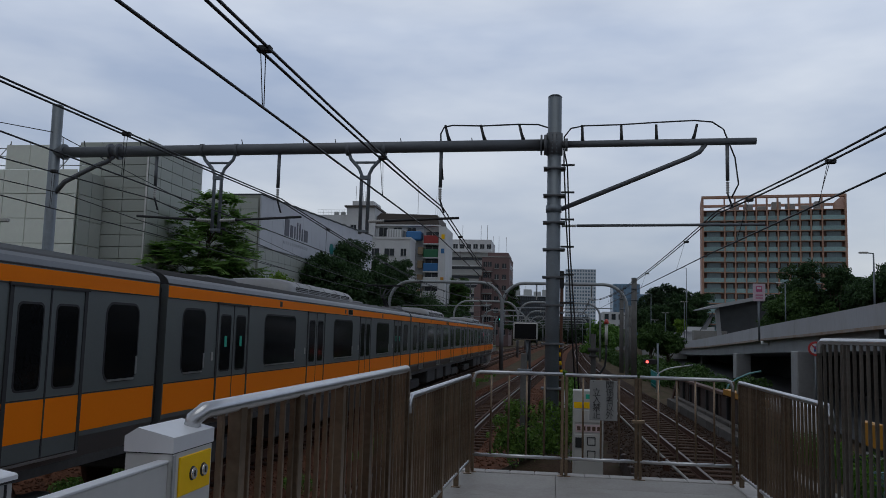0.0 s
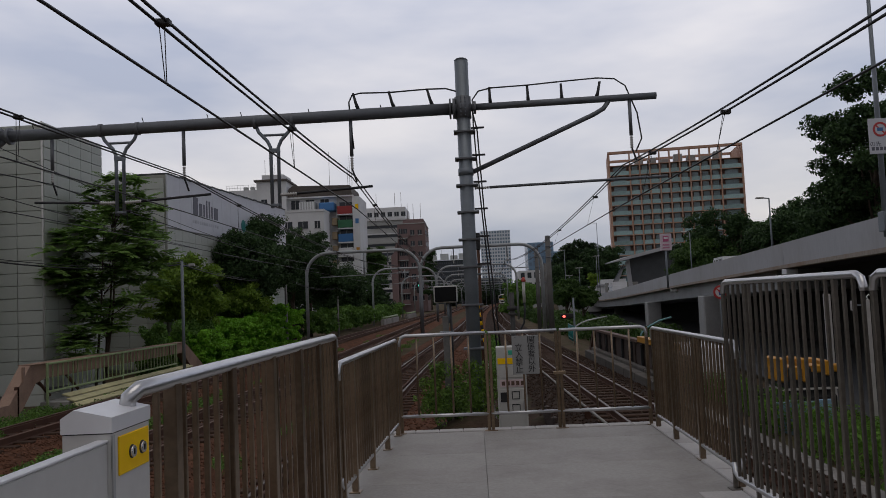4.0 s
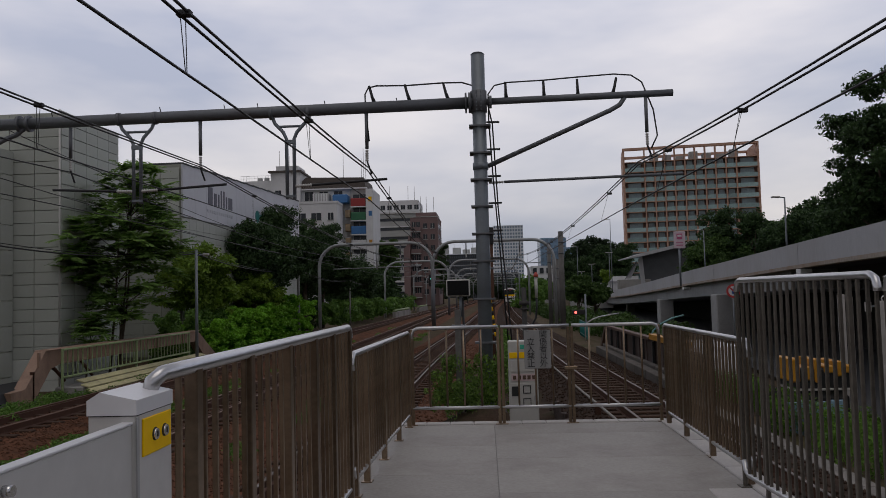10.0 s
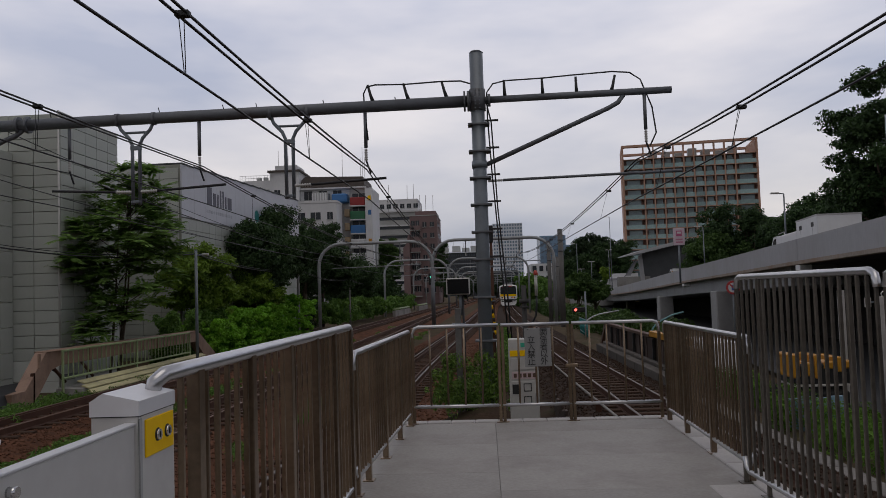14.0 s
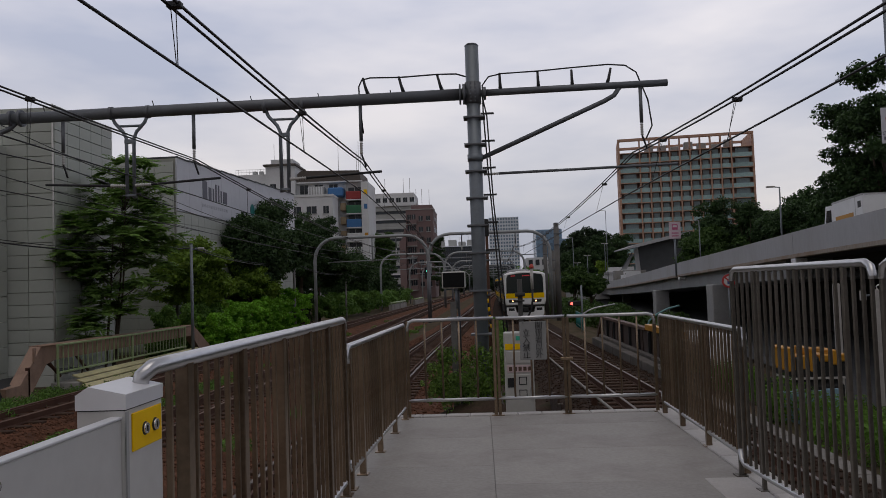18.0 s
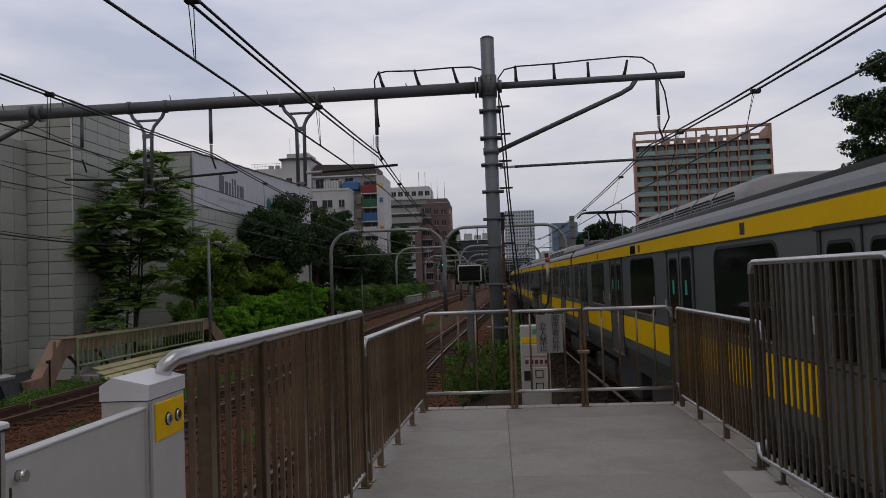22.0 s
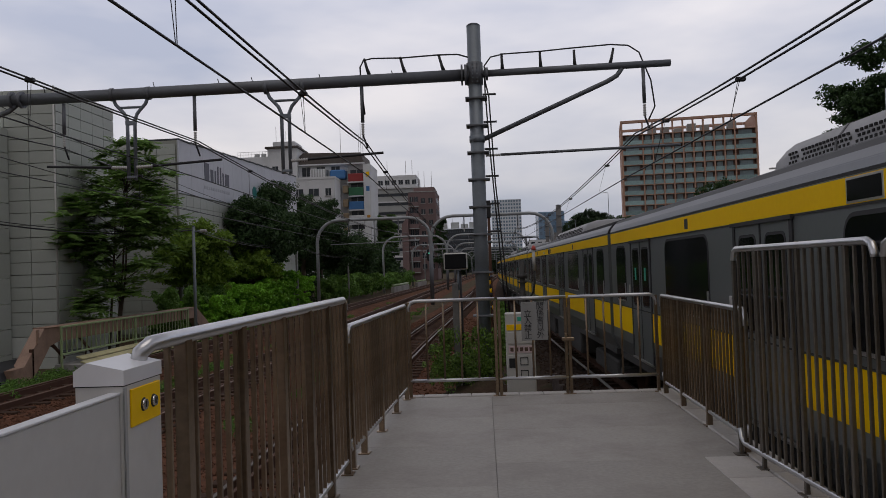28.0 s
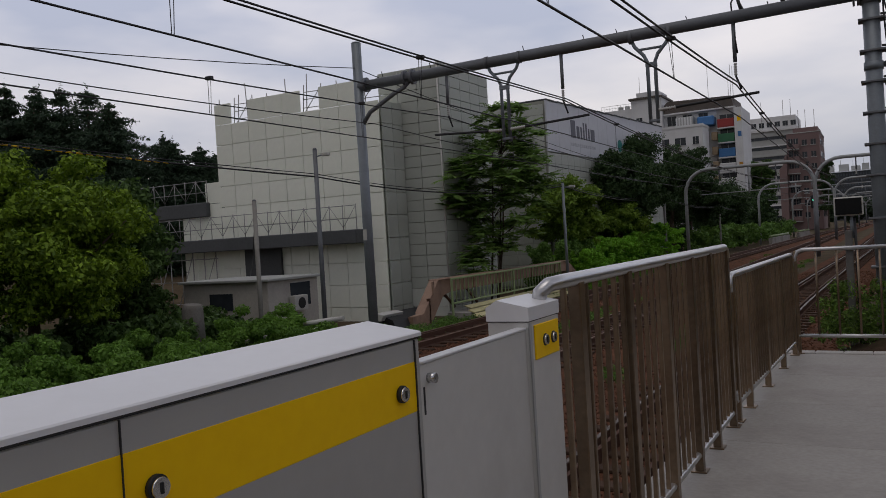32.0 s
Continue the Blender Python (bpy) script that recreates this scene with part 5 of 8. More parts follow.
def build_car(kind, M, band, label, cab=0, pant=None, marks=0):
    c = thing("train_car", label, "train car", group=kind + " train")
    for key in ("body", "roof", "floor_sill"):
        part(key, M[key], None, c)
    unit = part("air_unit", M["air_unit"], None, c, "pale grey rounded air unit")
    part("air_unit_rib", M["air_unit_rib"], None, unit)
    for y in (-5.6, 5.6):
        part("roof_duct", M["roof_duct"], None, c, m=pose(0, y, 0))
    for s in (-1, 1):
        tagged(part("air_unit_vent", M["air_unit_vent"], None, unit, "dark vent holes", Matrix.Translation((s * 0.958, 0, 0))), kind="stuff")
    if cab != 1:
        part("bellows", M["bellows"], None, c, "black gangway bellows")
    for s in (-1, 1):
        flip = pose(0, 0, 0, 0, 0, 0 if s > 0 else 180)
        put = Matrix.Translation((s * HALF, 0, 0)) @ flip
        for key in ("upper_band", "lower_band", "belt_line", "cornice_line"):
            part(key, M[key], None, c, m=Matrix.Translation((s * HALF, 0, 0)))
        part("gutter", M["gutter"], None, c, m=Matrix.Translation((s * (HALF - 0.01), 0, 0)))
        part("eave", M["eave"], None, c, "steel roof edge strip with painted sky sheen", put if s > 0 else pose(-HALF, 0, 0, 0, 0, 180))
        for y in DOORS:
            if cab and abs(y - cab * 7.41) < 0.1:
                y = cab * 6.3
            at = Matrix.Translation((s * HALF, y, 0)) @ flip
            d = part("door", M["door"], None, c, m=at)
            part("door_frame", M["door_frame"], None, d)
            part("door_band", M["door_band"], None, d)
            part("door_button", M["door_button"], None, d, m=pose(0, -0.84, 0))
            for k in (-0.33, 0.33):
                part("door_pane", M["door_pane"], None, d, m=pose(0, k, 0))
                part("door_seal", M["door_seal"], None, d, m=pose(0, k, 0))
                if (int(abs(y)) + marks) % 3 == 0:
                    part("door_sticker", M["door_sticker"], None, d, m=pose(0, k, 0))
            part("door_step", M["step"], None, d)
        for y in (-4.94, 0, 4.94):
            if cab and abs(y - cab * 4.94) < 0.1:
                w = part("window", M["end_window"], None, c, m=Matrix.Translation((s * HALF, cab * 4.4, 0)) @ flip)
                continue
            at = Matrix.Translation((s * HALF, y, 0)) @ flip
            w = part("window", M["window"], None, c, m=at)
            part("window_sill", M["window_sill"], None, w)
            part("window_frame", M["window_frame"], None, w)
        for y in (-8.95, 8.95):
            if cab and y * cab > 0:
                continue
            w = part("window", M["end_window"], None, c, m=Matrix.Translation((s * HALF, y, 0)) @ flip)
            part("window_sill", M["end_window_sill"], None, w)
            part("window_frame", M["end_window_frame"], None, w)
        for y in (-5.0, 0.12, 4.8):
            part("band_mark", M["line_mark"], None, c, m=Matrix.Translation((s * HALF, y, 0)) @ flip)
        display = part("route_display", M["route_display"], None, c, m=Matrix.Translation((s * HALF, 0.64, 0)) @ flip)
        part("route_frame", M["route_frame"], None, display)
        plates = {("orange", 1): (-7.42,), ("yellow", 5): (-7.42,), ("yellow", 6): (2.3, 7.2)}.get((kind, marks), ())
        for y in plates:
            plate = part("station_plate", Geo().box(s * (HALF + 0.004) - 0.003, s * (HALF + 0.008), y - 0.16, y + 0.16, M["band"] + 0.04, M["band"] + 0.11), PLATE, c, "small blue plate")
            for k in range(3):
                part("plate_bar", Geo().box(s * (HALF + 0.008), s * (HALF + 0.008) + s * 0.002 + 0.001, y - 0.12 + 0.09 * k, y - 0.06 + 0.09 * k, M["band"] + 0.055, M["band"] + 0.095), MASK, plate)
    for y in (-6.9, 6.9):
        b = part("bogie", M["bogie"], None, c, m=pose(0, y, -0.2))
        for k in (-1.05, 1.05):
            part("wheelset", M["wheelset"], None, b, m=pose(0, k, 0))
    for y in (-3.4, -0.6, 2.6):
        part("underfloor_box", M["underfloor_box"], None, c, m=pose(0, y, -0.1))
    if cab:
        cab_end(c, band, cab * 9.4, cab, M["lift"])
    if pant is not None:
        pantograph(c, pant)
    return c


M_YEL, M_ORA = car_meshes("yellow", LEMON), car_meshes("orange", ORANGE)
M_YEL_LEAD, M_ORA_LAST = car_meshes("yellow", LEMON, -9.65), car_meshes("orange", ORANGE, hi=9.65)
YEL_TEXT = "steel commuter train car with yellow bands, dark windows and doors"
ORA_TEXT = "steel commuter train car with orange bands, dark windows and doors"
YELLOW_CARS = [build_car("yellow", M_YEL_LEAD if k == 0 else M_YEL, LEMON, "leading steel train car with yellow bands and white front" if k == 0 else YEL_TEXT, -1 if k == 0 else 0, -7.6 if k in (2, 5, 8) else None, k) for k in range(11)]
ORANGE_CARS = [build_car("orange", M_ORA_LAST if k == 4 else M_ORA, ORANGE, "last steel train car with orange bands and white end" if k == 4 else ORA_TEXT, 1 if k == 4 else 0, -8.1 if k == 3 else None, k) for k in range(5)]
for ob in (ORANGE_CARS[4],):
    for y, w in ((0.55, 0.2), (4.42, 0.12)):
        part("window_sticker", Geo().box(HALF + 0.01, HALF + 0.013, y - w, y + w, 2.4, 2.62), STICKER, ob, "pink window sticker")

YELLOW_FRONT = [(0, 400), (5, 308), (10, 213), (13, 155), (16.5, 85), (18.5, 48), (19, 39.2), (19.5, 30.0), (20, 20.6), (20.5, 11.2), (21, 1.8), (21.5, -7.8), (22, -17), (22.5, -25.8), (23, -33.7),
                (23.5, -42.4), (24.5, -57.6), (25.5, -72.2), (28, -105.4), (28.5, -110.9), (30, -126.7), (30.5, -131.4), (31.5, -140.7), (32, -144.6)]
ORANGE_REAR = [(0, 70.85), (0.6, 55.3), (1, 45.2), (1.5, 32.6), (2, 19.7), (2.5, 6.8), (3.5, -19.5), (6, -82), (14, -280), (32, -720)]


def car_pose(key, yc):
    nodes = TRACKS[key]
    a, b = along(nodes, yc - 6.9), along(nodes, yc + 6.9)
    return pose((a + b) / 2, yc, CAR_Z, 0, 0, -math.degrees(math.atan2(b - a, 13.8)))


# ---- elevated road ----
DECK_EDGE = [(-120, 10.6), (-60, 10.9), (0, 12.2), (30, 14.7), (42, 16.06), (75, 18.45), (140, 22.3), (220, 27.0), (400, 40.0)]
DECK_TOP = [(-120, 4.4), (0, 4.1), (30, 3.75), (42, 3.62), (54, 3.37), (75, 2.93), (102, 2.2), (141, 1.33), (220, 0.6), (400, -0.4)]


def elevated_road():
    d = thing("elevated_road", "pale concrete elevated road with stained parapets", "elevated road", kind="structure")
    ys = [-120, -90, -60, -40, -20, -5, 10, 20, 30, 36, 42, 45, 50, 58, 66, 75, 90, 105, 120, 140, 170, 200, 240, 300, 400]

    def loft(name, section, y_list, material, label=""):
        n = len(section)
        vs = [(along(DECK_EDGE, y) + a, y, along(DECK_TOP, y) + b) for y in y_list for a, b in section]
        fs = [(j * n + i, j * n + (i + 1) % n, (j + 1) * n + (i + 1) % n, (j + 1) * n + i) for j in range(len(y_list) - 1) for i in range(n)]
        fs += [tuple(range(n))[::-1], tuple((len(y_list) - 1) * n + i for i in range(n))]
        return part(name, Geo().add(vs, fs), material, d, label)

    loft("slab", [(0.05, -1.25), (9.5, -1.25), (9.5, -1.16), (0.05, -1.16)], ys, UNDER_SHADE)
    loft("edge_beam", [(-0.06, -1.3), (-0.06, -1.12), (0.4, -1.12), (0.4, -1.3)], ys, DECK_RUST, "rust-stained edge")
    # Same girder twice: near stretch painted as shade, far stretch in its own grey
    loft("near_girder", [(3.0, -2.0), (3.0, -1.25), (8.2, -1.25), (8.2, -2.0)], [y for y in ys if y <= 45], UNDER_SHADE, "girder with shade painted in")
    loft("girder", [(0.5, -2.35), (0.5, -1.25), (8.2, -1.25), (8.2, -2.35)], [y for y in ys if y >= 45], GIRDER, "grey girder")
    loft("far_parapet", [(9.2, -1.16), (9.2, -0.25), (9.5, -0.25), (9.5, -1.16)], ys, DECK)
    joints = [-120, -80, -45, -20, 5, 24, 42, 63, 76, 100, 130, 170, 220, 300, 400]
    for a, b in zip(joints, joints[1:]):
        n = max(2, int((b - a) / 6))
        loft("parapet", [(0, -1.12), (0, 0), (0.26, 0), (0.26, -1.12)], [a + 0.02 + (b - a - 0.04) * k / n for k in range(n + 1)], DECK, "pale concrete parapet panel")
    loft("asphalt", [(0.3, -1.16), (0.3, -1.14), (9.2, -1.14), (9.2, -1.16)], ys, ASPHALT)
    for y in (42, 76):
        x, z = along(DECK_EDGE, y), along(DECK_TOP, y)
        part("joint_box", Geo().box(x - 0.1, x + 0.5, y - 0.5, y + 0.1, z - 1.62, z - 1.34, 0.02), WHITEV, d)
    for y in (-30, 8, 38, 62, 90, 120, 160, 200):
        x, z = along(DECK_EDGE, y), along(DECK_TOP, y)
        off = -0.3 if y in (62, 90) else 4.3
        part("pier", Geo().box(x + off, x + off + 1.5, y - 0.8, y + 0.8, -3.4, z - 2.3 if off < 0 else z - 2.0, 0.08), PIERM if off < 0 else CONC_OLD, d, "square concrete pier")
    # Added dark sheet closing the view under the deck, in place of its shade
    loft("back_wall", [(9.3, -9.0), (9.3, -1.25), (9.7, -1.25), (9.7, -9.0)], ys, UNDER_SHADE, "added dark sheet standing in for shade behind the piers")


elevated_road()


def road_lamp(x, y, z0, h, out, label="slim grey street lamp with a flat head"):
    p = thing("street_lamp", label, "street lamp", m=pose(x, y, z0), group="lamps on the elevated road")
    part("pole", Geo().tube([(0, 0, 0), (0, 0, h)], [0.09, 0.05], 10), GALV, p)
    part("arm", Geo().tube([(0, 0, h), (out, 0, h + 0.06)], 0.04, 8), GALV, p)
    part("lamp_head", Geo().box(min(out * 0.6, out * 1.6), max(out * 0.6, out * 1.6), -0.13, 0.13, h, h + 0.12, 0.03), CABW, p)


def lamps():
    for x, y, top in ((22.2, 60, 7.9), (25.7, 95, 8.1), (23.55, 150, 14.4), (17.3, 150, 9.6), (27.0, 200, 8.0), (27.5, 260, 9.5)):
        z = along(DECK_TOP, y) - 0.95
        road_lamp(x, y, z, top - z, -0.6)
    for x, z, top in ((19.75, 0.6, 6.15), (23.0, 0.6, 8.2), (17.85, 0.6, 4.85)):
        p = thing("twin_street_lamp", "slim grey lamp post with two flat heads", "street lamp", m=pose(x, 149, z), group="twin lamps on the road")
        part("pole", Geo().tube([(0, 0, 0), (0, 0, top - z)], 0.06, 8), GALV, p)
        for e in (-1, 1):
            part("lamp_head", Geo().box(min(0.06 * e, 0.65 * e), max(0.06 * e, 0.65 * e), -0.12, 0.12, top - z, top - z + 0.1, 0.02), CABW, p)
    p = thing("bus_sign", "white and pink bus sign on a grey pole", "sign", m=pose(17.3, 72, 1.6))
    part("pole", Geo().tube([(0, 0, 0), (0, 0, 3.9)], 0.09, 10), GALV, p)
    part("board", Geo().box(-0.5, 0.5, -0.2, -0.1, 3.35, 4.85, 0.03), mat("pale pink board", (0.62, 0.5, 0.56), 0.5), p, "pale pink board")
    part("bus_mark", Geo().box(-0.25, 0.25, -0.215, -0.2, 4.15, 4.65, 0.01), mat("magenta mark", (0.5, 0.1, 0.22), 0.5), p, "magenta bus mark")
    part("bus_window", Geo().box(-0.18, 0.18, -0.222, -0.215, 4.38, 4.55), mat("sign white", (0.7, 0.66, 0.68), 0.5), p)
    for k in range(2):
        part("text_bar", Geo().box(-0.3, 0.3, -0.215, -0.2, 3.55 + 0.25 * k, 3.68 + 0.25 * k), mat("sign text", (0.5, 0.2, 0.3), 0.6), p)
    s = thing("no_entry_sign", "round red and white traffic sign on the pier", "sign", m=pose(15.15, 50, 1.2))
    part("rim", Geo().tube([(0, -0.04, 0), (0, 0, 0)], 0.42, 24), mat("sign red", (0.5, 0.05, 0.05), 0.5), s, "red rim")
    part("face", Geo().tube([(0, -0.05, 0), (0, -0.03, 0)], 0.3, 24), mat("sign face", (0.66, 0.66, 0.68), 0.5), s)
    part("bar", Geo().obox(pose(0, -0.055, 0, 0, 45, 0), 0.6, 0.012, 0.08), mat("sign bar", (0.5, 0.05, 0.05), 0.5), s)
    part("symbol", Geo().box(-0.1, 0.06, -0.06, -0.05, -0.18, 0.14, 0.02), mat("sign blue", (0.05, 0.1, 0.3), 0.5), s)
    part("post", Geo().tube([(0, 0.03, -4.4), (0, 0.03, 0.45)], 0.045, 8), GALV, s)
    g = thing("lamp_post_sign", "tall street lamp carrying a white sign with red ring", "street lamp", m=pose(14.5, 28.5, 0))
    part("pole", Geo().tube([(0, 0, 3.0), (0, 0, 8), (0, 0, 12.2)], [0.1, 0.085, 0.06], 10), GALV, g)
    part("lamp_head", Geo().box(-0.25, 0.75, -0.15, 0.15, 12.15, 12.3, 0.05), GALV, g, "flat grey lamp head")
    part("bracket", Geo().box(-0.12, 0.12, -0.12, 0.3, 3.2, 3.9, 0.02), GALV, g)
    board = part("sign_board", Geo().box(-0.42, 0.38, -0.16, -0.11, 5.9, 7.15, 0.01), SIGNW, g, "white sign board")
    red = mat("ring red", (0.5, 0.05, 0.05), 0.5)
    ring = [(math.cos(a * math.pi / 16), math.sin(a * math.pi / 16)) for a in range(32)]
    rg = Geo()
    for i in range(32):
        (a0, b0), (a1, b1) = ring[i], ring[(i + 1) % 32]
        rg.add([(-0.02 + r * a, y, 6.76 + r * b) for y in (-0.17, -0.16) for r in (0.19, 0.26) for a, b in ((a0, b0), (a1, b1))], [(0, 1, 3, 2), (4, 6, 7, 5), (0, 4, 5, 1), (2, 3, 7, 6)])
    part("red_ring", rg, red, board, "red ring")
    part("ring_bar", Geo().obox(pose(-0.02, -0.163, 6.76, 0, 45, 0), 0.42, 0.006, 0.05), red, board)
    blue = mat("mark blue", (0.06, 0.16, 0.36), 0.5)
    part("vehicle_mark", Geo().box(-0.13, 0.07, -0.168, -0.16, 6.7, 6.82, 0.002), blue, board)
    writing("\u3053\u306e\u5148", 0.2, SIGND, board, pose(-0.32, -0.164, 6.24, 90), "lettering")
    for k in range(5):
        part("text_bar", Geo().box(-0.36 + 0.14 * k, -0.26 + 0.14 * k, -0.165, -0.16, 6.02, 6.14), SIGND, board)


lamps()


def wheels(v, spots, r=0.42, x=0.95):
    for y in spots:
        for s in (-1, 1):
            w = part("wheel", Geo().tube([(s * x - 0.13, y, r), (s * x + 0.13, y, r)], r, 18), TYRE, v)
            part("rim", Geo().tube([(s * x + s * 0.125, y, r), (s * x + s * 0.14, y, r)], r * 0.55, 14), STEEL_RAIL, w)


BEDWHITE = mat("clean tipper white", (0.8, 0.8, 0.82), 0.4, 0, 0.04)


def dump_truck():
    v = thing("dump_truck", "white dump truck with ribbed body on the elevated road", "truck")
    part("chassis", Geo().box(-0.5, 0.5, -3.4, 3.6, 0.55, 0.9, 0.03), UNDERCAR, v)
    part("cab", Geo().prism([(2.0, 0.6), (2.0, 2.45), (2.3, 2.6), (4.0, 2.5), (4.35, 1.7), (4.4, 0.6)], -1.15, 1.15, "x"), WHITEV, v)
    part("windscreen", Geo().prism([(4.02, 2.42), (4.35, 1.72), (4.38, 1.72), (4.06, 2.44)], -1.0, 1.0, "x"), CARGLASS, v)
    part("side_window", Geo().prism([(2.9, 1.65), (2.9, 2.3), (3.8, 2.3), (4.1, 1.65)], -1.16, 1.16, "x"), CARGLASS, v)
    part("tipper", Geo().prism([(-3.6, 1.0), (-3.6, 2.95), (1.2, 2.95), (1.85, 2.65), (1.85, 1.0)], -1.22, 1.22, "x"), BEDWHITE, v, "white tipper body")
    for z in (1.05, 1.62, 2.2, 2.85):
        part("rib", Geo().box(-1.27, 1.27, -3.64, 1.8 if z < 2.6 else 1.2, z, z + 0.1, 0.02), BEDWHITE, v)
    for y in (-3.62, -1.2, 1.0):
        part("rib", Geo().box(-1.26, 1.26, y, y + 0.1, 1.0, 2.93, 0.02), BEDWHITE, v)
    for z in (1.5, 2.08):
        part("stripe", Geo().box(-1.235, 1.235, -3.6, 1.8, z, z + 0.05), BLUESHEET, v, "thin grey-blue line")
    wheels(v, (2.8, -1.4, -2.6))
    return v


def van():
    v = thing("van", "white van with dark windows and a raised ladder", "van")
    part("body", Geo().prism([(-2.2, 0.3), (-2.25, 1.2), (-2.05, 1.95), (1.0, 2.0), (1.55, 1.35), (2.2, 1.1), (2.25, 0.3)], -0.84, 0.84, "x"), WHITEV, v)
    part("side_windows", Geo().prism([(-1.9, 1.3), (-1.8, 1.8), (0.85, 1.82), (1.25, 1.3)], -0.85, 0.85, "x"), CARGLASS, v)
    part("windscreen", Geo().prism([(1.02, 1.96), (1.56, 1.36), (1.6, 1.38), (1.06, 1.99)], -0.72, 0.72, "x"), CARGLASS, v)
    for y in (-0.6, 0.35):
        part("pillar", Geo().box(-0.855, 0.855, y, y + 0.1, 1.28, 1.84), WHITEV, v)
    wheels(v, (1.4, -1.4), 0.3, 0.72)
    lad = part("ladder", Geo().tube([(-0.2, 1.6, 1.3), (-0.2, 2.9, 2.1)], 0.035, 6).tube([(0.2, 1.6, 1.3), (0.2, 2.9, 2.1)], 0.035, 6), PORC, v, "pale ladder")
    for k in range(5):
        part("rung", Geo().tube([(-0.2, 1.7 + 0.25 * k, 1.36 + 0.155 * k), (0.2, 1.7 + 0.25 * k, 1.36 + 0.155 * k)], 0.025, 6), PORC, lad)
    return v


def box_truck(h, L, label):
    v = thing("box_truck", label, "truck")
    part("chassis", Geo().box(-0.5, 0.5, -L / 2, L / 2, 0.5, 0.85, 0.03), UNDERCAR, v)
    c0 = L / 2 - 1.7
    part("cab", Geo().prism([(c0, 0.5), (c0, min(2.4, h)), (L / 2 - 0.5, min(2.45, h + 0.05)), (L / 2 - 0.1, 1.4), (L / 2, 0.5)], -1.05, 1.05, "x"), WHITEV, v)
    part("side_window", Geo().prism([(c0 + 0.35, 1.4), (c0 + 0.35, min(2.2, h - 0.2)), (L / 2 - 0.65, min(2.2, h - 0.2)), (L / 2 - 0.35, 1.4)], -1.06, 1.06, "x"), CARGLASS, v)
    part("windscreen", Geo().prism([(L / 2 - 0.48, min(2.35, h - 0.05)), (L / 2 - 0.12, 1.42), (L / 2 - 0.08, 1.42), (L / 2 - 0.44, min(2.37, h - 0.03))], -0.9, 0.9, "x"), CARGLASS, v)
    b = part("cargo_box", Geo().box(-1.15, 1.15, -L / 2, c0 - 0.1, 0.95, h, 0.03), WHITEV, v, "white cargo box")
    part("door_line", Geo().box(-1.155, 1.155, -L / 2 + 0.9, -L / 2 + 0.95, 1.0, h - 0.05), DOORGREY, b)
    part("top_rail", Geo().box(-1.16, 1.16, -L / 2, c0 - 0.1, h - 0.08, h + 0.01), DOORGREY, b)
    part("side_mark", Geo().box(-1.158, 1.158, -L / 2 + 1.2, c0 - 0.6, 1.5, 1.75), MACHINE, b, "orange stripe")
    part("vent", Geo().box(-1.158, 1.158, -L / 2 + 0.2, -L / 2 + 0.6, h - 0.6, h - 0.3), BLACK, b)
    wheels(v, (L / 2 - 1.0, -L / 2 + 1.3))
    return v


def long_truck():
    v = thing("drawbar_truck", "white truck with low front body and taller rear box", "truck")
    part("chassis", Geo().box(-0.5, 0.5, -3.7, 6.0, 0.5, 0.85, 0.03), UNDERCAR, v)
    part("cab", Geo().prism([(4.3, 0.5), (4.3, 2.12), (5.2, 2.08), (5.9, 1.4), (6.0, 0.5)], -1.05, 1.05, "x"), WHITEV, v)
    part("windscreen", Geo().prism([(5.25, 2.02), (5.86, 1.4), (5.92, 1.4), (5.31, 2.04)], -0.9, 0.9, "x"), CARGLASS, v)
    part("side_window", Geo().prism([(4.6, 1.5), (4.6, 1.95), (5.1, 1.95), (5.5, 1.5)], -1.06, 1.06, "x"), CARGLASS, v)
    part("roof_rack", Geo().tube([(-0.8, 3.6, 2.05), (-0.8, 3.6, 2.3), (-0.8, 5.0, 2.28)], 0.03, 6).tube([(0.8, 3.6, 2.05), (0.8, 3.6, 2.3), (0.8, 5.0, 2.28)], 0.03, 6), DOORGREY, v)
    low = part("low_body", Geo().box(-1.12, 1.12, 0.0, 4.2, 0.95, 2.05, 0.04), WHITEV, v, "low white cargo body")
    part("side_mark", Geo().box(-1.13, 1.13, 0.3, 2.0, 1.25, 1.55), MACHINE, low, "orange mark")
    box = part("rear_box", Geo().box(-1.16, 1.16, -3.8, -0.1, 0.95, 2.6, 0.03), WHITEV, v, "tall white rear box")
    part("top_rail", Geo().box(-1.175, 1.175, -3.82, -0.08, 2.53, 2.62), DOORGREY, box)
    for y in (-3.0, -0.9):
        part("vent", Geo().box(-1.17, 1.17, y - 0.22, y + 0.22, 2.0, 2.25), BLACK, box)
        part("door_line", Geo().box(-1.168, 1.168, y - 0.02, y + 0.02, 1.0, 2.0), DOORGREY, box)
    wheels(v, (4.9, 1.0, -2.8))
    return v


ROAD_CARS = [dump_truck(), van(), box_truck(1.95, 4.2, "small white box truck on the elevated road"), long_truck(), box_truck(2.5, 6.0, "white box truck on the elevated road")]
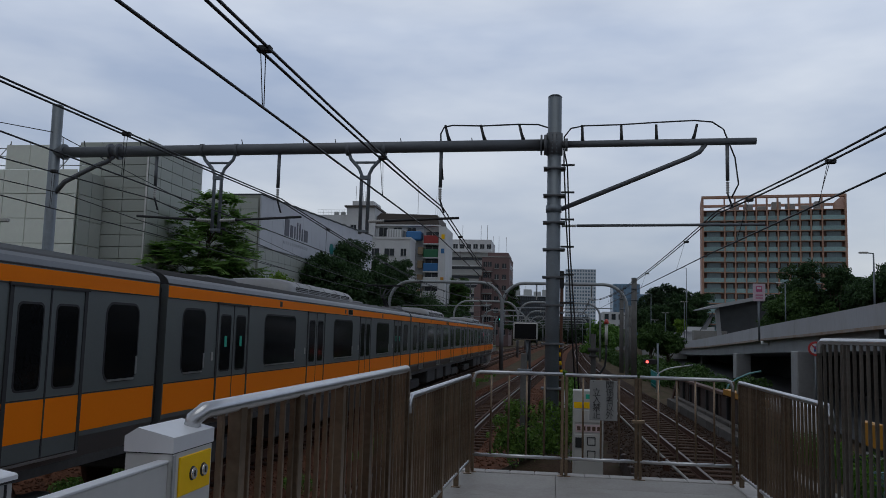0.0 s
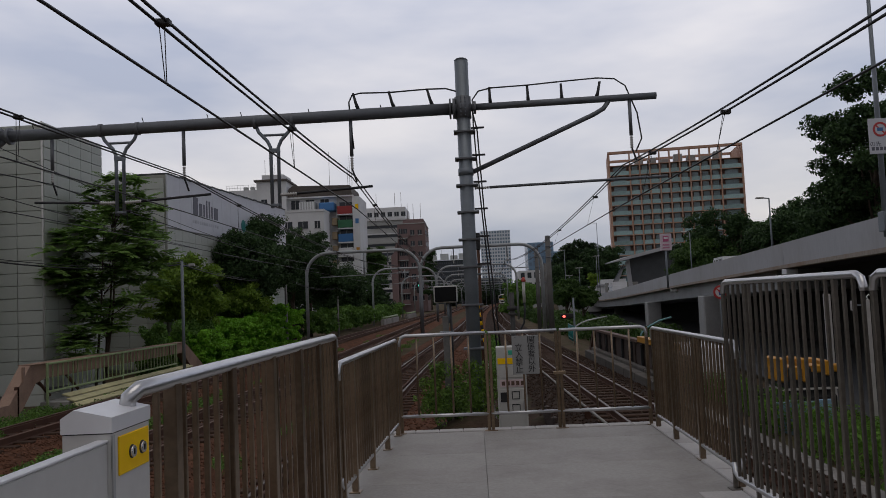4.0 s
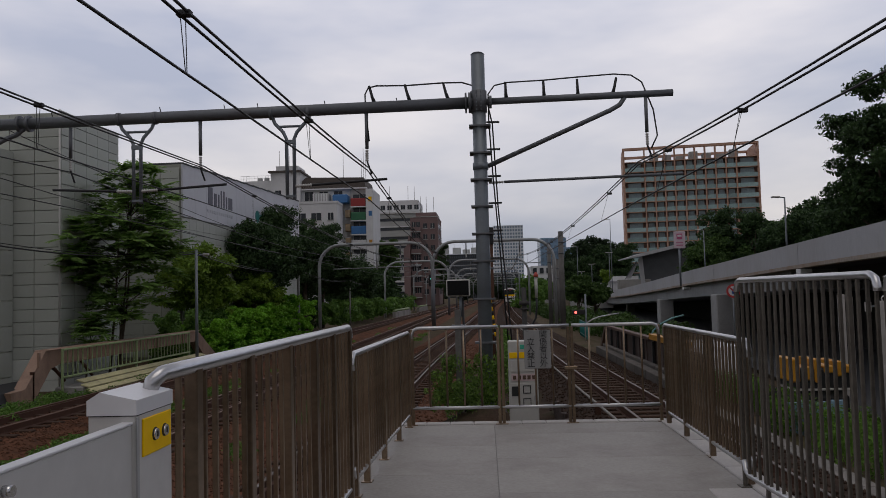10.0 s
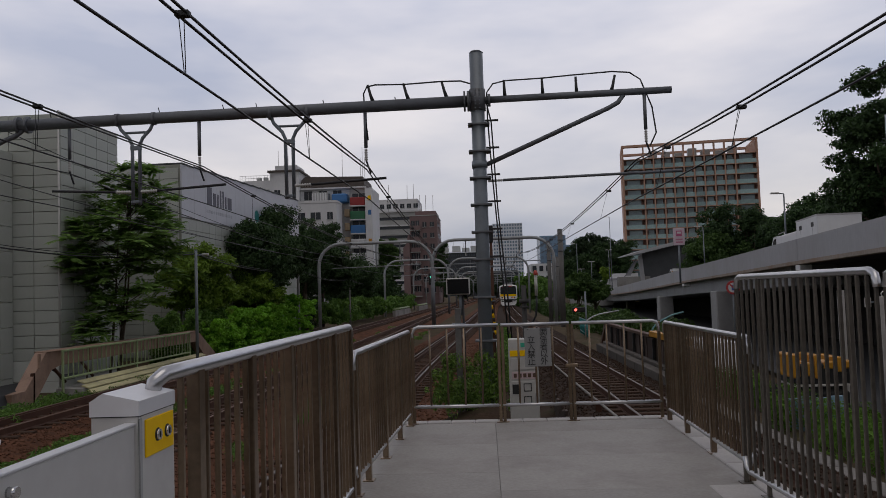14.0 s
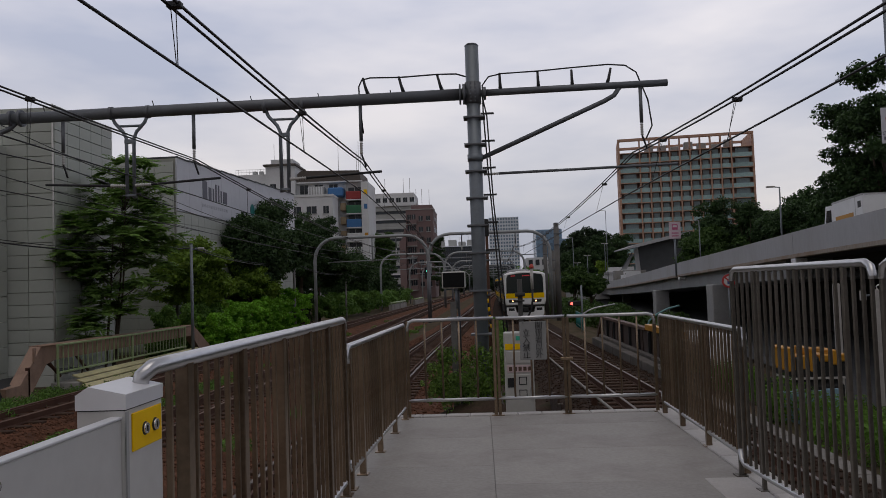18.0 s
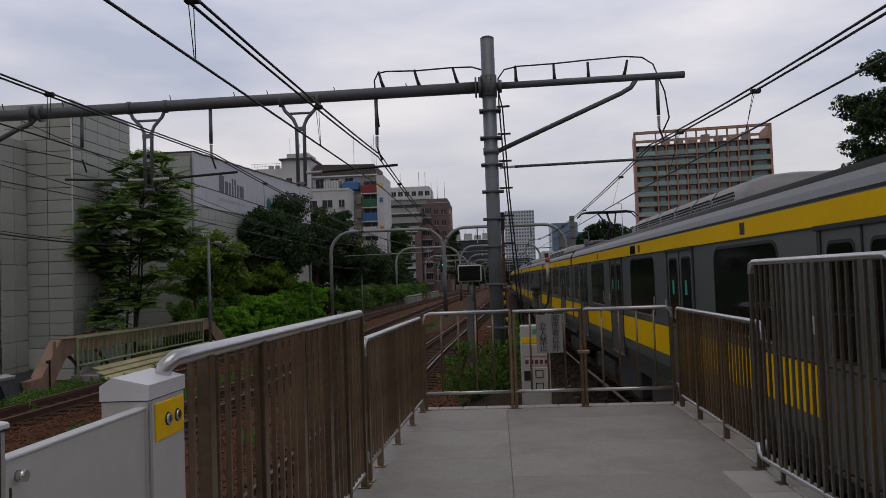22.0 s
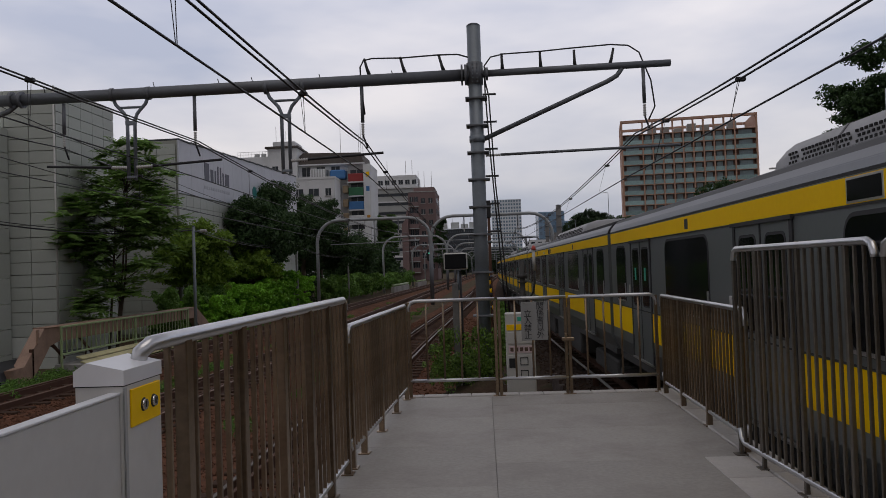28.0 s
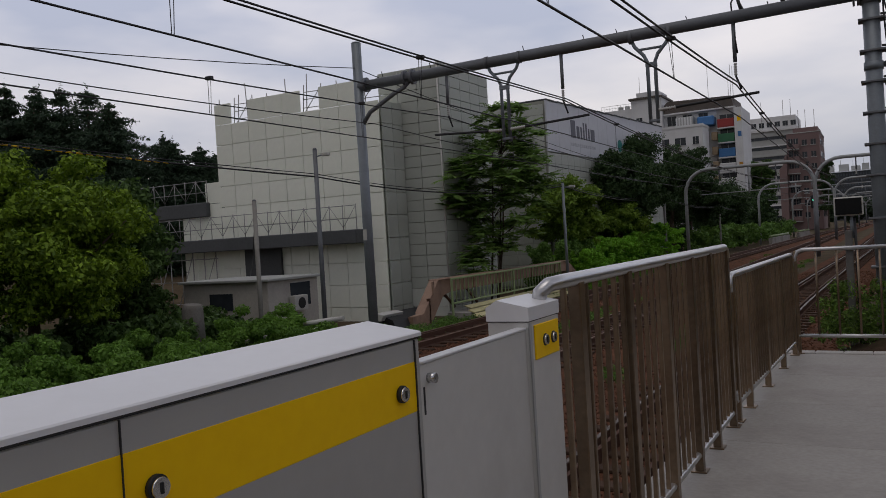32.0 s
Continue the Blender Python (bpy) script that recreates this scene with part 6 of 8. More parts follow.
ROAD_ROWS = [
    [(0, 41), (0.6, 56.5), (1.2, 72), (1.8, 87), (3, 118), (5, 168), (13, 365), (14, 372), (32, 373)],
    [(0, -19), (2.4, 34.5), (3.3, 52), (5.5, 102), (7, 140), (16, 360), (17, 366), (32, 367)],
    [(0, -116), (6, -115), (12, 39), (12.8, 59.5), (13.6, 82), (14.4, 104), (24, 350), (25, 358), (32, 359)],
    [(0, -117), (5, -116), (13.6, 40), (14, 48), (14.4, 56), (16.5, 101), (18, 136), (28, 350), (29, 356), (32, 357)],
    [(0, -118), (9, -117), (18, 40), (18.5, 49.5), (19, 61), (19.5, 73), (25, 200), (32, 350)],
]


def road_pose(y, lane):
    x0, x1 = along(DECK_EDGE, y - 1.5), along(DECK_EDGE, y + 1.5)
    z0, z1 = along(DECK_TOP, y - 1.5), along(DECK_TOP, y + 1.5)
    return pose((x0 + x1) / 2 + lane, y, (z0 + z1) / 2 - 1.14, math.degrees(math.atan2(z1 - z0, 3.0)), 0, -math.degrees(math.atan2(x1 - x0, 3.0)))


def motions():
    """Everything that moves: two trains and the traffic on the elevated road."""
    times = [0, 4, 8, 12, 16] + [16.5 + 0.5 * k for k in range(32)]
    for k, car in enumerate(YELLOW_CARS):
        walk(car, [(t, car_pose("right", along(YELLOW_FRONT, t) + 9.86 + 20 * k)) for t in times])
    times = [0.25 * k for k in range(15)] + [5, 8, 14, 20, 26, 32]
    for k, car in enumerate(ORANGE_CARS):
        walk(car, [(t, car_pose("middle", along(ORANGE_REAR, t) - 9.86 - 20 * (4 - k))) for t in times])
    for car, lane, rows in zip(ROAD_CARS, (3.0, 3.0, 3.0, 3.0, 3.0), ROAD_ROWS):
        walk(car, [(t, road_pose(y, lane)) for t, y in rows])


# ---- vegetation ----
def quads(name, V, material, parent=None, label=""):
    """One mesh of many loose four-cornered leaves."""
    count = len(V)
    me = bpy.data.meshes.new(name)
    me.vertices.add(4 * count)
    me.vertices.foreach_set("co", V.astype(np.float32).ravel())
    me.loops.add(4 * count)
    me.loops.foreach_set("vertex_index", np.arange(4 * count, dtype=np.int32))
    me.polygons.add(count)
    me.polygons.foreach_set("loop_start", np.arange(0, 4 * count, 4, dtype=np.int32))
    me.materials.append(material)
    me.update(calc_edges=True)
    me.validate()
    return part(name, me, None, parent, label)


def leaf_cloud(name, blobs, count, size, material, seed, parent=None, label="", long=0.5, shell=0.6, droop=0.0):
    """Many small leaves scattered over rounded clumps (x, y, z, rx, ry, rz)."""
    rng = np.random.default_rng(seed)
    B = np.array(blobs, float)
    w = (B[:, 3] * B[:, 4] * B[:, 5]) ** (2 / 3)
    pick = rng.choice(len(B), count, p=w / w.sum())
    d = rng.normal(size=(count, 3))
    d /= np.linalg.norm(d, axis=1, keepdims=True)
    r = shell + (1.06 - shell) * rng.random(count) ** 0.7
    c = B[pick, :3] + d * B[pick, 3:] * r[:, None]
    nrm = d * 0.6 + rng.normal(size=(count, 3)) * 0.55 + np.array([0, 0, 0.35])
    nrm /= np.linalg.norm(nrm, axis=1, keepdims=True)
    u = np.cross(nrm, rng.normal(size=(count, 3)))
    u[:, 2] -= droop
    u /= np.linalg.norm(u, axis=1, keepdims=True)
    v = np.cross(nrm, u)
    s = size * (0.6 + 0.8 * rng.random(count))[:, None]
    V = np.stack([c - u * s, c + v * s * long, c + u * s, c - v * s * long], 1)
    V[:, 1::2] += nrm[:, None, :] * (s * 0.18)[:, None, :]
    return quads(name, V, material, parent, label)


def crown_blobs(c, radii, k, blob, seed, core=True):
    """Rounded boughs over an egg-shaped crown, each broken into smaller clumps."""
    rng = random.Random(seed)
    out = []
    boughs = [(*c, radii[0] * 0.55, radii[1] * 0.55, radii[2] * 0.6)] if core else []
    for _ in range(k):
        while True:
            d = Vector((rng.gauss(0, 1), rng.gauss(0, 1), rng.gauss(0, 1))).normalized()
            if d.z > -0.75:
                break
        f = 0.45 + 0.5 * rng.random()
        s = blob * (0.6 + 0.8 * rng.random())
        boughs.append((c[0] + d.x * radii[0] * f, c[1] + d.y * radii[1] * f, c[2] + d.z * radii[2] * f, s * 1.2, s * 1.2, s * 0.75))
    for x, y, z, a, b, h in boughs:
        out.append((x, y, z, a * 0.92, b * 0.92, h * 0.92))
        for _ in range(12):
            d = Vector((rng.gauss(0, 1), rng.gauss(0, 1), rng.gauss(0, 0.9))).normalized()
            f = 0.5 + 0.55 * rng.random()
            s = rng.uniform(0.2, 0.5)
            out.append((x + d.x * a * f, y + d.y * b * f, z + d.z * h * f, a * s, b * s, h * s))
    return out


def tree(label, x, y, z0, c, radii, k, blob, n, size, material, seed, trunk=0.2, long=0.5, core=True, stems=1, name="tree", droop=0.0, shell=0.2):
    t = thing(name, label, "tree")
    blobs = crown_blobs(c, radii, k, blob, seed, core)
    rng = random.Random(seed + 7)
    stem(t, x, y, z0, c, radii, trunk, stems, rng)
    base, top = Vector((x, y, z0)), Vector((c[0], c[1], c[2] + radii[2] * 0.3))
    for b in blobs[1:: max(1, len(blobs) // 14)]:
        p = base.lerp(top, rng.uniform(0.35, 0.85))
        q = Vector(b[:3])
        part("limb", Geo().tube([p, p.lerp(q, 0.5) + Vector((0, 0, 0.12)), q], [trunk * 0.4, trunk * 0.25, trunk * 0.08], 6), BARK, t)
    leaf_cloud("crown", blobs, n, size, material, seed, t, "", long, shell, droop)
    return t


def stem(t, x, y, z0, c, radii, trunk, stems, rng):
    g = Geo()
    for s in range(stems):
        ox, oy = (rng.uniform(-0.5, 0.5), rng.uniform(-0.3, 0.3)) if stems > 1 else (0, 0)
        top = Vector((c[0] + ox * 1.6, c[1] + oy, c[2] + radii[2] * 0.35))
        base = Vector((x + ox, y + oy, z0 - 0.2))
        mid = base.lerp(top, 0.5) + Vector((rng.uniform(-0.2, 0.2), 0, 0))
        g.tube([base, base.lerp(mid, 0.5), mid, top], [trunk, trunk * 0.85, trunk * 0.65, trunk * 0.25], 8)
    part("trunk", g, BARK, t, "brown trunk")


def feather_tree(label, x, y, z0, profile, rosettes, seed, trunk=0.1, stems=3, length=0.62):
    """A tree of long drooping fronds; profile holds (z, x of the middle, half width)."""
    rng = random.Random(seed)
    t = thing("tree", label, "tree")
    zs = [p[0] for p in profile]
    cx = lambda z: float(np.interp(z, zs, [p[1] for p in profile]))
    hw = lambda z: float(np.interp(z, zs, [p[2] for p in profile]))
    zm = zs[0] + 0.75 * (zs[-1] - zs[0])
    stem(t, x, y, z0, (cx(zm), y, zm), (1, 1, 0.5), trunk, stems, rng)
    tips = []
    wide = max(p[2] for p in profile)
    while len(tips) < rosettes:
        z = rng.uniform(zs[0], zs[-1])
        if rng.random() > hw(z) / wide:
            continue
        a, f = rng.uniform(0, 6.283), math.sqrt(rng.uniform(0.08, 1.0))
        tip = Vector((cx(z) + hw(z) * f * math.cos(a), y + hw(z) * 0.85 * f * math.sin(a), z))
        if tip.x < -15.0:
            tip = Vector((-15.0, tip.y * 15.0 / -tip.x, tip.z))
        tips.append(tip)
    for k, q in enumerate(tips):
        if k % 5 == 0:
            p = Vector((cx(q.z - 0.7) * 0.8 + x * 0.2, y, max(z0 + 0.8, q.z - 0.9)))
            part("limb", Geo().tube([p, p.lerp(q, 0.6) + Vector((0, 0, 0.1)), q], [trunk * 0.35, trunk * 0.2, trunk * 0.08], 5), BARK, t)
    C, U, W, S = [], [], [], []
    for q in tips:
        out = Vector((q.x - cx(q.z), q.y - y, 0)) * 0.5
        for j in range(8):
            a = rng.uniform(0, 6.283)
            d = (Vector((math.cos(a), math.sin(a), rng.uniform(-0.15, 0.8))) + out * 0.5).normalized()
            ln = length * rng.uniform(0.7, 1.25)
            side = d.cross(Vector((0, 0, 1))).normalized()
            for i in range(9):
                f = 0.12 + 0.88 * i / 8
                p = q + d * ln * f - Vector((0, 0, 0.22 * ln * f * f))
                for sg in (-1, 1):
                    u = (side * sg + d * 0.35 + Vector((0, 0, -0.12 - 0.25 * rng.random()))).normalized()
                    C.append(p)
                    U.append(u)
                    W.append((d - Vector((0, 0, 0.84 * f)) + Vector((0, 0, rng.uniform(-0.3, 0.3)))).normalized())
                    S.append(0.23 * ln / length * (1.05 - 0.45 * f) * rng.uniform(0.8, 1.2))
    C, U, W, S = np.array(C), np.array(U), np.array(W), np.array(S)[:, None]
    quads("crown", np.stack([C, C + U * S * 0.42 + W * S * 0.24, C + U * S, C + U * S * 0.42 - W * S * 0.24], 1), L_TREE, t)
    return t


def bush(label, blobs, n, size, material, seed, name="bush", long=0.5, category="bush", kind=""):
    b = thing(name, label, category, kind=kind)
    leaf_cloud("foliage", blobs, n, size, material, seed, b, "", long, 0.5)
    return b


def conifer(label, x, y, z0, h, r, n, seed):
    """A cedar: tiers of flat drooping branches round a straight trunk."""
    t = thing("conifer", label, "tree")
    part("trunk", Geo().tube([(x, y, z0), (x, y, z0 + h * 0.97)], [0.3, 0.04], 8), BARK, t)
    rng = random.Random(seed)
    blobs = []
    for k in range(150):
        f = (k + rng.random()) / 150
        ln = (r * (1 - f) ** 0.7 + 0.2) * rng.choice((0.35, 0.6, 0.8, 1.0, 1.2))
        a = 2.4 * k + rng.uniform(-0.6, 0.6)
        z = z0 + h * (0.1 + 0.89 * f) + rng.uniform(-0.3, 0.3)
        rise = rng.uniform(-0.05, 0.28)
        for q in (0.2, 0.45, 0.7, 0.9, 1.05):
            w = (0.3 + 0.2 * ln) * (1.25 - 0.95 * q)
            blobs.append((x + ln * q * math.cos(a), y + ln * q * math.sin(a), z + ln * q * (rise - 0.2 * q), w, w, 0.12 + 0.05 * ln * (1.2 - q)))
    blobs.append((x, y, z0 + h, 0.16, 0.16, 0.7))
    leaf_cloud("crown", blobs, n, 0.14, L_CON, seed, t, "", 0.3, 0.1, 0.2)


def plants():
    rng = random.Random(5)
    feather_tree("light green ailanthus with feathery leaves beside the grey building", -14.25, 30.4, -1.7, [(0.7, -13.9, 0.5), (1.6, -14.1, 1.5), (2.7, -14.1, 2.1), (4.1, -13.8, 2.15), (5.1, -13.6, 1.85), (6.1, -13.4, 1.2), (6.9, -13.3, 0.5)], 230, 11, 0.06)
    feather_tree("slender sapling with drooping leaves by the panel wall", -14.7, 28.8, -1.7, [(0.0, -14.5, 0.6), (0.7, -14.4, 0.6), (1.0, -14.3, 0.3)], 14, 12, 0.04, 1)
    tree("yellow-green leafy tree behind the creeper hedge", -14.7, 41.5, -1.5, (-15.0, 41.5, 2.3), (1.5, 2.4, 2.4), 40, 0.6, 34000, 0.1, L_OLIVE, 13, 0.13, shell=0.35)
    tree("rounded yellow-green tree over the hedge", -14.6, 50.5, -1.5, (-14.8, 50.5, 2.0), (1.6, 2.8, 1.7), 38, 0.6, 30000, 0.1, L_OLIVE, 16, 0.13, shell=0.35)
    for k, (x, y, c, r, n) in enumerate(((-14.9, 51.5, (-14.9, 51.5, 3.9), (2.2, 2.0, 2.7), 30000), (-14.9, 57, (-14.9, 57, 4.9), (1.9, 2.6, 3.3), 34000), (-16.3, 72.5, (-16.3, 72.5, 5.4), (1.7, 2.2, 3.4), 28000), (-15.8, 77, (-15.4, 77, 4.3), (2.7, 2.6, 4.2), 40000), (-15.8, 92, (-15.3, 92, 2.8), (2.7, 3.0, 3.8), 30000))):
        tree("dark spreading evergreen tree in front of the long wall", x, y, -1.3, c, r, 54, 0.85, int(1.5 * n), 0.1, L_DARK, 14 + 100 * k, 0.28)
    tree("tall dark tree beside the brick building", -17.0, 128, -1.0, (-16.6, 128, 2.6), (3.4, 3.4, 3.6), 32, 1.1, 12000, 0.22, L_DARK, 17, 0.3)
    tree("tall green tree between two blocks", -19.0, 158, -1.0, (-19.0, 158, 8.2), (2.6, 2.6, 5.6), 34, 1.0, 14000, 0.22, L_HILL, 19, 0.3)
    tree("dark green tree beside the track", -16.8, 99, -1.0, (-16.6, 99, 2.2), (2.8, 3.0, 2.9), 34, 0.9, 15000, 0.18, L_DARK, 18, 0.25)
    # creeper hedge along the outer track
    blobs = []
    for k in range(1500):
        y = 39.0 + 27.0 * rng.random() ** 1.15
        f = (y - 37.0) / 29
        x = -13.75 - 1.0 * f + rng.uniform(-1.4, 0.75)
        top = 0.2 + 1.1 * f + 0.35 * math.sin(0.55 * y) + 0.2 * math.sin(1.3 * y + x)
        q = rng.uniform(0.1, 0.3)
        blobs.append((x, y, -1.6 + (top + 1.6) * (1 - rng.random() ** 1.6) - 0.25 * max(0, x + 13.4), q, q * 1.2, q * 0.6))
    bush("bright green creeper hedge along the railway", blobs, 170000, 0.06, L_IVY, 21, "creeper_hedge", 0.75, "hedge", "stuff")
    low = random.Random(77)
    blobs = [(low.uniform(-14.9, -13.9), low.uniform(35, 43), low.uniform(-1.6, 0.9), low.uniform(0.12, 0.32), low.uniform(0.15, 0.38), low.uniform(0.12, 0.3)) for _ in range(230)]
    gap = [(low.uniform(-20.2, -15.4), low.uniform(72, 75.5), low.uniform(-1.2, 3.4), low.uniform(0.25, 0.5), low.uniform(0.25, 0.5), low.uniform(0.25, 0.45)) for _ in range(190)]
    bush("dark undergrowth beneath the evergreen trees", gap, 24000, 0.1, L_DARK, 24, "tree_undergrowth", 0.55, "shrubs", "stuff")
    bush("green shrubs between the bridge and the clad wall", blobs, 40000, 0.06, L_MID, 23, "wall_shrubs", 0.55, "shrubs", "stuff")
    blobs = [(-14.2 + rng.uniform(-1.2, 1.0), rng.uniform(73, 150), rng.uniform(-1.0, 0.9), rng.uniform(0.3, 0.7), rng.uniform(0.4, 0.8), rng.uniform(0.3, 0.5)) for _ in range(330)]
    bush("mixed green bushes along the railway bank", blobs, 36000, 0.14, L_MID, 22, "bank_bushes", 0.55, "bushes", "stuff")
    # beside the platform doors on the left
    tree("bright yellow-green rounded tree by the line", -20.3, 13.6, -1.9, (-20.1, 13.6, 1.8), (3.3, 2.8, 2.95), 90, 0.5, 78000, 0.075, L_YEL, 31, 0.2, 0.5, shell=0.35)
    tree("dark leafy tree beside the scaffolding", -22.5, 18.2, -1.9, (-23.5, 18.4, 1.2), (2.1, 2.0, 2.7), 32, 0.75, 26000, 0.1, L_HILL, 32, 0.18)
    tree("broad green tree by the line", -22.5, 8.5, -1.9, (-22.5, 8.5, 1.4), (3.4, 3.2, 3.0), 44, 0.9, 32000, 0.1, L_MID, 33, 0.2)
    blobs = []
    for k in range(320):
        y = rng.uniform(3.0, 20)
        x = rng.uniform(-17.5, -13.1)
        s = rng.uniform(0.15, 0.4)
        blobs.append((x, y, rng.uniform(-1.7, -0.75 - 0.1 * (x + 13)), s, s, s * 0.65))
    bush("wild green shrubs on the bank beside the track", blobs, 110000, 0.048, L_GRASS, 34, "bank_shrubs", 0.6, "shrubs", "stuff")
    blobs = []
    for k in range(260):
        x, y = rng.uniform(-26, -17.2), rng.uniform(5, 20)
        s = rng.uniform(0.25, 0.55)
        blobs.append((x, y, rng.uniform(-1.9, -0.5), s, s, s * 0.7))
    bush("dark undergrowth beneath the trees on the bank", blobs, 60000, 0.085, L_HILL, 35, "undergrowth", 0.6, "shrubs", "stuff")
    for k in range(24):
        a = k / 23
        x, y = -36 - 27 * a, 46 - 16 * a + rng.uniform(-2, 2)
        h = float(np.interp(k, (0, 5, 6.5, 8, 9, 11, 13, 15, 23), (8, 8.6, 8.9, 10, 11.6, 12.9, 13, 13.9, 14))) + rng.uniform(-0.7, 0.7)
        conifer("dark cedar standing on the far bank", x, y, 0.0, h, 6.2 + rng.uniform(-0.4, 0.8), 34000, 40 + k)
    for k in range(9):
        x, y = -36.5 - 2.9 * k, 51 - 1.75 * k + rng.uniform(-1, 1)
        conifer("dark cedar standing in the second row", x, y, 0.0, float(np.interp(k, (0, 3, 5, 8), (7.6, 8.6, 11.5, 12.4))) + rng.uniform(-0.6, 0.6), 6.2, 28000, 240 + k)
    # weeds round the mast
    blobs = []
    for cx_, cy_, top in ((-0.95, 17.0, -0.2), (-0.75, 17.4, 0.1), (-0.4, 16.9, 0.2), (-0.1, 17.5, 0.1), (0.15, 17.0, 0.0), (0.4, 17.6, -0.15), (-0.6, 16.4, -0.3)):
        for _ in range(26):
            z = rng.uniform(-0.85, top)
            w = 0.26 * (1.1 - 0.6 * (z + 0.85) / (top + 0.85))
            s_ = rng.uniform(0.05, 0.13)
            blobs.append((cx_ + rng.gauss(0, w), cy_ + rng.gauss(0, w), z, s_, s_, s_ * 1.5))
    bush("green weeds round the foot of the mast", blobs, 7200, 0.04, L_WEED, 51, "weeds", 0.4, "weeds", "stuff")
    blobs = [(rng.uniform(0.2, 1.3), rng.uniform(24, 60), rng.uniform(-1.3, -1.0), 0.25, 0.4, 0.2) for _ in range(60)]
    bush("low green weeds between the tracks", blobs, 9000, 0.07, L_MID, 52, "weeds", 0.5, "weeds", "stuff")
    blobs = [(rng.uniform(-5.2, -4.2), rng.uniform(12, 60), -1.35, 0.25, 0.5, 0.12) for _ in range(26)]
    blobs += [(rng.uniform(-12.9, -12.1), rng.uniform(8, 62), -1.3, 0.3, 0.5, 0.2) for _ in range(70)]
    blobs += [(rng.uniform(-9.0, -7.6), rng.uniform(10, 70), -1.4, 0.25, 0.6, 0.1) for _ in range(22)]
    blobs += [(rng.uniform(-8.9, -7.9), rng.uniform(8, 26), -1.42, rng.uniform(0.08, 0.25), rng.uniform(0.1, 0.35), rng.uniform(0.05, 0.16)) for _ in range(170)]
    blobs += [(rng.uniform(-13.0, -11.7), rng.uniform(8, 30), -1.35, rng.uniform(0.08, 0.25), rng.uniform(0.1, 0.35), rng.uniform(0.05, 0.2)) for _ in range(150)]
    bush("patchy low grass along the ballast", blobs, 44000, 0.05, L_MID, 53, "grass_patches", 0.3, "grass", "stuff")
    blobs = [(rng.uniform(5.9, 11), rng.uniform(4, 24), 0, 0.3, 0.3, 0.4) for _ in range(240)]
    blobs = [(x, y, ground_z(x, y) + rng.uniform(0.1, 0.6), a, b, c) for x, y, z, a, b, c in blobs]
    bush("tall grass and weeds on the slope behind the railing", blobs, 60000, 0.075, L_GRASS, 54, "slope_grass", 0.2, "grass", "stuff")
    blobs = [(rng.uniform(7.5, 17), rng.uniform(66, 170), 0, rng.uniform(0.5, 1.2), rng.uniform(0.6, 1.4), rng.uniform(0.4, 0.9)) for _ in range(260)]
    blobs = [(max(x, along(TRACKS["right"], y) + 3.6), y, ground_z(x, y) + rng.uniform(0.1, 1.6), a, b, c) for x, y, z, a, b, c in blobs]
    bush("dark green bushes between the tracks and the elevated road", blobs, 42000, 0.16, L_HILL, 55, "roadside_bushes", 0.55, "bushes", "stuff")
    # wooded hill beyond the elevated road
    for k in range(12):
        x, y = 33.8 + 1.7 * k + rng.uniform(-1, 1), 112 + rng.uniform(-12, 10)
        top = 10.2 + 1.6 * math.sin(k * 1.3) + (1.5 if k > 2 else -2.5)
        tree("dark broadleaf tree on the wooded hill", x, y, ground_z(x, y), (x, y, top * 0.55), (4.6, 4.2, top * 0.5), 38, 1.25, 15000, 0.24, L_DARK if k % 3 else L_HILL, 60 + k, 0.3)
    for k, (x, y, top) in enumerate(((28.6, 100, 8.6), (29.6, 104, 11.2), (33.2, 101, 10.9), (31.8, 84, 8.8), (33.5, 75, 9.6), (37, 78, 10.8), (41, 74, 11.5), (46, 80, 12))):
        tree("green broadleaf tree behind the elevated road", x, y, ground_z(x, y), (x, y, top * 0.5), (3.6, 3.4, top * 0.52), 40, 1.05, 22000, 0.16, L_HILL if k == 0 else L_DARK, 80 + k, 0.3)
    for k, (x, y, top, r) in enumerate(((27.6, 55, 16.0, 4.2), (32.5, 57, 15.5, 4.6), (29.5, 50, 8.4, 3.6), (35.5, 63, 11, 4.4), (38, 66, 13, 5))):
        tree("tall dark tree over the elevated road", x, y, ground_z(x, y), (x, y, top * 0.6), (r, r * 0.9, top * 0.42), 62, 0.95, 38000, 0.14, L_DARK, 90 + k, 0.35, core=k > 1)
    for k, (x, y, top) in enumerate(((36, 175, 8), (41, 160, 9), (20.2, 184, 8.6), (23.3, 186, 10.2), (26.4, 187, 12.2), (29.6, 188, 12.8), (33, 189, 13.2))):
        tree("dark green tree beyond the shelter roof", x, y, ground_z(x, y), (x, y, top * 0.5), (3.2, 3.0, top * 0.52), 30, 1.0, 12000, 0.2, L_DARK, 180 + k, 0.25)
    tree("small yellow-green tree on the road island", 24.6, 165, 0.0, (24.6, 165, 3.9), (1.2, 1.2, 1.6), 14, 0.5, 3500, 0.16, L_OLIVE, 190, 0.12)
    tree("leafy green tree below the elevated road", 12.0, 104, ground_z(12, 104), (12.0, 104, 1.6), (1.7, 1.7, 2.1), 22, 0.6, 9000, 0.16, L_HILL, 191, 0.15)
    tree("low green tree below the elevated road", 14.4, 106, ground_z(14.4, 106), (14.4, 106, 0.8), (1.6, 1.6, 2.0), 22, 0.6, 9000, 0.16, L_HILL, 193, 0.15)
    tree("dark tree beside the brick block", -11.0, 213, -1.0, (-11.0, 213, 8.5), (1.7, 1.7, 9.3), 30, 0.8, 9000, 0.22, L_DARK, 192, 0.2)
    for k in range(7):
        x = 34 + 3.6 * k
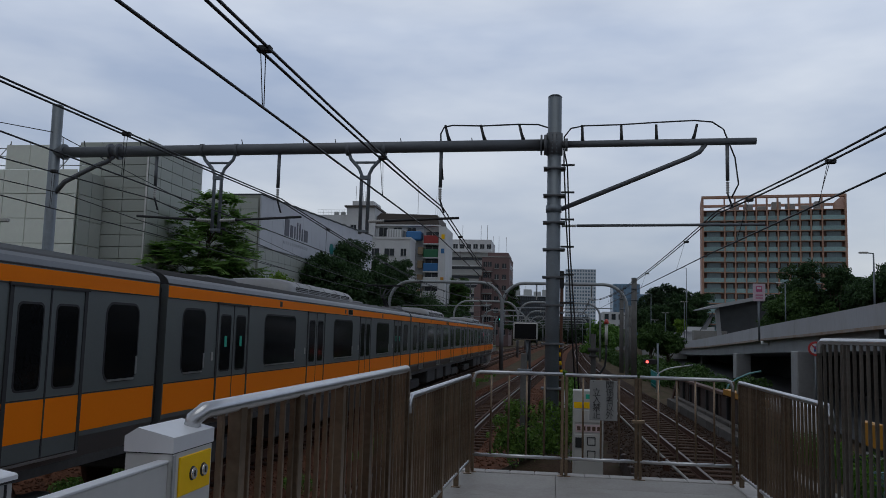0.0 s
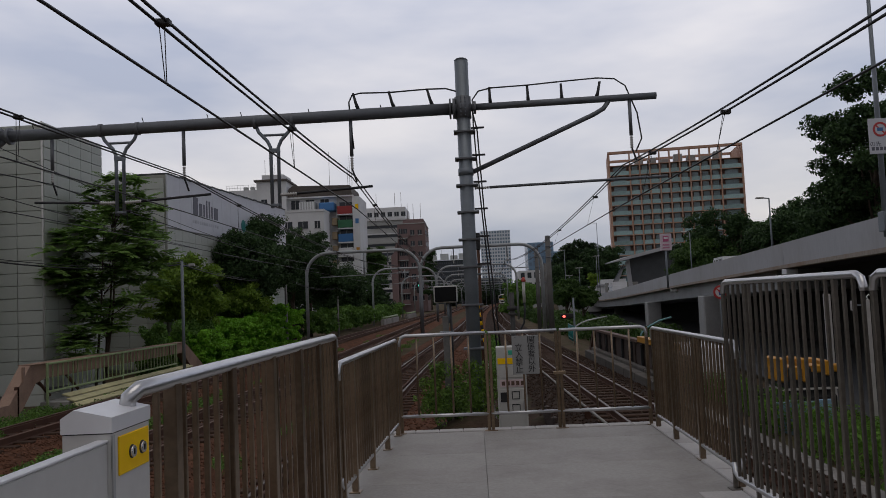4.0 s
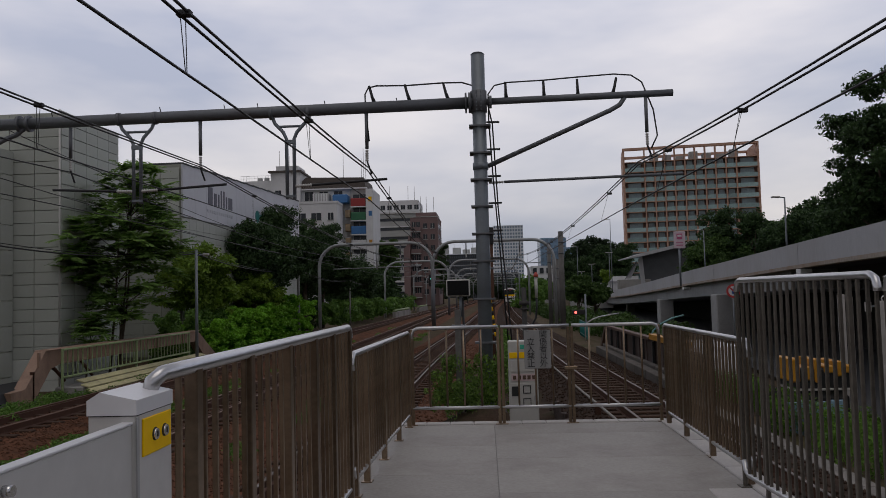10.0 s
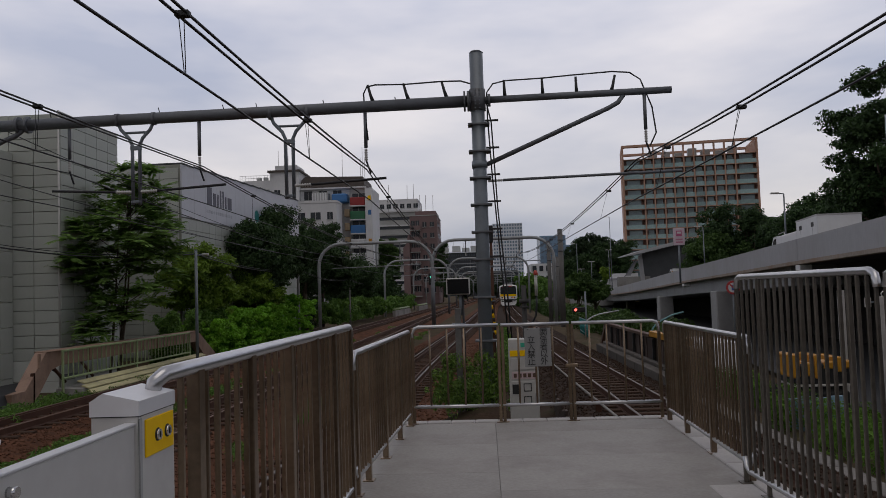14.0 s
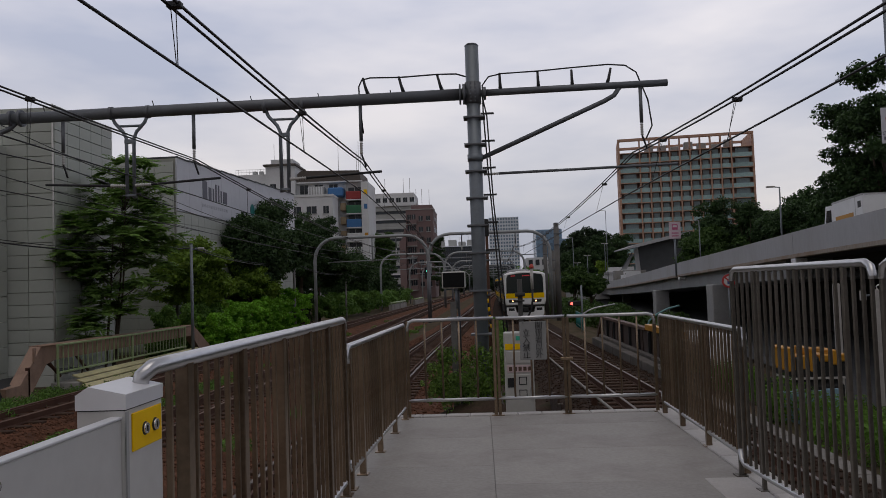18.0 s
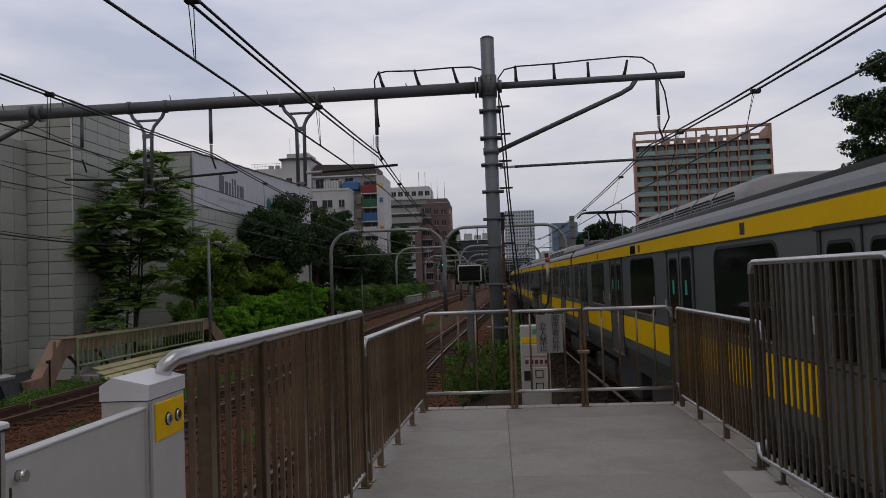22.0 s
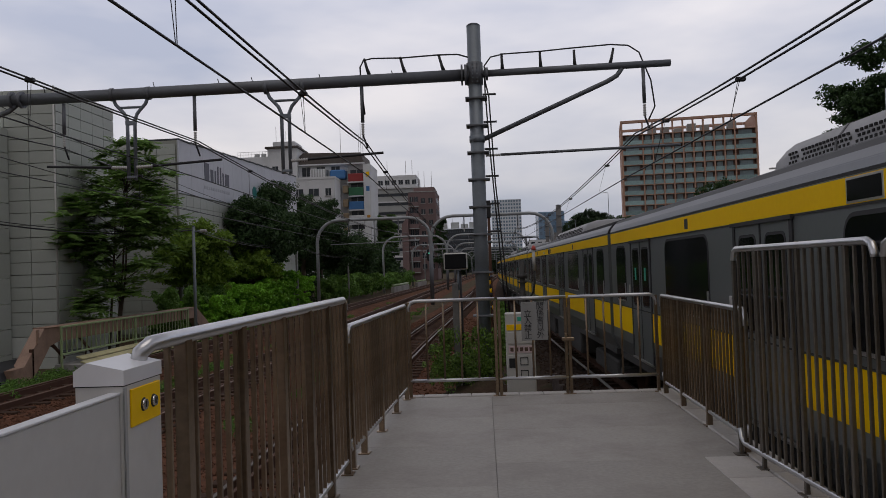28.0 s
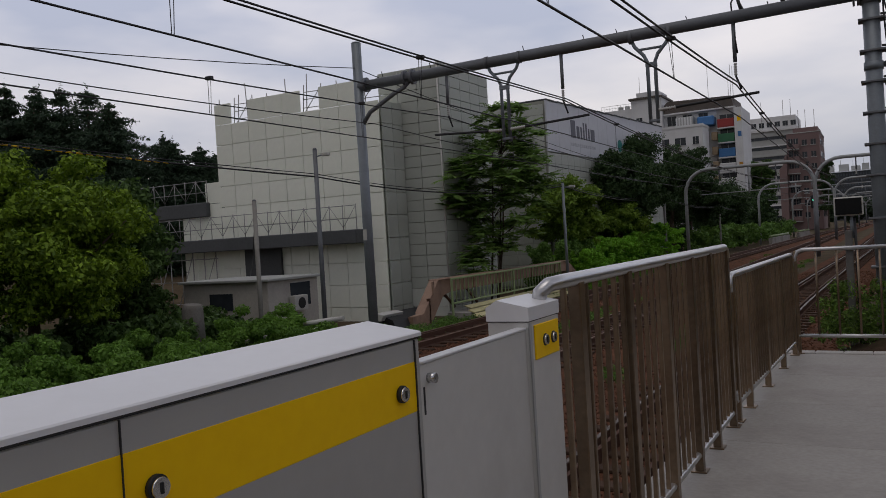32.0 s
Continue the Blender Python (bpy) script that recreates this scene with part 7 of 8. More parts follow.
        blobs = crown_blobs((x, 300, 9 + 2.2 * math.sin(k) + k * 0.5), (6, 5, 9), 24, 2.2, 100 + k)
        bush("distant green wooded bank", blobs, 5000, 0.5, L_FAR, 110 + k, "distant_trees", 0.6, "trees", "stuff")
    for k in range(9):
        x = -16 + 3.4 * k
        blobs = crown_blobs((x, 345 + 4 * (k % 3), 2.6 + 1.6 * math.sin(2.3 * k)), (3.4, 3, 5.6), 18, 1.2, 300 + k)
        bush("dark trees far along the line", blobs, 3000, 0.35, L_FAR, 320 + k, "distant_trees", 0.6, "trees", "stuff")
    for k in range(12):
        x, y = -60 + 8 * k if k < 4 else 8 + 1.5 * (k - 4), 420 if k < 4 else 150 + 14 * (k - 4)
        blobs = crown_blobs((x, y, 1.2), (3, 3, 3), 12, 1.2, 130 + k)
        bush("low green trees beside the railway", blobs, 3000, 0.28, L_MID, 140 + k, "lineside_trees", 0.6, "trees", "stuff")


# ---- buildings ----
def panel_wall(parent, p0, p1, z0, z1, w, h, material, cut=None, t=0.06):
    """A wall of separate cladding panels between two corners; cut tells which cells stay open."""
    a, b = Vector((*p0, 0)), Vector((*p1, 0))
    L = (b - a).length
    rz = math.degrees(math.atan2(b.y - a.y, b.x - a.x))
    nx, nz = max(1, round(L / w)), max(1, round((z1 - z0) / h))
    pw, ph = L / nx, (z1 - z0) / nz
    me = Geo().box(-pw / 2 + 0.01, pw / 2 - 0.01, -t, 0, -ph / 2 + 0.01, ph / 2 - 0.01, 0.008).mesh("panel", material)
    base = pose(a.x, a.y, 0, 0, 0, rz)
    for i in range(nx):
        for j in range(nz):
            if cut and cut((i + 0.5) / nx, z0 + (j + 0.5) * ph):
                continue
            part("panel", me, None, parent, m=base @ Matrix.Translation(((i + 0.5) * pw, 0, z0 + (j + 0.5) * ph)))


def panel_building():
    b = thing("clad_building", "building behind pale green-grey cladding panels and scaffolding", "building")
    part("pale_core", Geo().box(-25.6, -17.3, 26.72, 36, -2.2, 7.05).box(-28.2, -25.6, 26.9, 36, -2.2, 2.6), PAN_L, b)
    part("grey_core", Geo().box(-18.0, -15.45, 28.45, 33.0, -2.2, 8.25).box(-24, -19.6, 30, 42, -2.2, 6.9).box(-22.4, -16.4, 42.45, 48, -2.2, 8.4), SEAMG, b)

    def left_cut(f, z):
        return z > 7.1 and int(f * 9) in (1, 5, 8)
    panel_wall(b, (-25.8, 26.7), (-17.15, 26.7), -2.0, 8.0, 0.95, 0.9, PAN_L, left_cut)
    panel_wall(b, (-28.3, 26.85), (-26.75, 26.85), -2.0, 3.25, 0.8, 0.9, PAN_L)
    panel_wall(b, (-26.75, 26.8), (-25.82, 26.8), -2.0, 4.62, 0.93, 0.9, PAN_L)
    panel_wall(b, (-18.2, 28.4), (-15.4, 28.4), -0.5, 8.5, 0.95, 0.45, PAN_D)
    panel_wall(b, (-18.2, 28.4), (-15.4, 28.4), -2.0, -0.5, 0.95, 0.75, PAN_W)
    panel_wall(b, (-15.4, 28.4), (-15.4, 33.0), -0.5, 8.6, 0.95, 0.45, PAN_D)
    panel_wall(b, (-15.4, 28.4), (-15.4, 33.0), -2.0, -0.5, 0.95, 0.75, PAN_W)
    panel_wall(b, (-17.15, 26.76), (-17.15, 28.3), -2.0, 7.1, 0.77, 0.9, PAN_D)
    panel_wall(b, (-22.4, 42.4), (-16.35, 42.4), -1.5, 8.7, 1.0, 0.6, PAN_D)
    part("corner_pipe", Geo().tube([(-15.36, 28.3, -1.4), (-15.36, 28.3, 8.6)], 0.035, 8), PORC, b, "pale corner pipe")
    for z0, z1, x0, x1, y in ((1.5, 2.05, -29.5, -18.0, 25.9), (3.1, 3.75, -31.2, -26.5, 26.6)):
        part("walkway", Geo().box(x0, x1, y - 0.1, y + 0.75, z0, z1, 0.03), BEAMD, b, "dark scaffold walkway")
        rail = Geo()
        n = int((x1 - x0) / 0.62)
        for k in range(n + 1):
            x = x0 + (x1 - x0) * k / n
            rail.tube([(x, y, z1), (x, y, z1 + 1.0)], 0.018, 5)
            if k < n:
                rail.tube([(x, y, z1 + (0.1 if k % 2 else 0.95)), (x + (x1 - x0) / n, y, z1 + (0.95 if k % 2 else 0.1))], 0.012, 5)
        for z in (0.45, 0.95):
            rail.tube([(x0, y, z1 + z), (x1, y, z1 + z)], 0.016, 5)
        part("scaffold_rail", rail, SCAF, b, "lattice scaffold rail")
    part("dark_opening", Geo().box(-24.4, -22.4, 26.5, 26.63, -0.9, 1.5), BEAMD, b)
    for x, z in ((-25.75, 8.3), (-24.95, 8.25), (-24.7, 8.35), (-24.1, 8.8), (-23.85, 8.25), (-22.9, 8.2), (-21.95, 8.65), (-21.1, 8.25), (-20.9, 8.7), (-20.1, 8.2), (-19.2, 8.2), (-18.4, 8.4), (-17.9, 8.3)):
        part("scaffold_tip", Geo().tube([(x, 26.95, 6.9), (x + 0.12 * math.sin(5 * x), 26.95, z)], 0.022, 5), SCAF, b)
    for x in (-24.84, -21.02, -18.15):
        for z in (7.3, 7.65, 7.95):
            part("scaffold_tube", Geo().tube([(x, 26.95, z), (x + 0.95, 26.95, z - 0.02)], 0.018, 5), SCAF, b)
        part("scaffold_brace", Geo().tube([(x, 26.97, 7.1), (x + 0.9, 26.97, 8.1)], 0.018, 5), SCAF, b)
    for k in range(7):
        part("scaffold_upright", Geo().tube([(-30 + 0.7 * k, 26.2, -1.8), (-30 + 0.7 * k, 26.2, 1.6)], 0.025, 5), SCAF, b)
    for z in (-0.8, 0.2, 1.2):
        part("scaffold_tube", Geo().tube([(-30, 26.2, z), (-25.7, 26.2, z)], 0.02, 5), SCAF, b)
    for k in range(3):
        part("scaffold_brace", Geo().tube([(-30 + 1.4 * k, 26.2, -1.8), (-28.6 + 1.4 * k, 26.2, 1.4)], 0.02, 5), SCAF, b)


def sign_wall():
    w = thing("sign_wall", "long wall with a white hoarding and dark lettering shapes", "building")
    a, b = Vector((-16.3, 42.5, 0)), Vector((-15.4, 66, 0))
    rz = math.degrees(math.atan2(b.y - a.y, b.x - a.x))
    L = (b - a).length
    part("wall_core", Geo().box(0, L, 0.0, 6.0, -1.6, 8.9), SEAMG, w, m=pose(a.x, a.y, 0, 0, 0, rz))
    panel_wall(w, (a.x, a.y), (b.x, b.y), -1.5, 6.0, 1.0, 0.6, PAN_D)
    base = pose(a.x, a.y, 0, 0, 0, rz)
    n = 14
    for k in range(n):
        zt = 8.9 + 0.6 * (k + 0.5) / n
        part("hoarding_board", Geo().box(L * k / n + 0.006, L * (k + 1) / n - 0.006, -0.09, 0.0, 6.05, zt, 0.006), SIGNW, w, "white hoarding board", m=base)
        part("coping", Geo().box(L * k / n, L * (k + 1) / n - 0.02, -0.14, 6.0, zt, zt + 0.08, 0.01), BEAMD, w, m=base)
    x = 3.6
    for wd, hh in ((0.7, 1.05), (0.42, 0.75), (0.2, 0.75), (0.2, 1.05), (0.2, 1.05), (0.2, 0.75), (0.66, 0.75)):
        part("sign_bar", Geo().box(x, x + wd, -0.11, -0.09, 7.1, 7.1 + hh), SIGND, w, "dark upright sign bar", m=base)
        x += wd + 0.24
    for k in range(12):
        part("small_text_bar", Geo().box(3.5 + 0.36 * k, 3.74 + 0.36 * k, -0.1, -0.09, 6.6, 6.78), SIGNG, w, m=base)
    part("emblem", Geo().tube([(12.6, -0.13, 7.2), (12.6, -0.09, 7.2)], 0.42, 20), TEAL, w, "round teal emblem", m=base)
    for k in range(5):
        part("teal_text_bar", Geo().box(13.3 + 0.5 * k, 13.65 + 0.5 * k, -0.11, -0.09, 6.95, 7.4), TEAL, w, m=base)


def window_of(parent, x, y, z, w, h):
    p = part("window", Geo().box(x - w / 2, x + w / 2, y - 0.06, y, z, z + h, 0.0), WINDOW, parent)
    g = Geo().box(x - w / 2 - 0.1, x + w / 2 + 0.1, y - 0.2, y, z - 0.14, z - 0.01)
    g.box(x - 0.035, x + 0.035, y - 0.1, y - 0.062, z, z + h)
    part("frame", g, GREYB, p, "pale sill and mullion")


def mansion():
    m = thing("apartment_block", "white apartment block with coloured balconies", "building")
    y0 = 150
    part("wall", Geo().box(-46, -40, y0, y0 + 13, -1.5, 23.8), WHITEB, m, "white rendered wall")
    part("stair_tower", Geo().box(-40, -34.4, y0 - 0.5, y0 + 8, -1.5, 25.2), WHITEB, m)
    part("tower_cap", Geo().box(-39.2, -35.0, y0 + 0.5, y0 + 7, 25.55, 26.6), WHITEB, m)
    part("tower_band", Geo().box(-40.4, -34.1, y0 - 0.9, y0 + 8.2, 25.2, 25.55), BROWNROOF, m)
    part("middle_wall", Geo().box(-34.4, -25.0, y0 + 1.0, y0 + 14, -1.5, 22.0), WHITEB, m, "white rendered wall")
    part("east_wall", Geo().box(-25.0, -21.8, y0 + 0.6, y0 + 14, -1.5, 22.0), GREYB, m)
    part("roof", Geo().prism([(-34.3, 22.0), (-34.1, 23.6), (-33.4, 24.2), (-22.4, 23.9), (-22.0, 22.0)], y0 + 0.2, y0 + 12), BROWNROOF, m, "brown roof storey")
    part("roof_eave", Geo().box(-34.4, -21.8, y0 + 0.0, y0 + 12, 21.75, 22.0), WHITEB, m)
    part("fin", Geo().box(-21.8, -20.5, y0 - 1.4, y0 + 9, -1.5, 21.5), WHITEB, m)
    fin = [YELLOW, BLUE, WHITEB, MACHINE, WHITEB, BLUE, RED]
    for k in range(7):
        z = 19.6 - 2.7 * k
        part("fin_panel", Geo().box(-21.3, -20.7, y0 - 1.46, y0 - 1.4, z - 0.5, z + 0.4), fin[k], m, "coloured panel")
        c = [RED, GREEN, BLUE, WHITEB, WHITEB, WHITEB, WHITEB][k]
        z = 18.3 - 2.62 * k
        bal = part("balcony", Geo().box(-24.7, -21.9, y0 - 1.2, y0 + 0.55, z, z + 1.5, 0.08), c, m, "coloured balcony")
        part("balcony_floor", Geo().box(-24.8, -21.85, y0 - 1.25, y0 + 0.58, z - 0.22, z - 0.01), WHITEB, bal)
        window_of(m, -23.3, y0 + 0.6, z + 1.45, 2.4, 0.95)
        if k:
            part("side_balcony", Geo().box(-25.9, -24.9, y0 - 0.6, y0 + 0.95, z + 0.6, z + 2.0, 0.05), BEIGE, m, "beige side balcony")
        for x in (-45, -43, -41.3, -38.6, -36.2):
            if (k * 7 + int(x)) % 3:
                window_of(m, x, y0 - (0.5 if x > -40 else 0), z + 2.2, 1.1, 1.3)
        for x in (-33, -30.2, -27.4):
            window_of(m, x, y0 + 1.0, z + 1.5, 1.6, 1.7)
    part("blue_balcony", Geo().box(-28.1, -25.2, y0 - 1.4, y0 + 0.95, 18.9, 20.6, 0.2), BLUE, m, "blue balcony")
    g = part("grey_balcony", Geo().box(-31.8, -28.8, y0 - 1.4, y0 + 0.95, 19.0, 20.9, 0.1), GREYB, m, "grey slatted balcony")
    for k in range(6):
        part("slat", Geo().box(-31.8 + 0.5 * k, -31.55 + 0.5 * k, y0 - 1.46, y0 - 1.4, 19.1, 20.8), WHITEB, g)
    part("long_window_band", Geo().box(-45.6, -40.4, y0 - 0.06, y0, 21.4, 21.8), WINDOW, m)
    part("window_hood", Geo().box(-45.8, -40.2, y0 - 0.5, y0, 21.8, 22.0), GREYB, m)
    rail = Geo()
    for k in range(12):
        rail.tube([(-45.9 + 0.53 * k, y0 + 0.1, 23.8), (-45.9 + 0.53 * k, y0 + 0.1, 24.8)], 0.03, 4)
    rail.tube([(-45.9, y0 + 0.1, 24.8), (-40.1, y0 + 0.1, 24.8)], 0.035, 4)
    rail.tube([(-45.9, y0 + 0.1, 24.3), (-40.1, y0 + 0.1, 24.3)], 0.03, 4)
    part("roof_rail", rail, STEEL_RAIL, m)
    for x, h in ((-39.5, 2.5), (-38.9, 6), (-37.4, 6.5), (-37.0, 5), (-26.5, 7), (-22.6, 6.0), (-22.2, 5.6), (-23.0, 4)):
        part("aerial", Geo().tube([(x, y0 + 2, 22), (x, y0 + 2, 23.8 + h)], 0.045, 4), SCAF, m)
    for x in (-43.5, -42.2):
        part("roof_tank", Geo().box(x, x + 0.8, y0 + 3, y0 + 4, 23.8, 24.9, 0.1), GREYB, m)
    low = thing("low_white_building", "white lower wing with windows before the apartment block", "building")
    part("wall", Geo().box(-34.4, -26, y0 - 8, y0 - 2.5, -1.5, 18.2), WHITEB, low)
    part("parapet", Geo().box(-34.5, -25.9, y0 - 8.1, y0 - 2.4, 18.2, 18.6), WHITEB, low)
    for k in range(5):
        for x in (-32.6, -29.8, -27.2):
            window_of(low, x, y0 - 8, 15.2 - 2.9 * k, 1.8 if x < -28 else 1.0, 1.3)


def mid_buildings():
    g = thing("grey_office_block", "grey office block with pale top storey", "building")
    part("wall", Geo().box(-36, -21, 270, 290, -1.5, 29), GREYB, g)
    part("upper_wall", Geo().box(-35.4, -21.8, 271.5, 290, 29.6, 33.6), WHITEB, g)
    part("ledge", Geo().box(-36.4, -20.6, 269.5, 290, 29, 29.6), WHITEB, g)
    for k in range(9):
        part("window_band", Geo().box(-35.4, -23.5 if k % 3 else -21.4, 269.9, 270, 1.6 + 3.1 * k, 2.5 + 3.1 * k), WINDOW, g)
        part("spandrel", Geo().box(-35.8, -21.2, 269.75, 270, 2.6 + 3.1 * k, 3.0 + 3.1 * k), WHITEB if k % 2 else GREYB, g)
    for i in range(6):
        window_of(g, -34 + 2.3 * i, 271.5, 30.5, 1.5, 1.5)
    for x in (-32, -25.6, -23.4):
        part("aerial", Geo().tube([(x, 275, 33), (x, 275, 39)], 0.09, 4), SCAF, g)
    b = thing("brick_block", "brown brick apartment block with stepped balconies", "building")
    y = 215
    part("wall", Geo().box(-19.6, -12.2, y, y + 18, -1.5, 22.2), BRICK, b, "brown brick wall")
    part("stepped_wing", Geo().prism([(-21.3, -1.5), (-21.3, 13.5), (-20.5, 14.5), (-19.9, 17.0), (-19.6, 17.2), (-19.6, -1.5)], y - 2.5, y + 12), BRICK, b)
    part("upper_block", Geo().box(-18.2, -12.6, y + 1.5, y + 17, 22.2, 23.6), BRICK, b)
    part("roof_edge", Geo().box(-19.7, -12.1, y - 0.1, y + 18.1, 22.2, 22.4), GREYB, b)
    for k in range(7):
        z = 1.2 + 2.95 * k
        bal = part("balcony", Geo().box(-19.4, -16.8, y - 1.3, y - 0.02, z - 0.5, z + 0.6), BRICK, b, "brick balcony front")
        part("balcony_floor", Geo().box(-19.5, -16.7, y - 1.35, y - 0.02, z - 0.7, z - 0.51), GREYB, bal)
        for x in (-18.7, -17.5):
            window_of(b, x, y, z + 0.65, 1.0, 1.4)
        for x in (-15.6, -13.6):
            window_of(b, x, y, z + 0.3, 1.1, 1.3)
        for i in range(3):
            part("side_window", Geo().box(-12.2, -12.1, y + 2 + 5 * i, y + 3.6 + 5 * i, z + 0.3, z + 1.7), WINDOW, b)
    for x in (-17, -15.4, -13.4):
        part("aerial", Geo().tube([(x, y + 4, 23), (x, y + 4, 27.5 + x * -0.05)], 0.07, 4), SCAF, b)


def tower_hotel():
    t = thing("tower_block", "tall block with tan concrete grid and glass balconies", "building", m=pose(44.0, 251, 0, 0, 0, -8.2))
    y0, x0, x1, top = 0.0, 0.0, 40.3, 45.2
    H, n = 3.12, 13
    # Red-brown recess wall, its colour darkened to imitate shade behind the balconies
    part("core", Geo().box(x0 + 0.6, x1 - 0.6, y0 + 1.6, y0 + 18, -2, top - 4.6), mat("recess wall with shade", (0.26, 0.16, 0.13), 0.8, 0, 0.2, 0.3, 2), t, "red-brown recessed wall with shade painted in")
    part("side_wall", Geo().box(x0, x0 + 0.6, y0, y0 + 18, -2, top), TIMBER, t)
    part("side_wall", Geo().box(x1 - 0.6, x1, y0, y0 + 18, -2, top), TIMBER, t)
    part("back_wall", Geo().box(x0 + 0.6, x1 - 0.6, y0 + 17.7, y0 + 18, top - 4.6, top - 3.0), TIMBER, t)
    xs = [x0 + 0.3, x0 + 6.6] + [x0 + 6.6 + 3.01 * k for k in range(1, 9)] + [x1 - 6.6, x1 - 0.3]
    for x in xs:
        part("pier", Geo().box(x - 0.19, x + 0.19, y0 - 0.1, y0 + 1.6, -2, top), TIMBER, t)
    part("roof_beam", Geo().box(x0, x1, y0 - 0.12, y0 + 1.2, top - 0.75, top), TIMBER, t)
    part("roof_beam", Geo().box(x0 + 0.6, x1 - 0.6, y0 + 17, y0 + 18, top - 0.75, top), TIMBER, t)
    pane = {}
    for k in range(n):
        z = top - 4.5 - H * k
        part("floor_edge", Geo().box(x0, x1, y0 - 0.06, y0 + 1.6, z - 0.12, z + 0.08), TIMBER, t)
        if k == n - 1:
            break
        for a, b in zip(xs, xs[1:]):
            w = round(b - a - 0.5, 2)
            if w not in pane:
                pane[w] = (Geo().box(-w / 2, w / 2, -0.03, 0.03, 0, 1.2).mesh("balcony_glass", GLASSB), Geo().box(-w * 0.34, w * 0.34, -0.05, 0.05, 0.1, 2.75).mesh("window", TOWERW))
            part("balcony_glass", pane[w][0], None, t, m=pose((a + b) / 2, y0 + 0.05, z - H + 0.12))
            part("window", pane[w][1], None, t, m=pose((a + b) / 2, y0 + 1.0, z - H + 0.12))
    for k in range(7):
        x = x0 + 8.5 + 4.0 * k
        part("roof_plant", Geo().box(x, x + 2.6, y0 + 5, y0 + 8, top - 4.5, top - 1.3 - 0.6 * (k % 3), 0.1), GREYB, t, "roof plant box")
    for k in range(7):
        z = top - 5.2 - 5.4 * k
        part("side_seam", Geo().box(x1 + 0.0, x1 + 0.04, y0, y0 + 18, z, z + 0.15), BEIGE, t)


def far_buildings():
    def slab(name, label, x0, x1, y, z1, wall, win, cols, rows):
        b = thing(name, label, "building")
        part("wall", Geo().box(x0, x1, y, y + 25, -2, z1), wall, b)
        cw, rh = (x1 - x0) / cols, z1 / rows
        pane = Geo().box(-0.29 * cw, 0.29 * cw, -0.2, 0, -0.27 * rh, 0.27 * rh).mesh("window", win)
        for i in range(cols):
            for j in range(rows):
                part("window", pane, None, b, m=pose(x0 + cw * (i + 0.5), y, rh * (j + 0.52)))
        return b
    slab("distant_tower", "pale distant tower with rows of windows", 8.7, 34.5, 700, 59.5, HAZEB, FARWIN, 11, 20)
    slab("glass_tower", "blue glass tower in the distance", 31.6, 46, 450, 31, BLUEGL, FARWIN, 6, 9)
    slab("glass_tower", "lower blue glass block in the distance", 41, 50, 440, 25, BLUEGL, FARWIN, 5, 7)
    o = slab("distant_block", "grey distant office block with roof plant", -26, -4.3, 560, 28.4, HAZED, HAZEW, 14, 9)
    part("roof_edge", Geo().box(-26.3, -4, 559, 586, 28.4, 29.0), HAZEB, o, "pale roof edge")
    for x0, x1, z in ((-29.5, -25, 33.0), (-22, -16.5, 33.6), (-15, -10, 32.2), (-9, -5, 33.4)):
        part("roof_plant", Geo().box(x0, x1, 566, 580, 24 if x0 < -26 else 28.9, z), GREYB, o, "pale roof plant box")
        part("aerial", Geo().tube([(x0 + 1, 570, z - 0.2), (x0 + 1, 570, z + 3.5)], 0.12, 4), SCAF, o)
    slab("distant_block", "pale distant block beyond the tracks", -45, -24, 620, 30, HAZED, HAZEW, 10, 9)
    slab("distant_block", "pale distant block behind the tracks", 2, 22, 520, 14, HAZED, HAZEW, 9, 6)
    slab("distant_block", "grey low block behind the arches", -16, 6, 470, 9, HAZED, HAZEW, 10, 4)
    slab("lineside_block", "white small building beside the line", 14, 22, 240, 9, WHITEB, WINDOW, 4, 3)
    for k in range(6):
        line_pole(2 + 3 * k, 300 + 9 * k, 8, 0.12, "distant line pole beside the tracks")


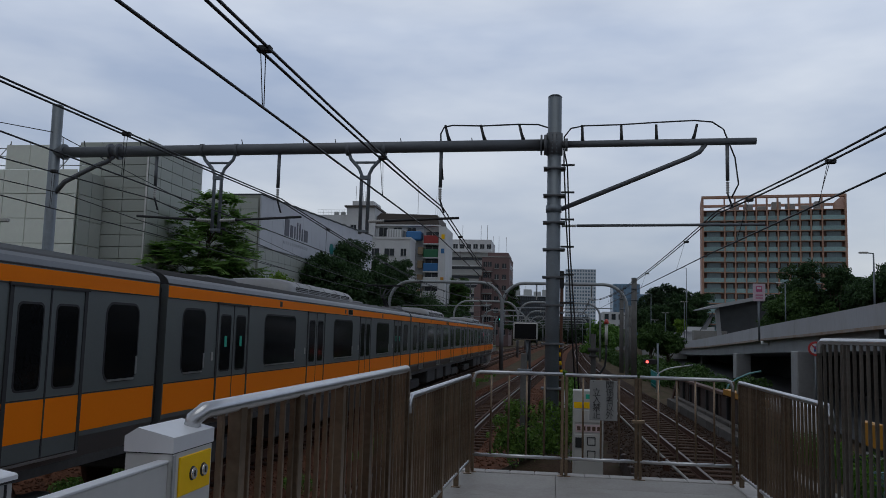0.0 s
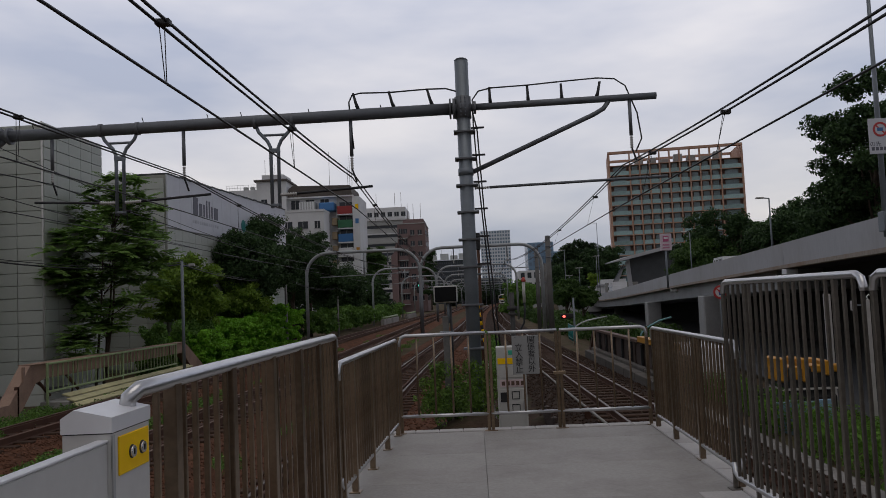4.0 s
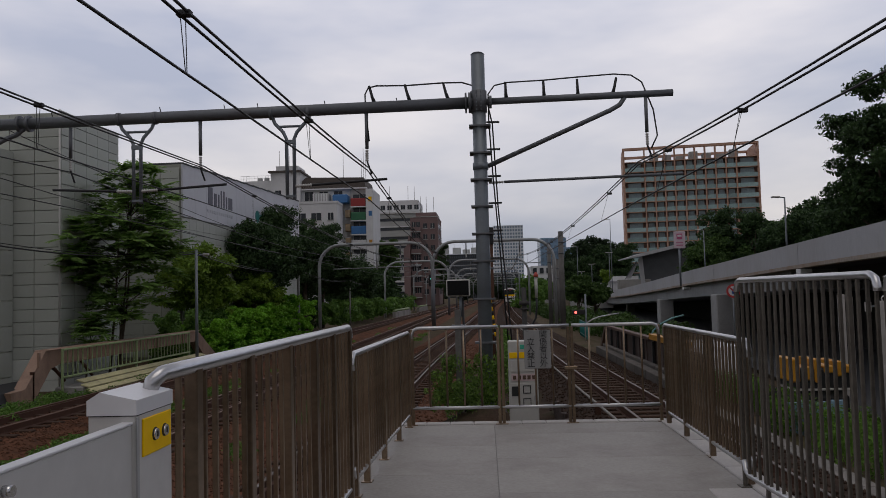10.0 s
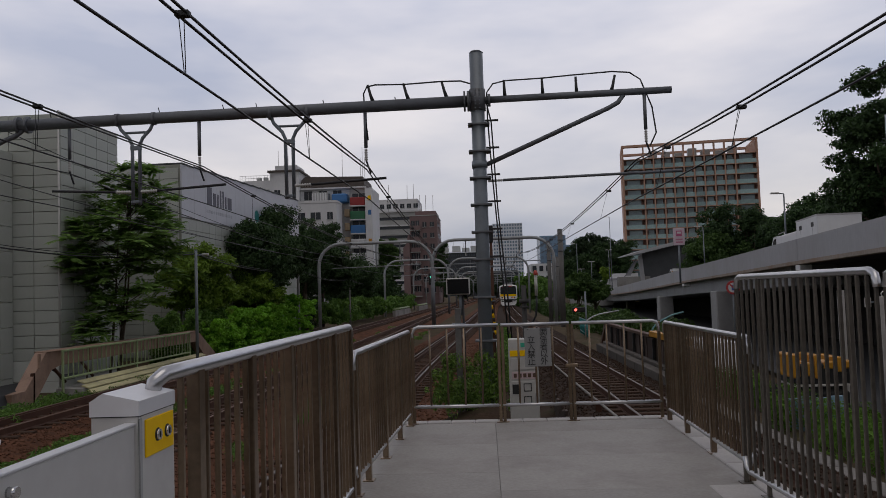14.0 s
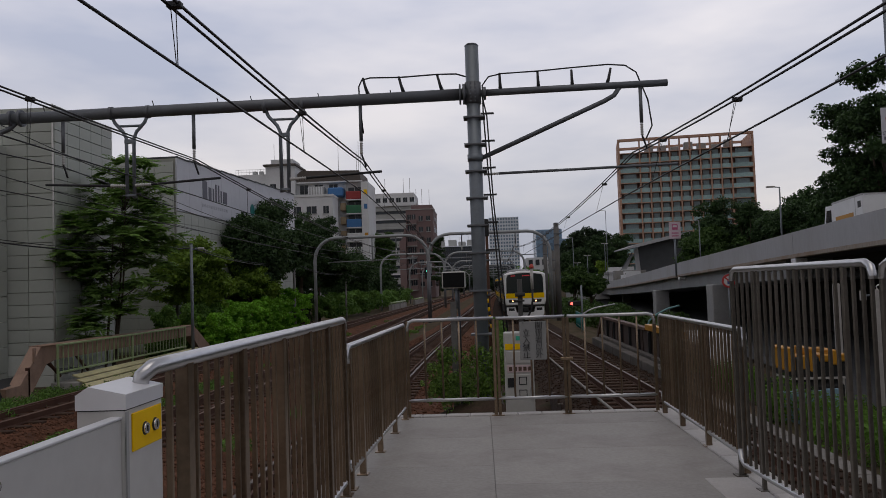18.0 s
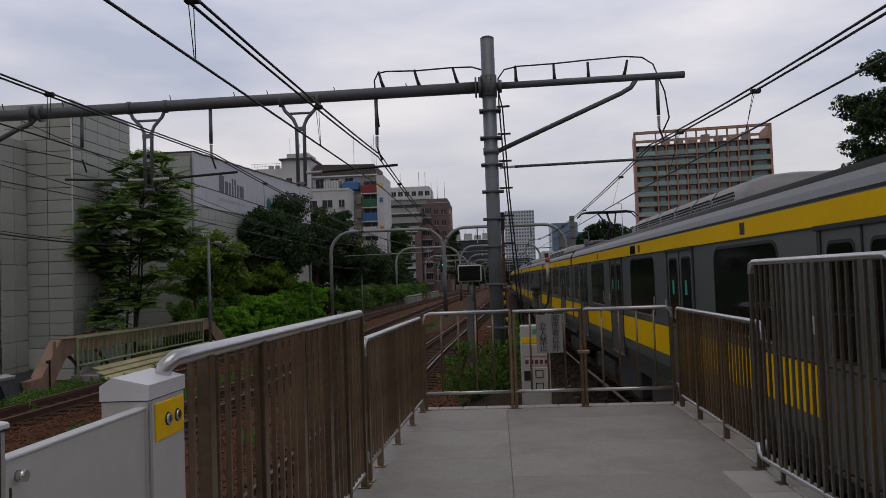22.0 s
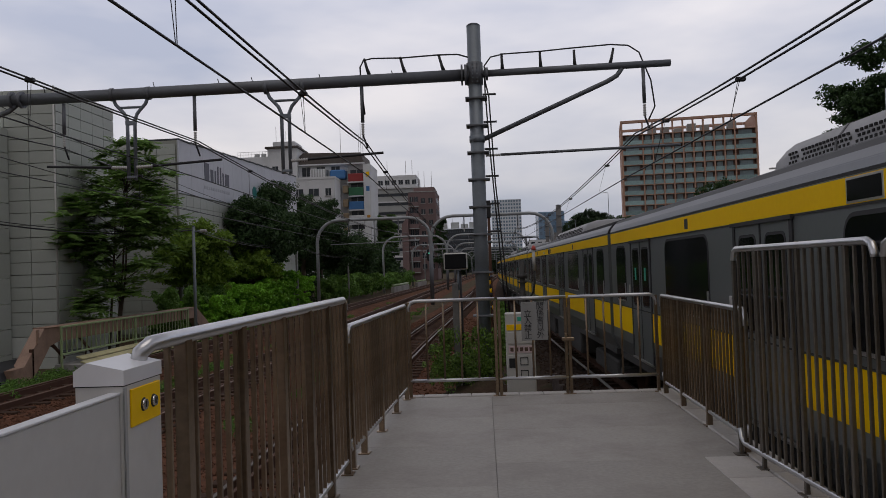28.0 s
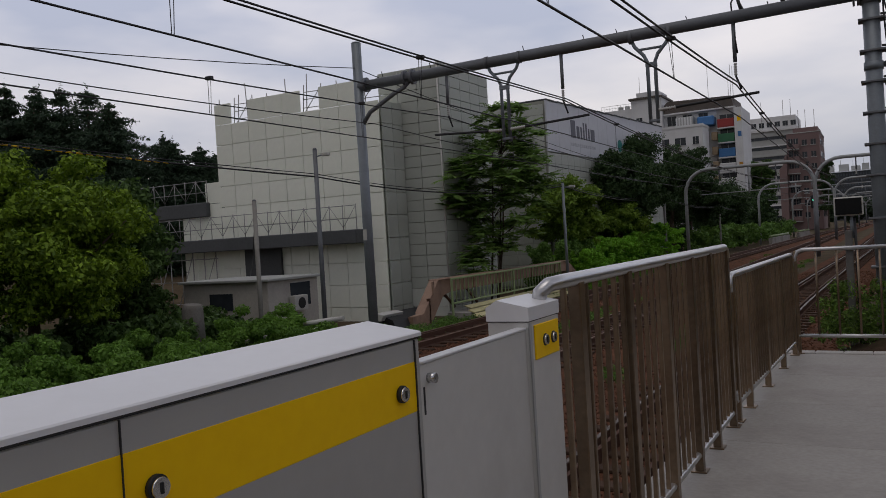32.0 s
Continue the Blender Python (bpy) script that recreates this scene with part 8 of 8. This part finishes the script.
def shelter():
    s = thing("road_shelter", "dark shelter with a sloping pale roof above the road", "shelter")
    part("screen_wall", Geo().prism([(29.2, -1.0), (29.3, 7.5), (38.0, 9.4), (38.0, -1.0)], 150, 150.5), BEAMD, s, "dark side wall")
    part("roof", Geo().prism([(26.1, 6.95), (26.1, 7.15), (29.1, 8.0), (37.3, 9.85), (38.2, 9.9), (38.2, 9.4), (29.2, 7.45)], 147.5, 158), DECK, s, "pale sloping roof")
    part("column", Geo().prism([(29.0, -1.0), (28.4, 6.9), (29.1, 7.4), (29.8, -1.0)], 149.4, 149.9), DECK, s, "pale slanted column")
    part("stair_side", Geo().prism([(26.2, 3.4), (28.0, 6.2), (28.5, 6.2), (27.2, 3.4)], 151, 151.5), DECK, s)
    for k in range(3):
        part("stair_rail", Geo().tube([(26.0 + 0.3 * k, 150.8, 3.2 + 0.5 * k), (28.3, 150.8, 6.4 + 0.1 * k)], 0.05, 6), GALV, s)
    part("landing", Geo().box(24.8, 30.5, 149.6, 152, -1.0, 3.2), CONC_OLD, s)
    a = thing("terrace_building", "low white terrace building behind the road", "building")
    part("wall", Geo().box(25.9, 33.5, 176, 184, -2, 3.0), WHITEB, a)
    part("upper_wall", Geo().box(28.0, 33.5, 177, 184, 3.0, 4.3), WHITEB, a)
    w = thing("approach_wall", "pale concrete wall beside the road approach", "wall")
    part("wall", Geo().prism([(16.8, -2.2), (16.8, 3.1), (19.0, 3.25), (22.6, 2.3), (25.2, 1.7), (25.2, -2.2)], 160, 160.4), PIERM, w)
    part("coping", Geo().prism([(16.7, 3.1), (16.7, 3.25), (19.0, 3.4), (22.6, 2.45), (22.6, 2.3), (19.0, 3.25)], 159.9, 160.5), DECK, w, "paler coping")
    part("terrace_edge", Geo().box(25.7, 33.7, 175.7, 176, 2.9, 3.3), DECK, a)


def footbridge():
    b = thing("old_bridge", "old bridge side with green railing and brown steel ends", "bridge")
    part("top_rail", Geo().box(-13.2, -13.1, 24.4, 35.1, 0.03, 0.09, 0.01), BRGREEN, b)
    part("low_rail", Geo().box(-13.2, -13.1, 24.4, 35.1, -0.82, -0.76, 0.01), BRGREEN, b)
    bar = Geo().box(-13.165, -13.135, -0.018, 0.018, -0.76, 0.03, 0.004).mesh("baluster", BRGREEN)
    for k in range(33):
        part("baluster", bar, None, b, m=pose(0, 24.72 + 0.317 * k, 0))
    for y in (24.4, 29.7, 35.1):
        part("post", Geo().box(-13.18, -13.12, y - 0.04, y + 0.04, -1.3, 0.1, 0.008), BRGREEN, b)
    o = [(22.1, -1.25), (22.1, -1.0), (22.8, -0.97), (23.9, 0.06), (36.9, 0.04), (39.4, -1.2), (39.4, -1.75), (38.6, -1.75), (36.6, -0.4), (24.7, -0.4), (24.2, -0.5), (23.2, -1.45), (22.6, -1.55)]
    part("main_girder", Geo().prism(o, -13.75, -13.4, "x"), BRBROWN, b, "brown steel girder with sloping ends")
    for y in (23.5, 24.9, 26.6, 29.4, 32.2, 35.0, 36.6):
        part("girder_stiffener", Geo().box(-13.42, -13.36, y - 0.05, y + 0.05, -0.4, 0.05, 0.005), BRBROWN, b)
    part("girder_cap", Geo().box(-13.82, -13.33, 23.95, 36.9, 0.062, 0.085, 0.006), BRBROWN, b)
    for y in (24.4, 26.2):
        part("bracket", Geo().tube([(-13.5, y, -0.4), (-13.4, y + 0.6, -0.95)], 0.05, 6), RUST, b, "dark diagonal bracket")
    part("strut", Geo().box(-13.5, -13.4, 23.2, 23.3, -1.9, -0.5, 0.01), RUST, b)
    part("deck", Geo().box(-13.5, -12.6, 24.6, 36.8, -1.35, -1.12, 0.02), CONC_OLD, b)
    for k in range(3):
        part("plank", Geo().obox(pose(-12.95 + 0.3 * k, 30.7 - 0.3 * k, -0.98 - 0.12 * k, 0, 18, 0.6), 0.27, 11.4, 0.05, 0.01), PLANK, b, "yellowed plank")
    part("conduit", Geo().tube([(-13.6, 24.9, -0.2), (-13.6, 24.6, -0.5), (-13.4, 24.8, -0.75), (-13.3, 26.0, -0.8)], 0.06, 8), CABLE, b)


def hut():
    h = thing("track_hut", "low grey-brown hut with flat roof and air unit", "hut", m=pose(-20.6, 22.9, 0))
    wall = mat("hut wall", (0.47, 0.44, 0.4), 0.85, 0, 0.15, 0.8, 12, dirt=(0.24, 0.22, 0.2))
    part("wall", Geo().box(-2.3, 1.75, -1.4, 1.4, -2.2, 0.34, 0.02), wall, h)
    part("roof", Geo().box(-2.45, 1.9, -1.55, 1.55, 0.34, 0.44, 0.02), GREYB, h)
    part("window", Geo().box(-1.0, 0.1, -1.43, -1.39, -0.65, -0.05), WINDOW, h)
    part("window", Geo().box(1.74, 1.78, -0.2, 0.9, -0.65, 0.2), WINDOW, h)
    a = part("air_unit", Geo().box(1.78, 2.07, -0.35, 0.4, -0.8, -0.25, 0.03), PORC, h, "pale air unit")
    part("fan", Geo().tube([(2.07, 0.02, -0.53), (2.09, 0.02, -0.53)], 0.2, 16), BLACK, a)
    t = thing("tree_stump", "old grey cut trunk standing among shrubs", "stump")
    part("trunk", Geo().tube([(-17.6, 16.8, -2.2), (-17.62, 16.8, -0.15), (-17.6, 16.8, 0.0)], [0.36, 0.3, 0.26], 10), TROUGH, t)
    p = thing("white_pipe", "white covered pipe lying on the bank", "pipe")
    part("pipe", Geo().tube([(-16.5, 18.5, -0.97), (-15.2, 18.55, -0.8), (-13.6, 18.6, -0.62)], 0.07, 10), PORC, p)
    part("pipe", Geo().tube([(-16.3, 18.3, -1.15), (-14.2, 18.4, -0.9)], 0.06, 10), PORC, p)
    car = thing("covered_heap", "black and white sheeted heap beside the bridge", "heap")
    part("sheet", Geo().prism([(-14.6, -1.5), (-14.4, -0.95), (-14.1, -0.8), (-13.6, -1.0), (-13.4, -1.5)], 21.2, 23.6), BLACK, car)
    part("sheet_fold", Geo().prism([(-14.3, -1.0), (-14.1, -0.76), (-13.8, -0.82), (-13.9, -1.0)], 21.0, 22.2), PORC, car)


def left_poles():
    line_pole(-16.0, 20.9, 4.6, 0.07, "dark weathered pole with a small lamp", lamp=True, mt=GALV_DARK)
    line_pole(-17.8, 19.9, 3.05, 0.07, "short concrete pole on the bank", mt=CONC_OLD)
    for dz, r in ((0.0, 0.026), (0.09, 0.014)):
        stretch_cable([(-24, 2, 5.95 + dz), (-16.0, 20.9, 3.72 + dz)], 0.18, r, "black cable strung between poles")
        stretch_cable([(-16.0, 20.9, 3.72 + dz), (-12.42, 34, 3.5 + dz), (-14.05, 60, 3.6 + dz), (-13.2, 78, 3.0 + dz), (-14.3, 109, 3.2 + dz)], 0.42, r, "black cable strung between poles")
    stretch_cable([(-20, -6, 6.2), (-12.53, 18.4, 6.3), (-14.3, 69, 5.2)], 0.5, 0.012, "thin overhead wire")
    stretch_cable([(-14.5, -10, 5.7), (-12.0, 18.4, 4.7), (-13.2, 69, 4.6)], 0.4, 0.013, "thin overhead wire")
    stretch_cable([(-17.8, 19.9, 2.6), (-21.0, 23, 0.5)], 0.3, 0.02, "black cable from pole to hut")
    guard = thing("cable_guard", "yellow guard sleeves wrapped on a black cable", "cable guard")
    pts = sag((-24, 2, 5.95), (-16.0, 20.9, 3.72), 0.18, 240)
    for k in range(20, 184, 3):
        part("sleeve", Geo().tube([pts[k], pts[k + 2]], 0.026, 6), YELLOW, guard)
        part("sleeve_gap", Geo().tube([pts[k + 2], pts[k + 3]], 0.03, 6), CABLE, guard)


def right_side():
    w = thing("brown_retaining_wall", "brown timber-faced retaining wall beside the track", "wall")
    # Shadow is put into the boards' dark brown, the lit edge into the cap's
    for k in range(26):
        part("board", Geo().box(5.94 + 0.03 * (k % 2), 6.06, 22.0 + 0.7 * k, 22.68 + 0.7 * k, -2.2, -0.38, 0.01), TIMBERD, w)
    part("cap", Geo().box(5.86, 6.12, 29.6, 40.3, -0.38, -0.27, 0.01), CAPB, w, "brown top beam, lighter as if lit")
    part("orange_cap", Geo().box(5.86, 6.12, 24.4, 29.5, -0.34, -0.14, 0.01), MACHINE, w, "orange top rail")
    part("end_brace", Geo().prism([(40.2, -0.28), (40.6, -0.28), (42.9, -1.75), (42.4, -1.75)], 5.9, 6.06, "x"), CAPB, w, "slanted brown brace")
    for k in range(9):
        part("stay", Geo().box(5.85, 5.95, 23.2 + 1.9 * k, 23.32 + 1.9 * k, -1.6, -0.4, 0.01), BLACK, w)
    b = thing("concrete_ledge", "stepped dirty concrete ledge beside the track", "ledge", kind="structure")
    for k in range(9):
        part("block", Geo().box(5.3, 5.84, 21.5 + 2.0 * k, 23.46 + 2.0 * k, -1.75, -1.24, 0.02), LEDGE, b)
        part("upper_step", Geo().box(5.62, 5.84, 21.5 + 2.0 * k, 23.46 + 2.0 * k, -1.24, -1.12, 0.02), LEDGE, b)
    for y0, y1 in ((104, 121), (133, 149)):
        pw = thing("bridge_parapet", "low pale concrete parapet beside the outer track", "parapet")
        x0, x1 = along(TRACKS["far_left"], y0) - 2.0, along(TRACKS["far_left"], y1) - 2.0
        part("wall", Geo().add([(x0 - 0.2, y0, -1.5), (x0 + 0.2, y0, -1.5), (x1 + 0.2, y1, -1.5), (x1 - 0.2, y1, -1.5), (x0 - 0.2, y0, -0.75), (x0 + 0.2, y0, -0.75), (x1 + 0.2, y1, -0.75), (x1 - 0.2, y1, -0.75)], [(0, 3, 2, 1), (4, 5, 6, 7), (0, 1, 5, 4), (1, 2, 6, 5), (2, 3, 7, 6), (3, 0, 4, 7)]), CONC_OLD, pw)
        part("rail", Geo().tube([(x0, y0, -0.55), (x1, y1, -0.55)], 0.13, 6), BRGREEN, pw, "dark green pipe rail")
    t = thing("cable_trough", "pale concrete cable trough beside the track", "trough", kind="structure")
    for k in range(17):
        part("lid", Geo().box(5.25, 5.6, 4 + 1.0 * k, 4.97 + 1.0 * k, -1.66, -1.42, 0.01), TROUGH, t)
    c = thing("lineside_pipe", "thin pale cable pipe lying beside the track", "pipe")
    run = [(2.7, 11.5), (2.6, 16.7), (2.41, 23.8), (2.28, 30.0), (2.15, 42.0)]
    part("pipe", Geo().tube([(x, y, -1.16) for x, y in run], 0.03, 8), CONC_OLD, c)
    for y in (14.0, 19.0, 24.0, 29.0, 34.0):
        x = float(np.interp(y, [q[1] for q in run], [q[0] for q in run]))
        part("clip", Geo().box(x - 0.07, x + 0.07, y - 0.04, y + 0.04, -1.65, -1.12, 0.01), RUST, c)
    e = thing("timber_edging", "dark upright timber boards edging the bare soil", "edging")
    for k in range(34):
        part("board", Geo().box(1.62, 1.68, 10.2 + 0.3 * k, 10.46 + 0.3 * k, -1.7, -1.12 - 0.05 * (k % 3), 0.006), TIMBERD, e)
    r = thing("service_road", "grey service road under the elevated road", "road", kind="structure")
    vs, ys = [], [-60, 0, 30, 60, 90, 140, 200, 320]
    for y in ys:
        x = along(DECK_EDGE, y)
        vs += [(x - 1.5, y, -3.03), (x + 9, y, -3.03)]
    part("asphalt", Geo().add(vs, [(2 * j, 2 * j + 1, 2 * j + 3, 2 * j + 2) for j in range(len(ys) - 1)]), ASPHALT, r)
    s = thing("road_signal", "road signal with a lit red lamp", "signal", m=pose(6.95, 60, 0))
    part("post", Geo().tube([(0.45, 0, -3.2), (0.45, 0, 1.2)], 0.07, 8), GALV, s)
    part("head", Geo().box(-0.55, 0.4, -0.1, 0.1, -0.32, 0.05, 0.05), BLACK, s)
    part("red_lamp", Geo().tube([(-0.3, -0.14, -0.14), (-0.3, -0.1, -0.14)], 0.1, 16), SIGRED, s, "lit red lamp")
    g = thing("railway_signal", "dark railway signal with a green light", "signal", m=pose(-4.9, 74, 0))
    part("post", Geo().tube([(0, 0, -1.7), (0, 0, 3.2)], 0.08, 8), GALV_DARK, g)
    part("head", Geo().box(-0.25, 0.25, -0.12, 0.12, 2.2, 3.3, 0.08), BLACK, g)
    part("green_lamp", Geo().tube([(0, -0.16, 2.9), (0, -0.12, 2.9)], 0.1, 16), SIGGREEN, g, "lit green lamp")
    for pts, mt in (([(8.4, 42, -2.6), (8.42, 42, -1.1), (8.6, 42, -0.66), (9.0, 42, -0.34), (9.6, 42.2, -0.08), (10.25, 42.4, 0.06)], TEALP), ([(6.1, 50, -2.4), (6.1, 50, -0.8), (6.25, 50, -0.5), (6.6, 50, -0.3), (7.0, 50, -0.17), (8.2, 50, 0.02)], STEEL_RAIL)):
        f = thing("bent_pipe_rail", "thin bent pipe railing beside the service road", "railing", group="bent pipe railings")
        part("rail", Geo().tube(pts, 0.045, 8), mt, f)
    f = thing("teal_fence", "teal painted bar fence beside the track", "fence")
    for z in (-0.62, -1.5):
        part("rail", Geo().tube([(6.35, 50.6, z), (6.7, 58, z)], 0.03, 6), TEAL, f)
    for j in range(15):
        x, y = 6.35 + 0.025 * j, 50.6 + 0.528 * j
        part("bar", Geo().tube([(x, y, ground_z(x, y) - 0.1), (x, y, -0.62)], 0.022, 6), TEAL, f)
    m = thing("work_machine", "yellow construction machine with dark gaps behind the railing", "machine", m=pose(7.6, 19.9, -2.1))
    for x0, x1, z0, z1 in ((-0.45, -0.26, 1.3, 1.86), (-0.2, 0.02, 1.34, 1.66), (0.08, 0.22, 1.28, 1.84), (0.3, 0.52, 1.5, 1.68), (0.6, 0.72, 1.42, 1.78), (0.78, 0.98, 1.5, 1.68)):
        part("cover", Geo().box(x0, x1, -0.5, 0.5, z0, z1, 0.03), MACHINE, m, "yellow cover")
    part("body", Geo().box(-0.4, 0.95, -0.44, 0.6, 1.15, 1.62, 0.04), BLACK, m, "dark machine body")
    part("sill", Geo().box(-0.4, 0.9, -0.5, 0.6, 1.1, 1.14, 0.005), KERB, m, "white lower edge")
    for s_ in (-0.3, 0.4):
        part("track", Geo().box(-0.7, 0.9, s_ - 0.2, s_ + 0.2, 0.0, 1.08, 0.15), TYRE, m)
    c = thing("blue_panel_stack", "pale blue site panels standing behind the railing", "panels", m=pose(7.6, 17.6, -1.62))
    for k in range(4):
        part("panel", Geo().box(-1.3 + 0.32 * k, -1.0 + 0.32 * k, -0.03, 0.03, -0.6, 0.62 + 0.03 * (k % 2), 0.01), BLUESHEET, c)
    v = thing("parked_van", "white parked van behind the railing", "van", m=pose(7.5, 29.2, -2.4, 0, 0, 4))
    part("body", Geo().prism([(-2.2, 0.3), (-2.25, 1.2), (-2.05, 1.9), (1.0, 1.95), (1.55, 1.35), (2.2, 1.1), (2.25, 0.3)], -0.84, 0.84, "x"), WHITEV, v)
    part("side_windows", Geo().prism([(-1.9, 1.3), (-1.8, 1.75), (0.85, 1.77), (1.25, 1.3)], -0.85, 0.85, "x"), CARGLASS, v)
    part("blue_band", Geo().box(-0.855, 0.855, -2.1, 1.9, 0.7, 0.95), BLUE, v)
    wheels(v, (1.4, -1.4), 0.3, 0.72)
    for x, y, h, w in ((9.48, 22, 1.2, 0.075), (9.78, 22.1, 1.13, 0.04), (10.62, 22.2, 1.0, 0.06)):
        p = thing("steel_post", "tall grey steel post behind the railing", "post", m=pose(x, y, 0))
        part("post", Geo().box(-w, w, -w, w, -3.2, h, 0.015), KERB, p)
        if w == 0.06:
            part("ring", Geo().tube([(0.02, -0.02, h), (0.0, -0.02, h + 0.08), (0.05, -0.02, h + 0.13), (0.1, -0.02, h + 0.09)], 0.018, 8), WHITEV, p, "white hook")
            part("box", Geo().box(-0.44, -0.3, -0.09, 0.02, 0.72, 0.98, 0.01), KERB, p, "pale box on a bracket")
            part("bracket", Geo().box(-0.31, -0.05, -0.03, 0.03, 0.83, 0.88), GALV, p)
    q = thing("pipe_rail", "grey pipe rail behind the platform railing", "railing")
    part("rail", Geo().tube([(7.6, 14, -0.3), (10.5, 19, -0.35)], 0.03, 8), STEEL_RAIL, q)
    for k in range(4):
        f = k / 3
        part("post", Geo().tube([(7.6 + 2.9 * f, 14 + 5 * f, -2.9), (7.6 + 2.9 * f, 14 + 5 * f, -0.3)], 0.03, 8), STEEL_RAIL, q)
    for k in range(5):
        kb = thing("concrete_block", "pale concrete kerb block on the slope", "block", m=pose(7.4 + 0.35 * k, 9.5 + 1.0 * k, ground_z(7.4 + 0.35 * k, 10) + 0.1, 0, 0, -18))
        part("block", Geo().box(-0.2, 0.2, -0.48, 0.48, -0.3, 0.2, 0.02), KERB, kb)


panel_building()
sign_wall()
mansion()
mid_buildings()
tower_hotel()
far_buildings()
shelter()
footbridge()
hut()
left_poles()
right_side()
plants()


# ---- sleepers, last ----
def sleepers():
    me = Geo().box(-1.0, 1.0, -0.11, 0.11, -0.2, -0.15, 0.012).mesh("sleeper", SLEEPER)
    for key, bed in BEDS.items():
        y = 6.0 if key != "far_left" else 8.0
        while y < 62:
            part("sleeper", me, None, bed, m=pose(along(TRACKS[key], y), y, RAIL_Z))
            y += 0.62
        g = Geo()
        while y < 230:
            g.obox(pose(along(TRACKS[key], y), y, RAIL_Z - 0.175), 2.0, 0.22, 0.05)
            y += 0.62
        tagged(part("far_sleepers", g, SLEEPER, bed), kind="stuff")


def stones():
    """Loose stones over the nearer ballast, four- to eight-sided lumps."""
    rng = np.random.default_rng(77)
    for key, count in (("near_left", 9000), ("middle", 12000), ("far_left", 15000), ("right", 12000)):
        y = 5.5 + 40 * rng.random(count) ** 1.5
        off = rng.uniform(-2.0, 2.0, count)
        x = np.array([along(TRACKS[key], v) for v in y]) + off
        z = RAIL_Z - 0.2 - 0.32 * np.clip(np.abs(off) - 1.35, 0, 1)
        s = rng.uniform(0.018, 0.045, (count, 1, 1))
        base = np.array([(1, 0, 0), (-1, 0, 0), (0, 1, 0), (0, -1, 0), (0, 0, 0.8), (0, 0, -0.8)], float)
        V = base[None] * s * rng.uniform(0.6, 1.3, (count, 6, 1)) + rng.normal(size=(count, 6, 3)) * s * 0.2
        V += np.stack([x, y, z + 0.01], 1)[:, None, :]
        F = np.array([(0, 2, 4), (2, 1, 4), (1, 3, 4), (3, 0, 4), (2, 0, 5), (1, 2, 5), (3, 1, 5), (0, 3, 5)])
        F = (F[None] + 6 * np.arange(count)[:, None, None]).reshape(-1, 3)
        me = bpy.data.meshes.new("loose_stones")
        me.vertices.add(6 * count)
        me.vertices.foreach_set("co", V.astype(np.float32).ravel())
        me.loops.add(F.size)
        me.loops.foreach_set("vertex_index", F.astype(np.int32).ravel())
        me.polygons.add(len(F))
        me.polygons.foreach_set("loop_start", np.arange(0, F.size, 3, dtype=np.int32))
        me.materials.append(STONE_DARK if key == "right" else STONE)
        me.update(calc_edges=True)
        tagged(part("loose_stones", me, None, BEDS[key]), kind="stuff")


stones()
sleepers()


motions()
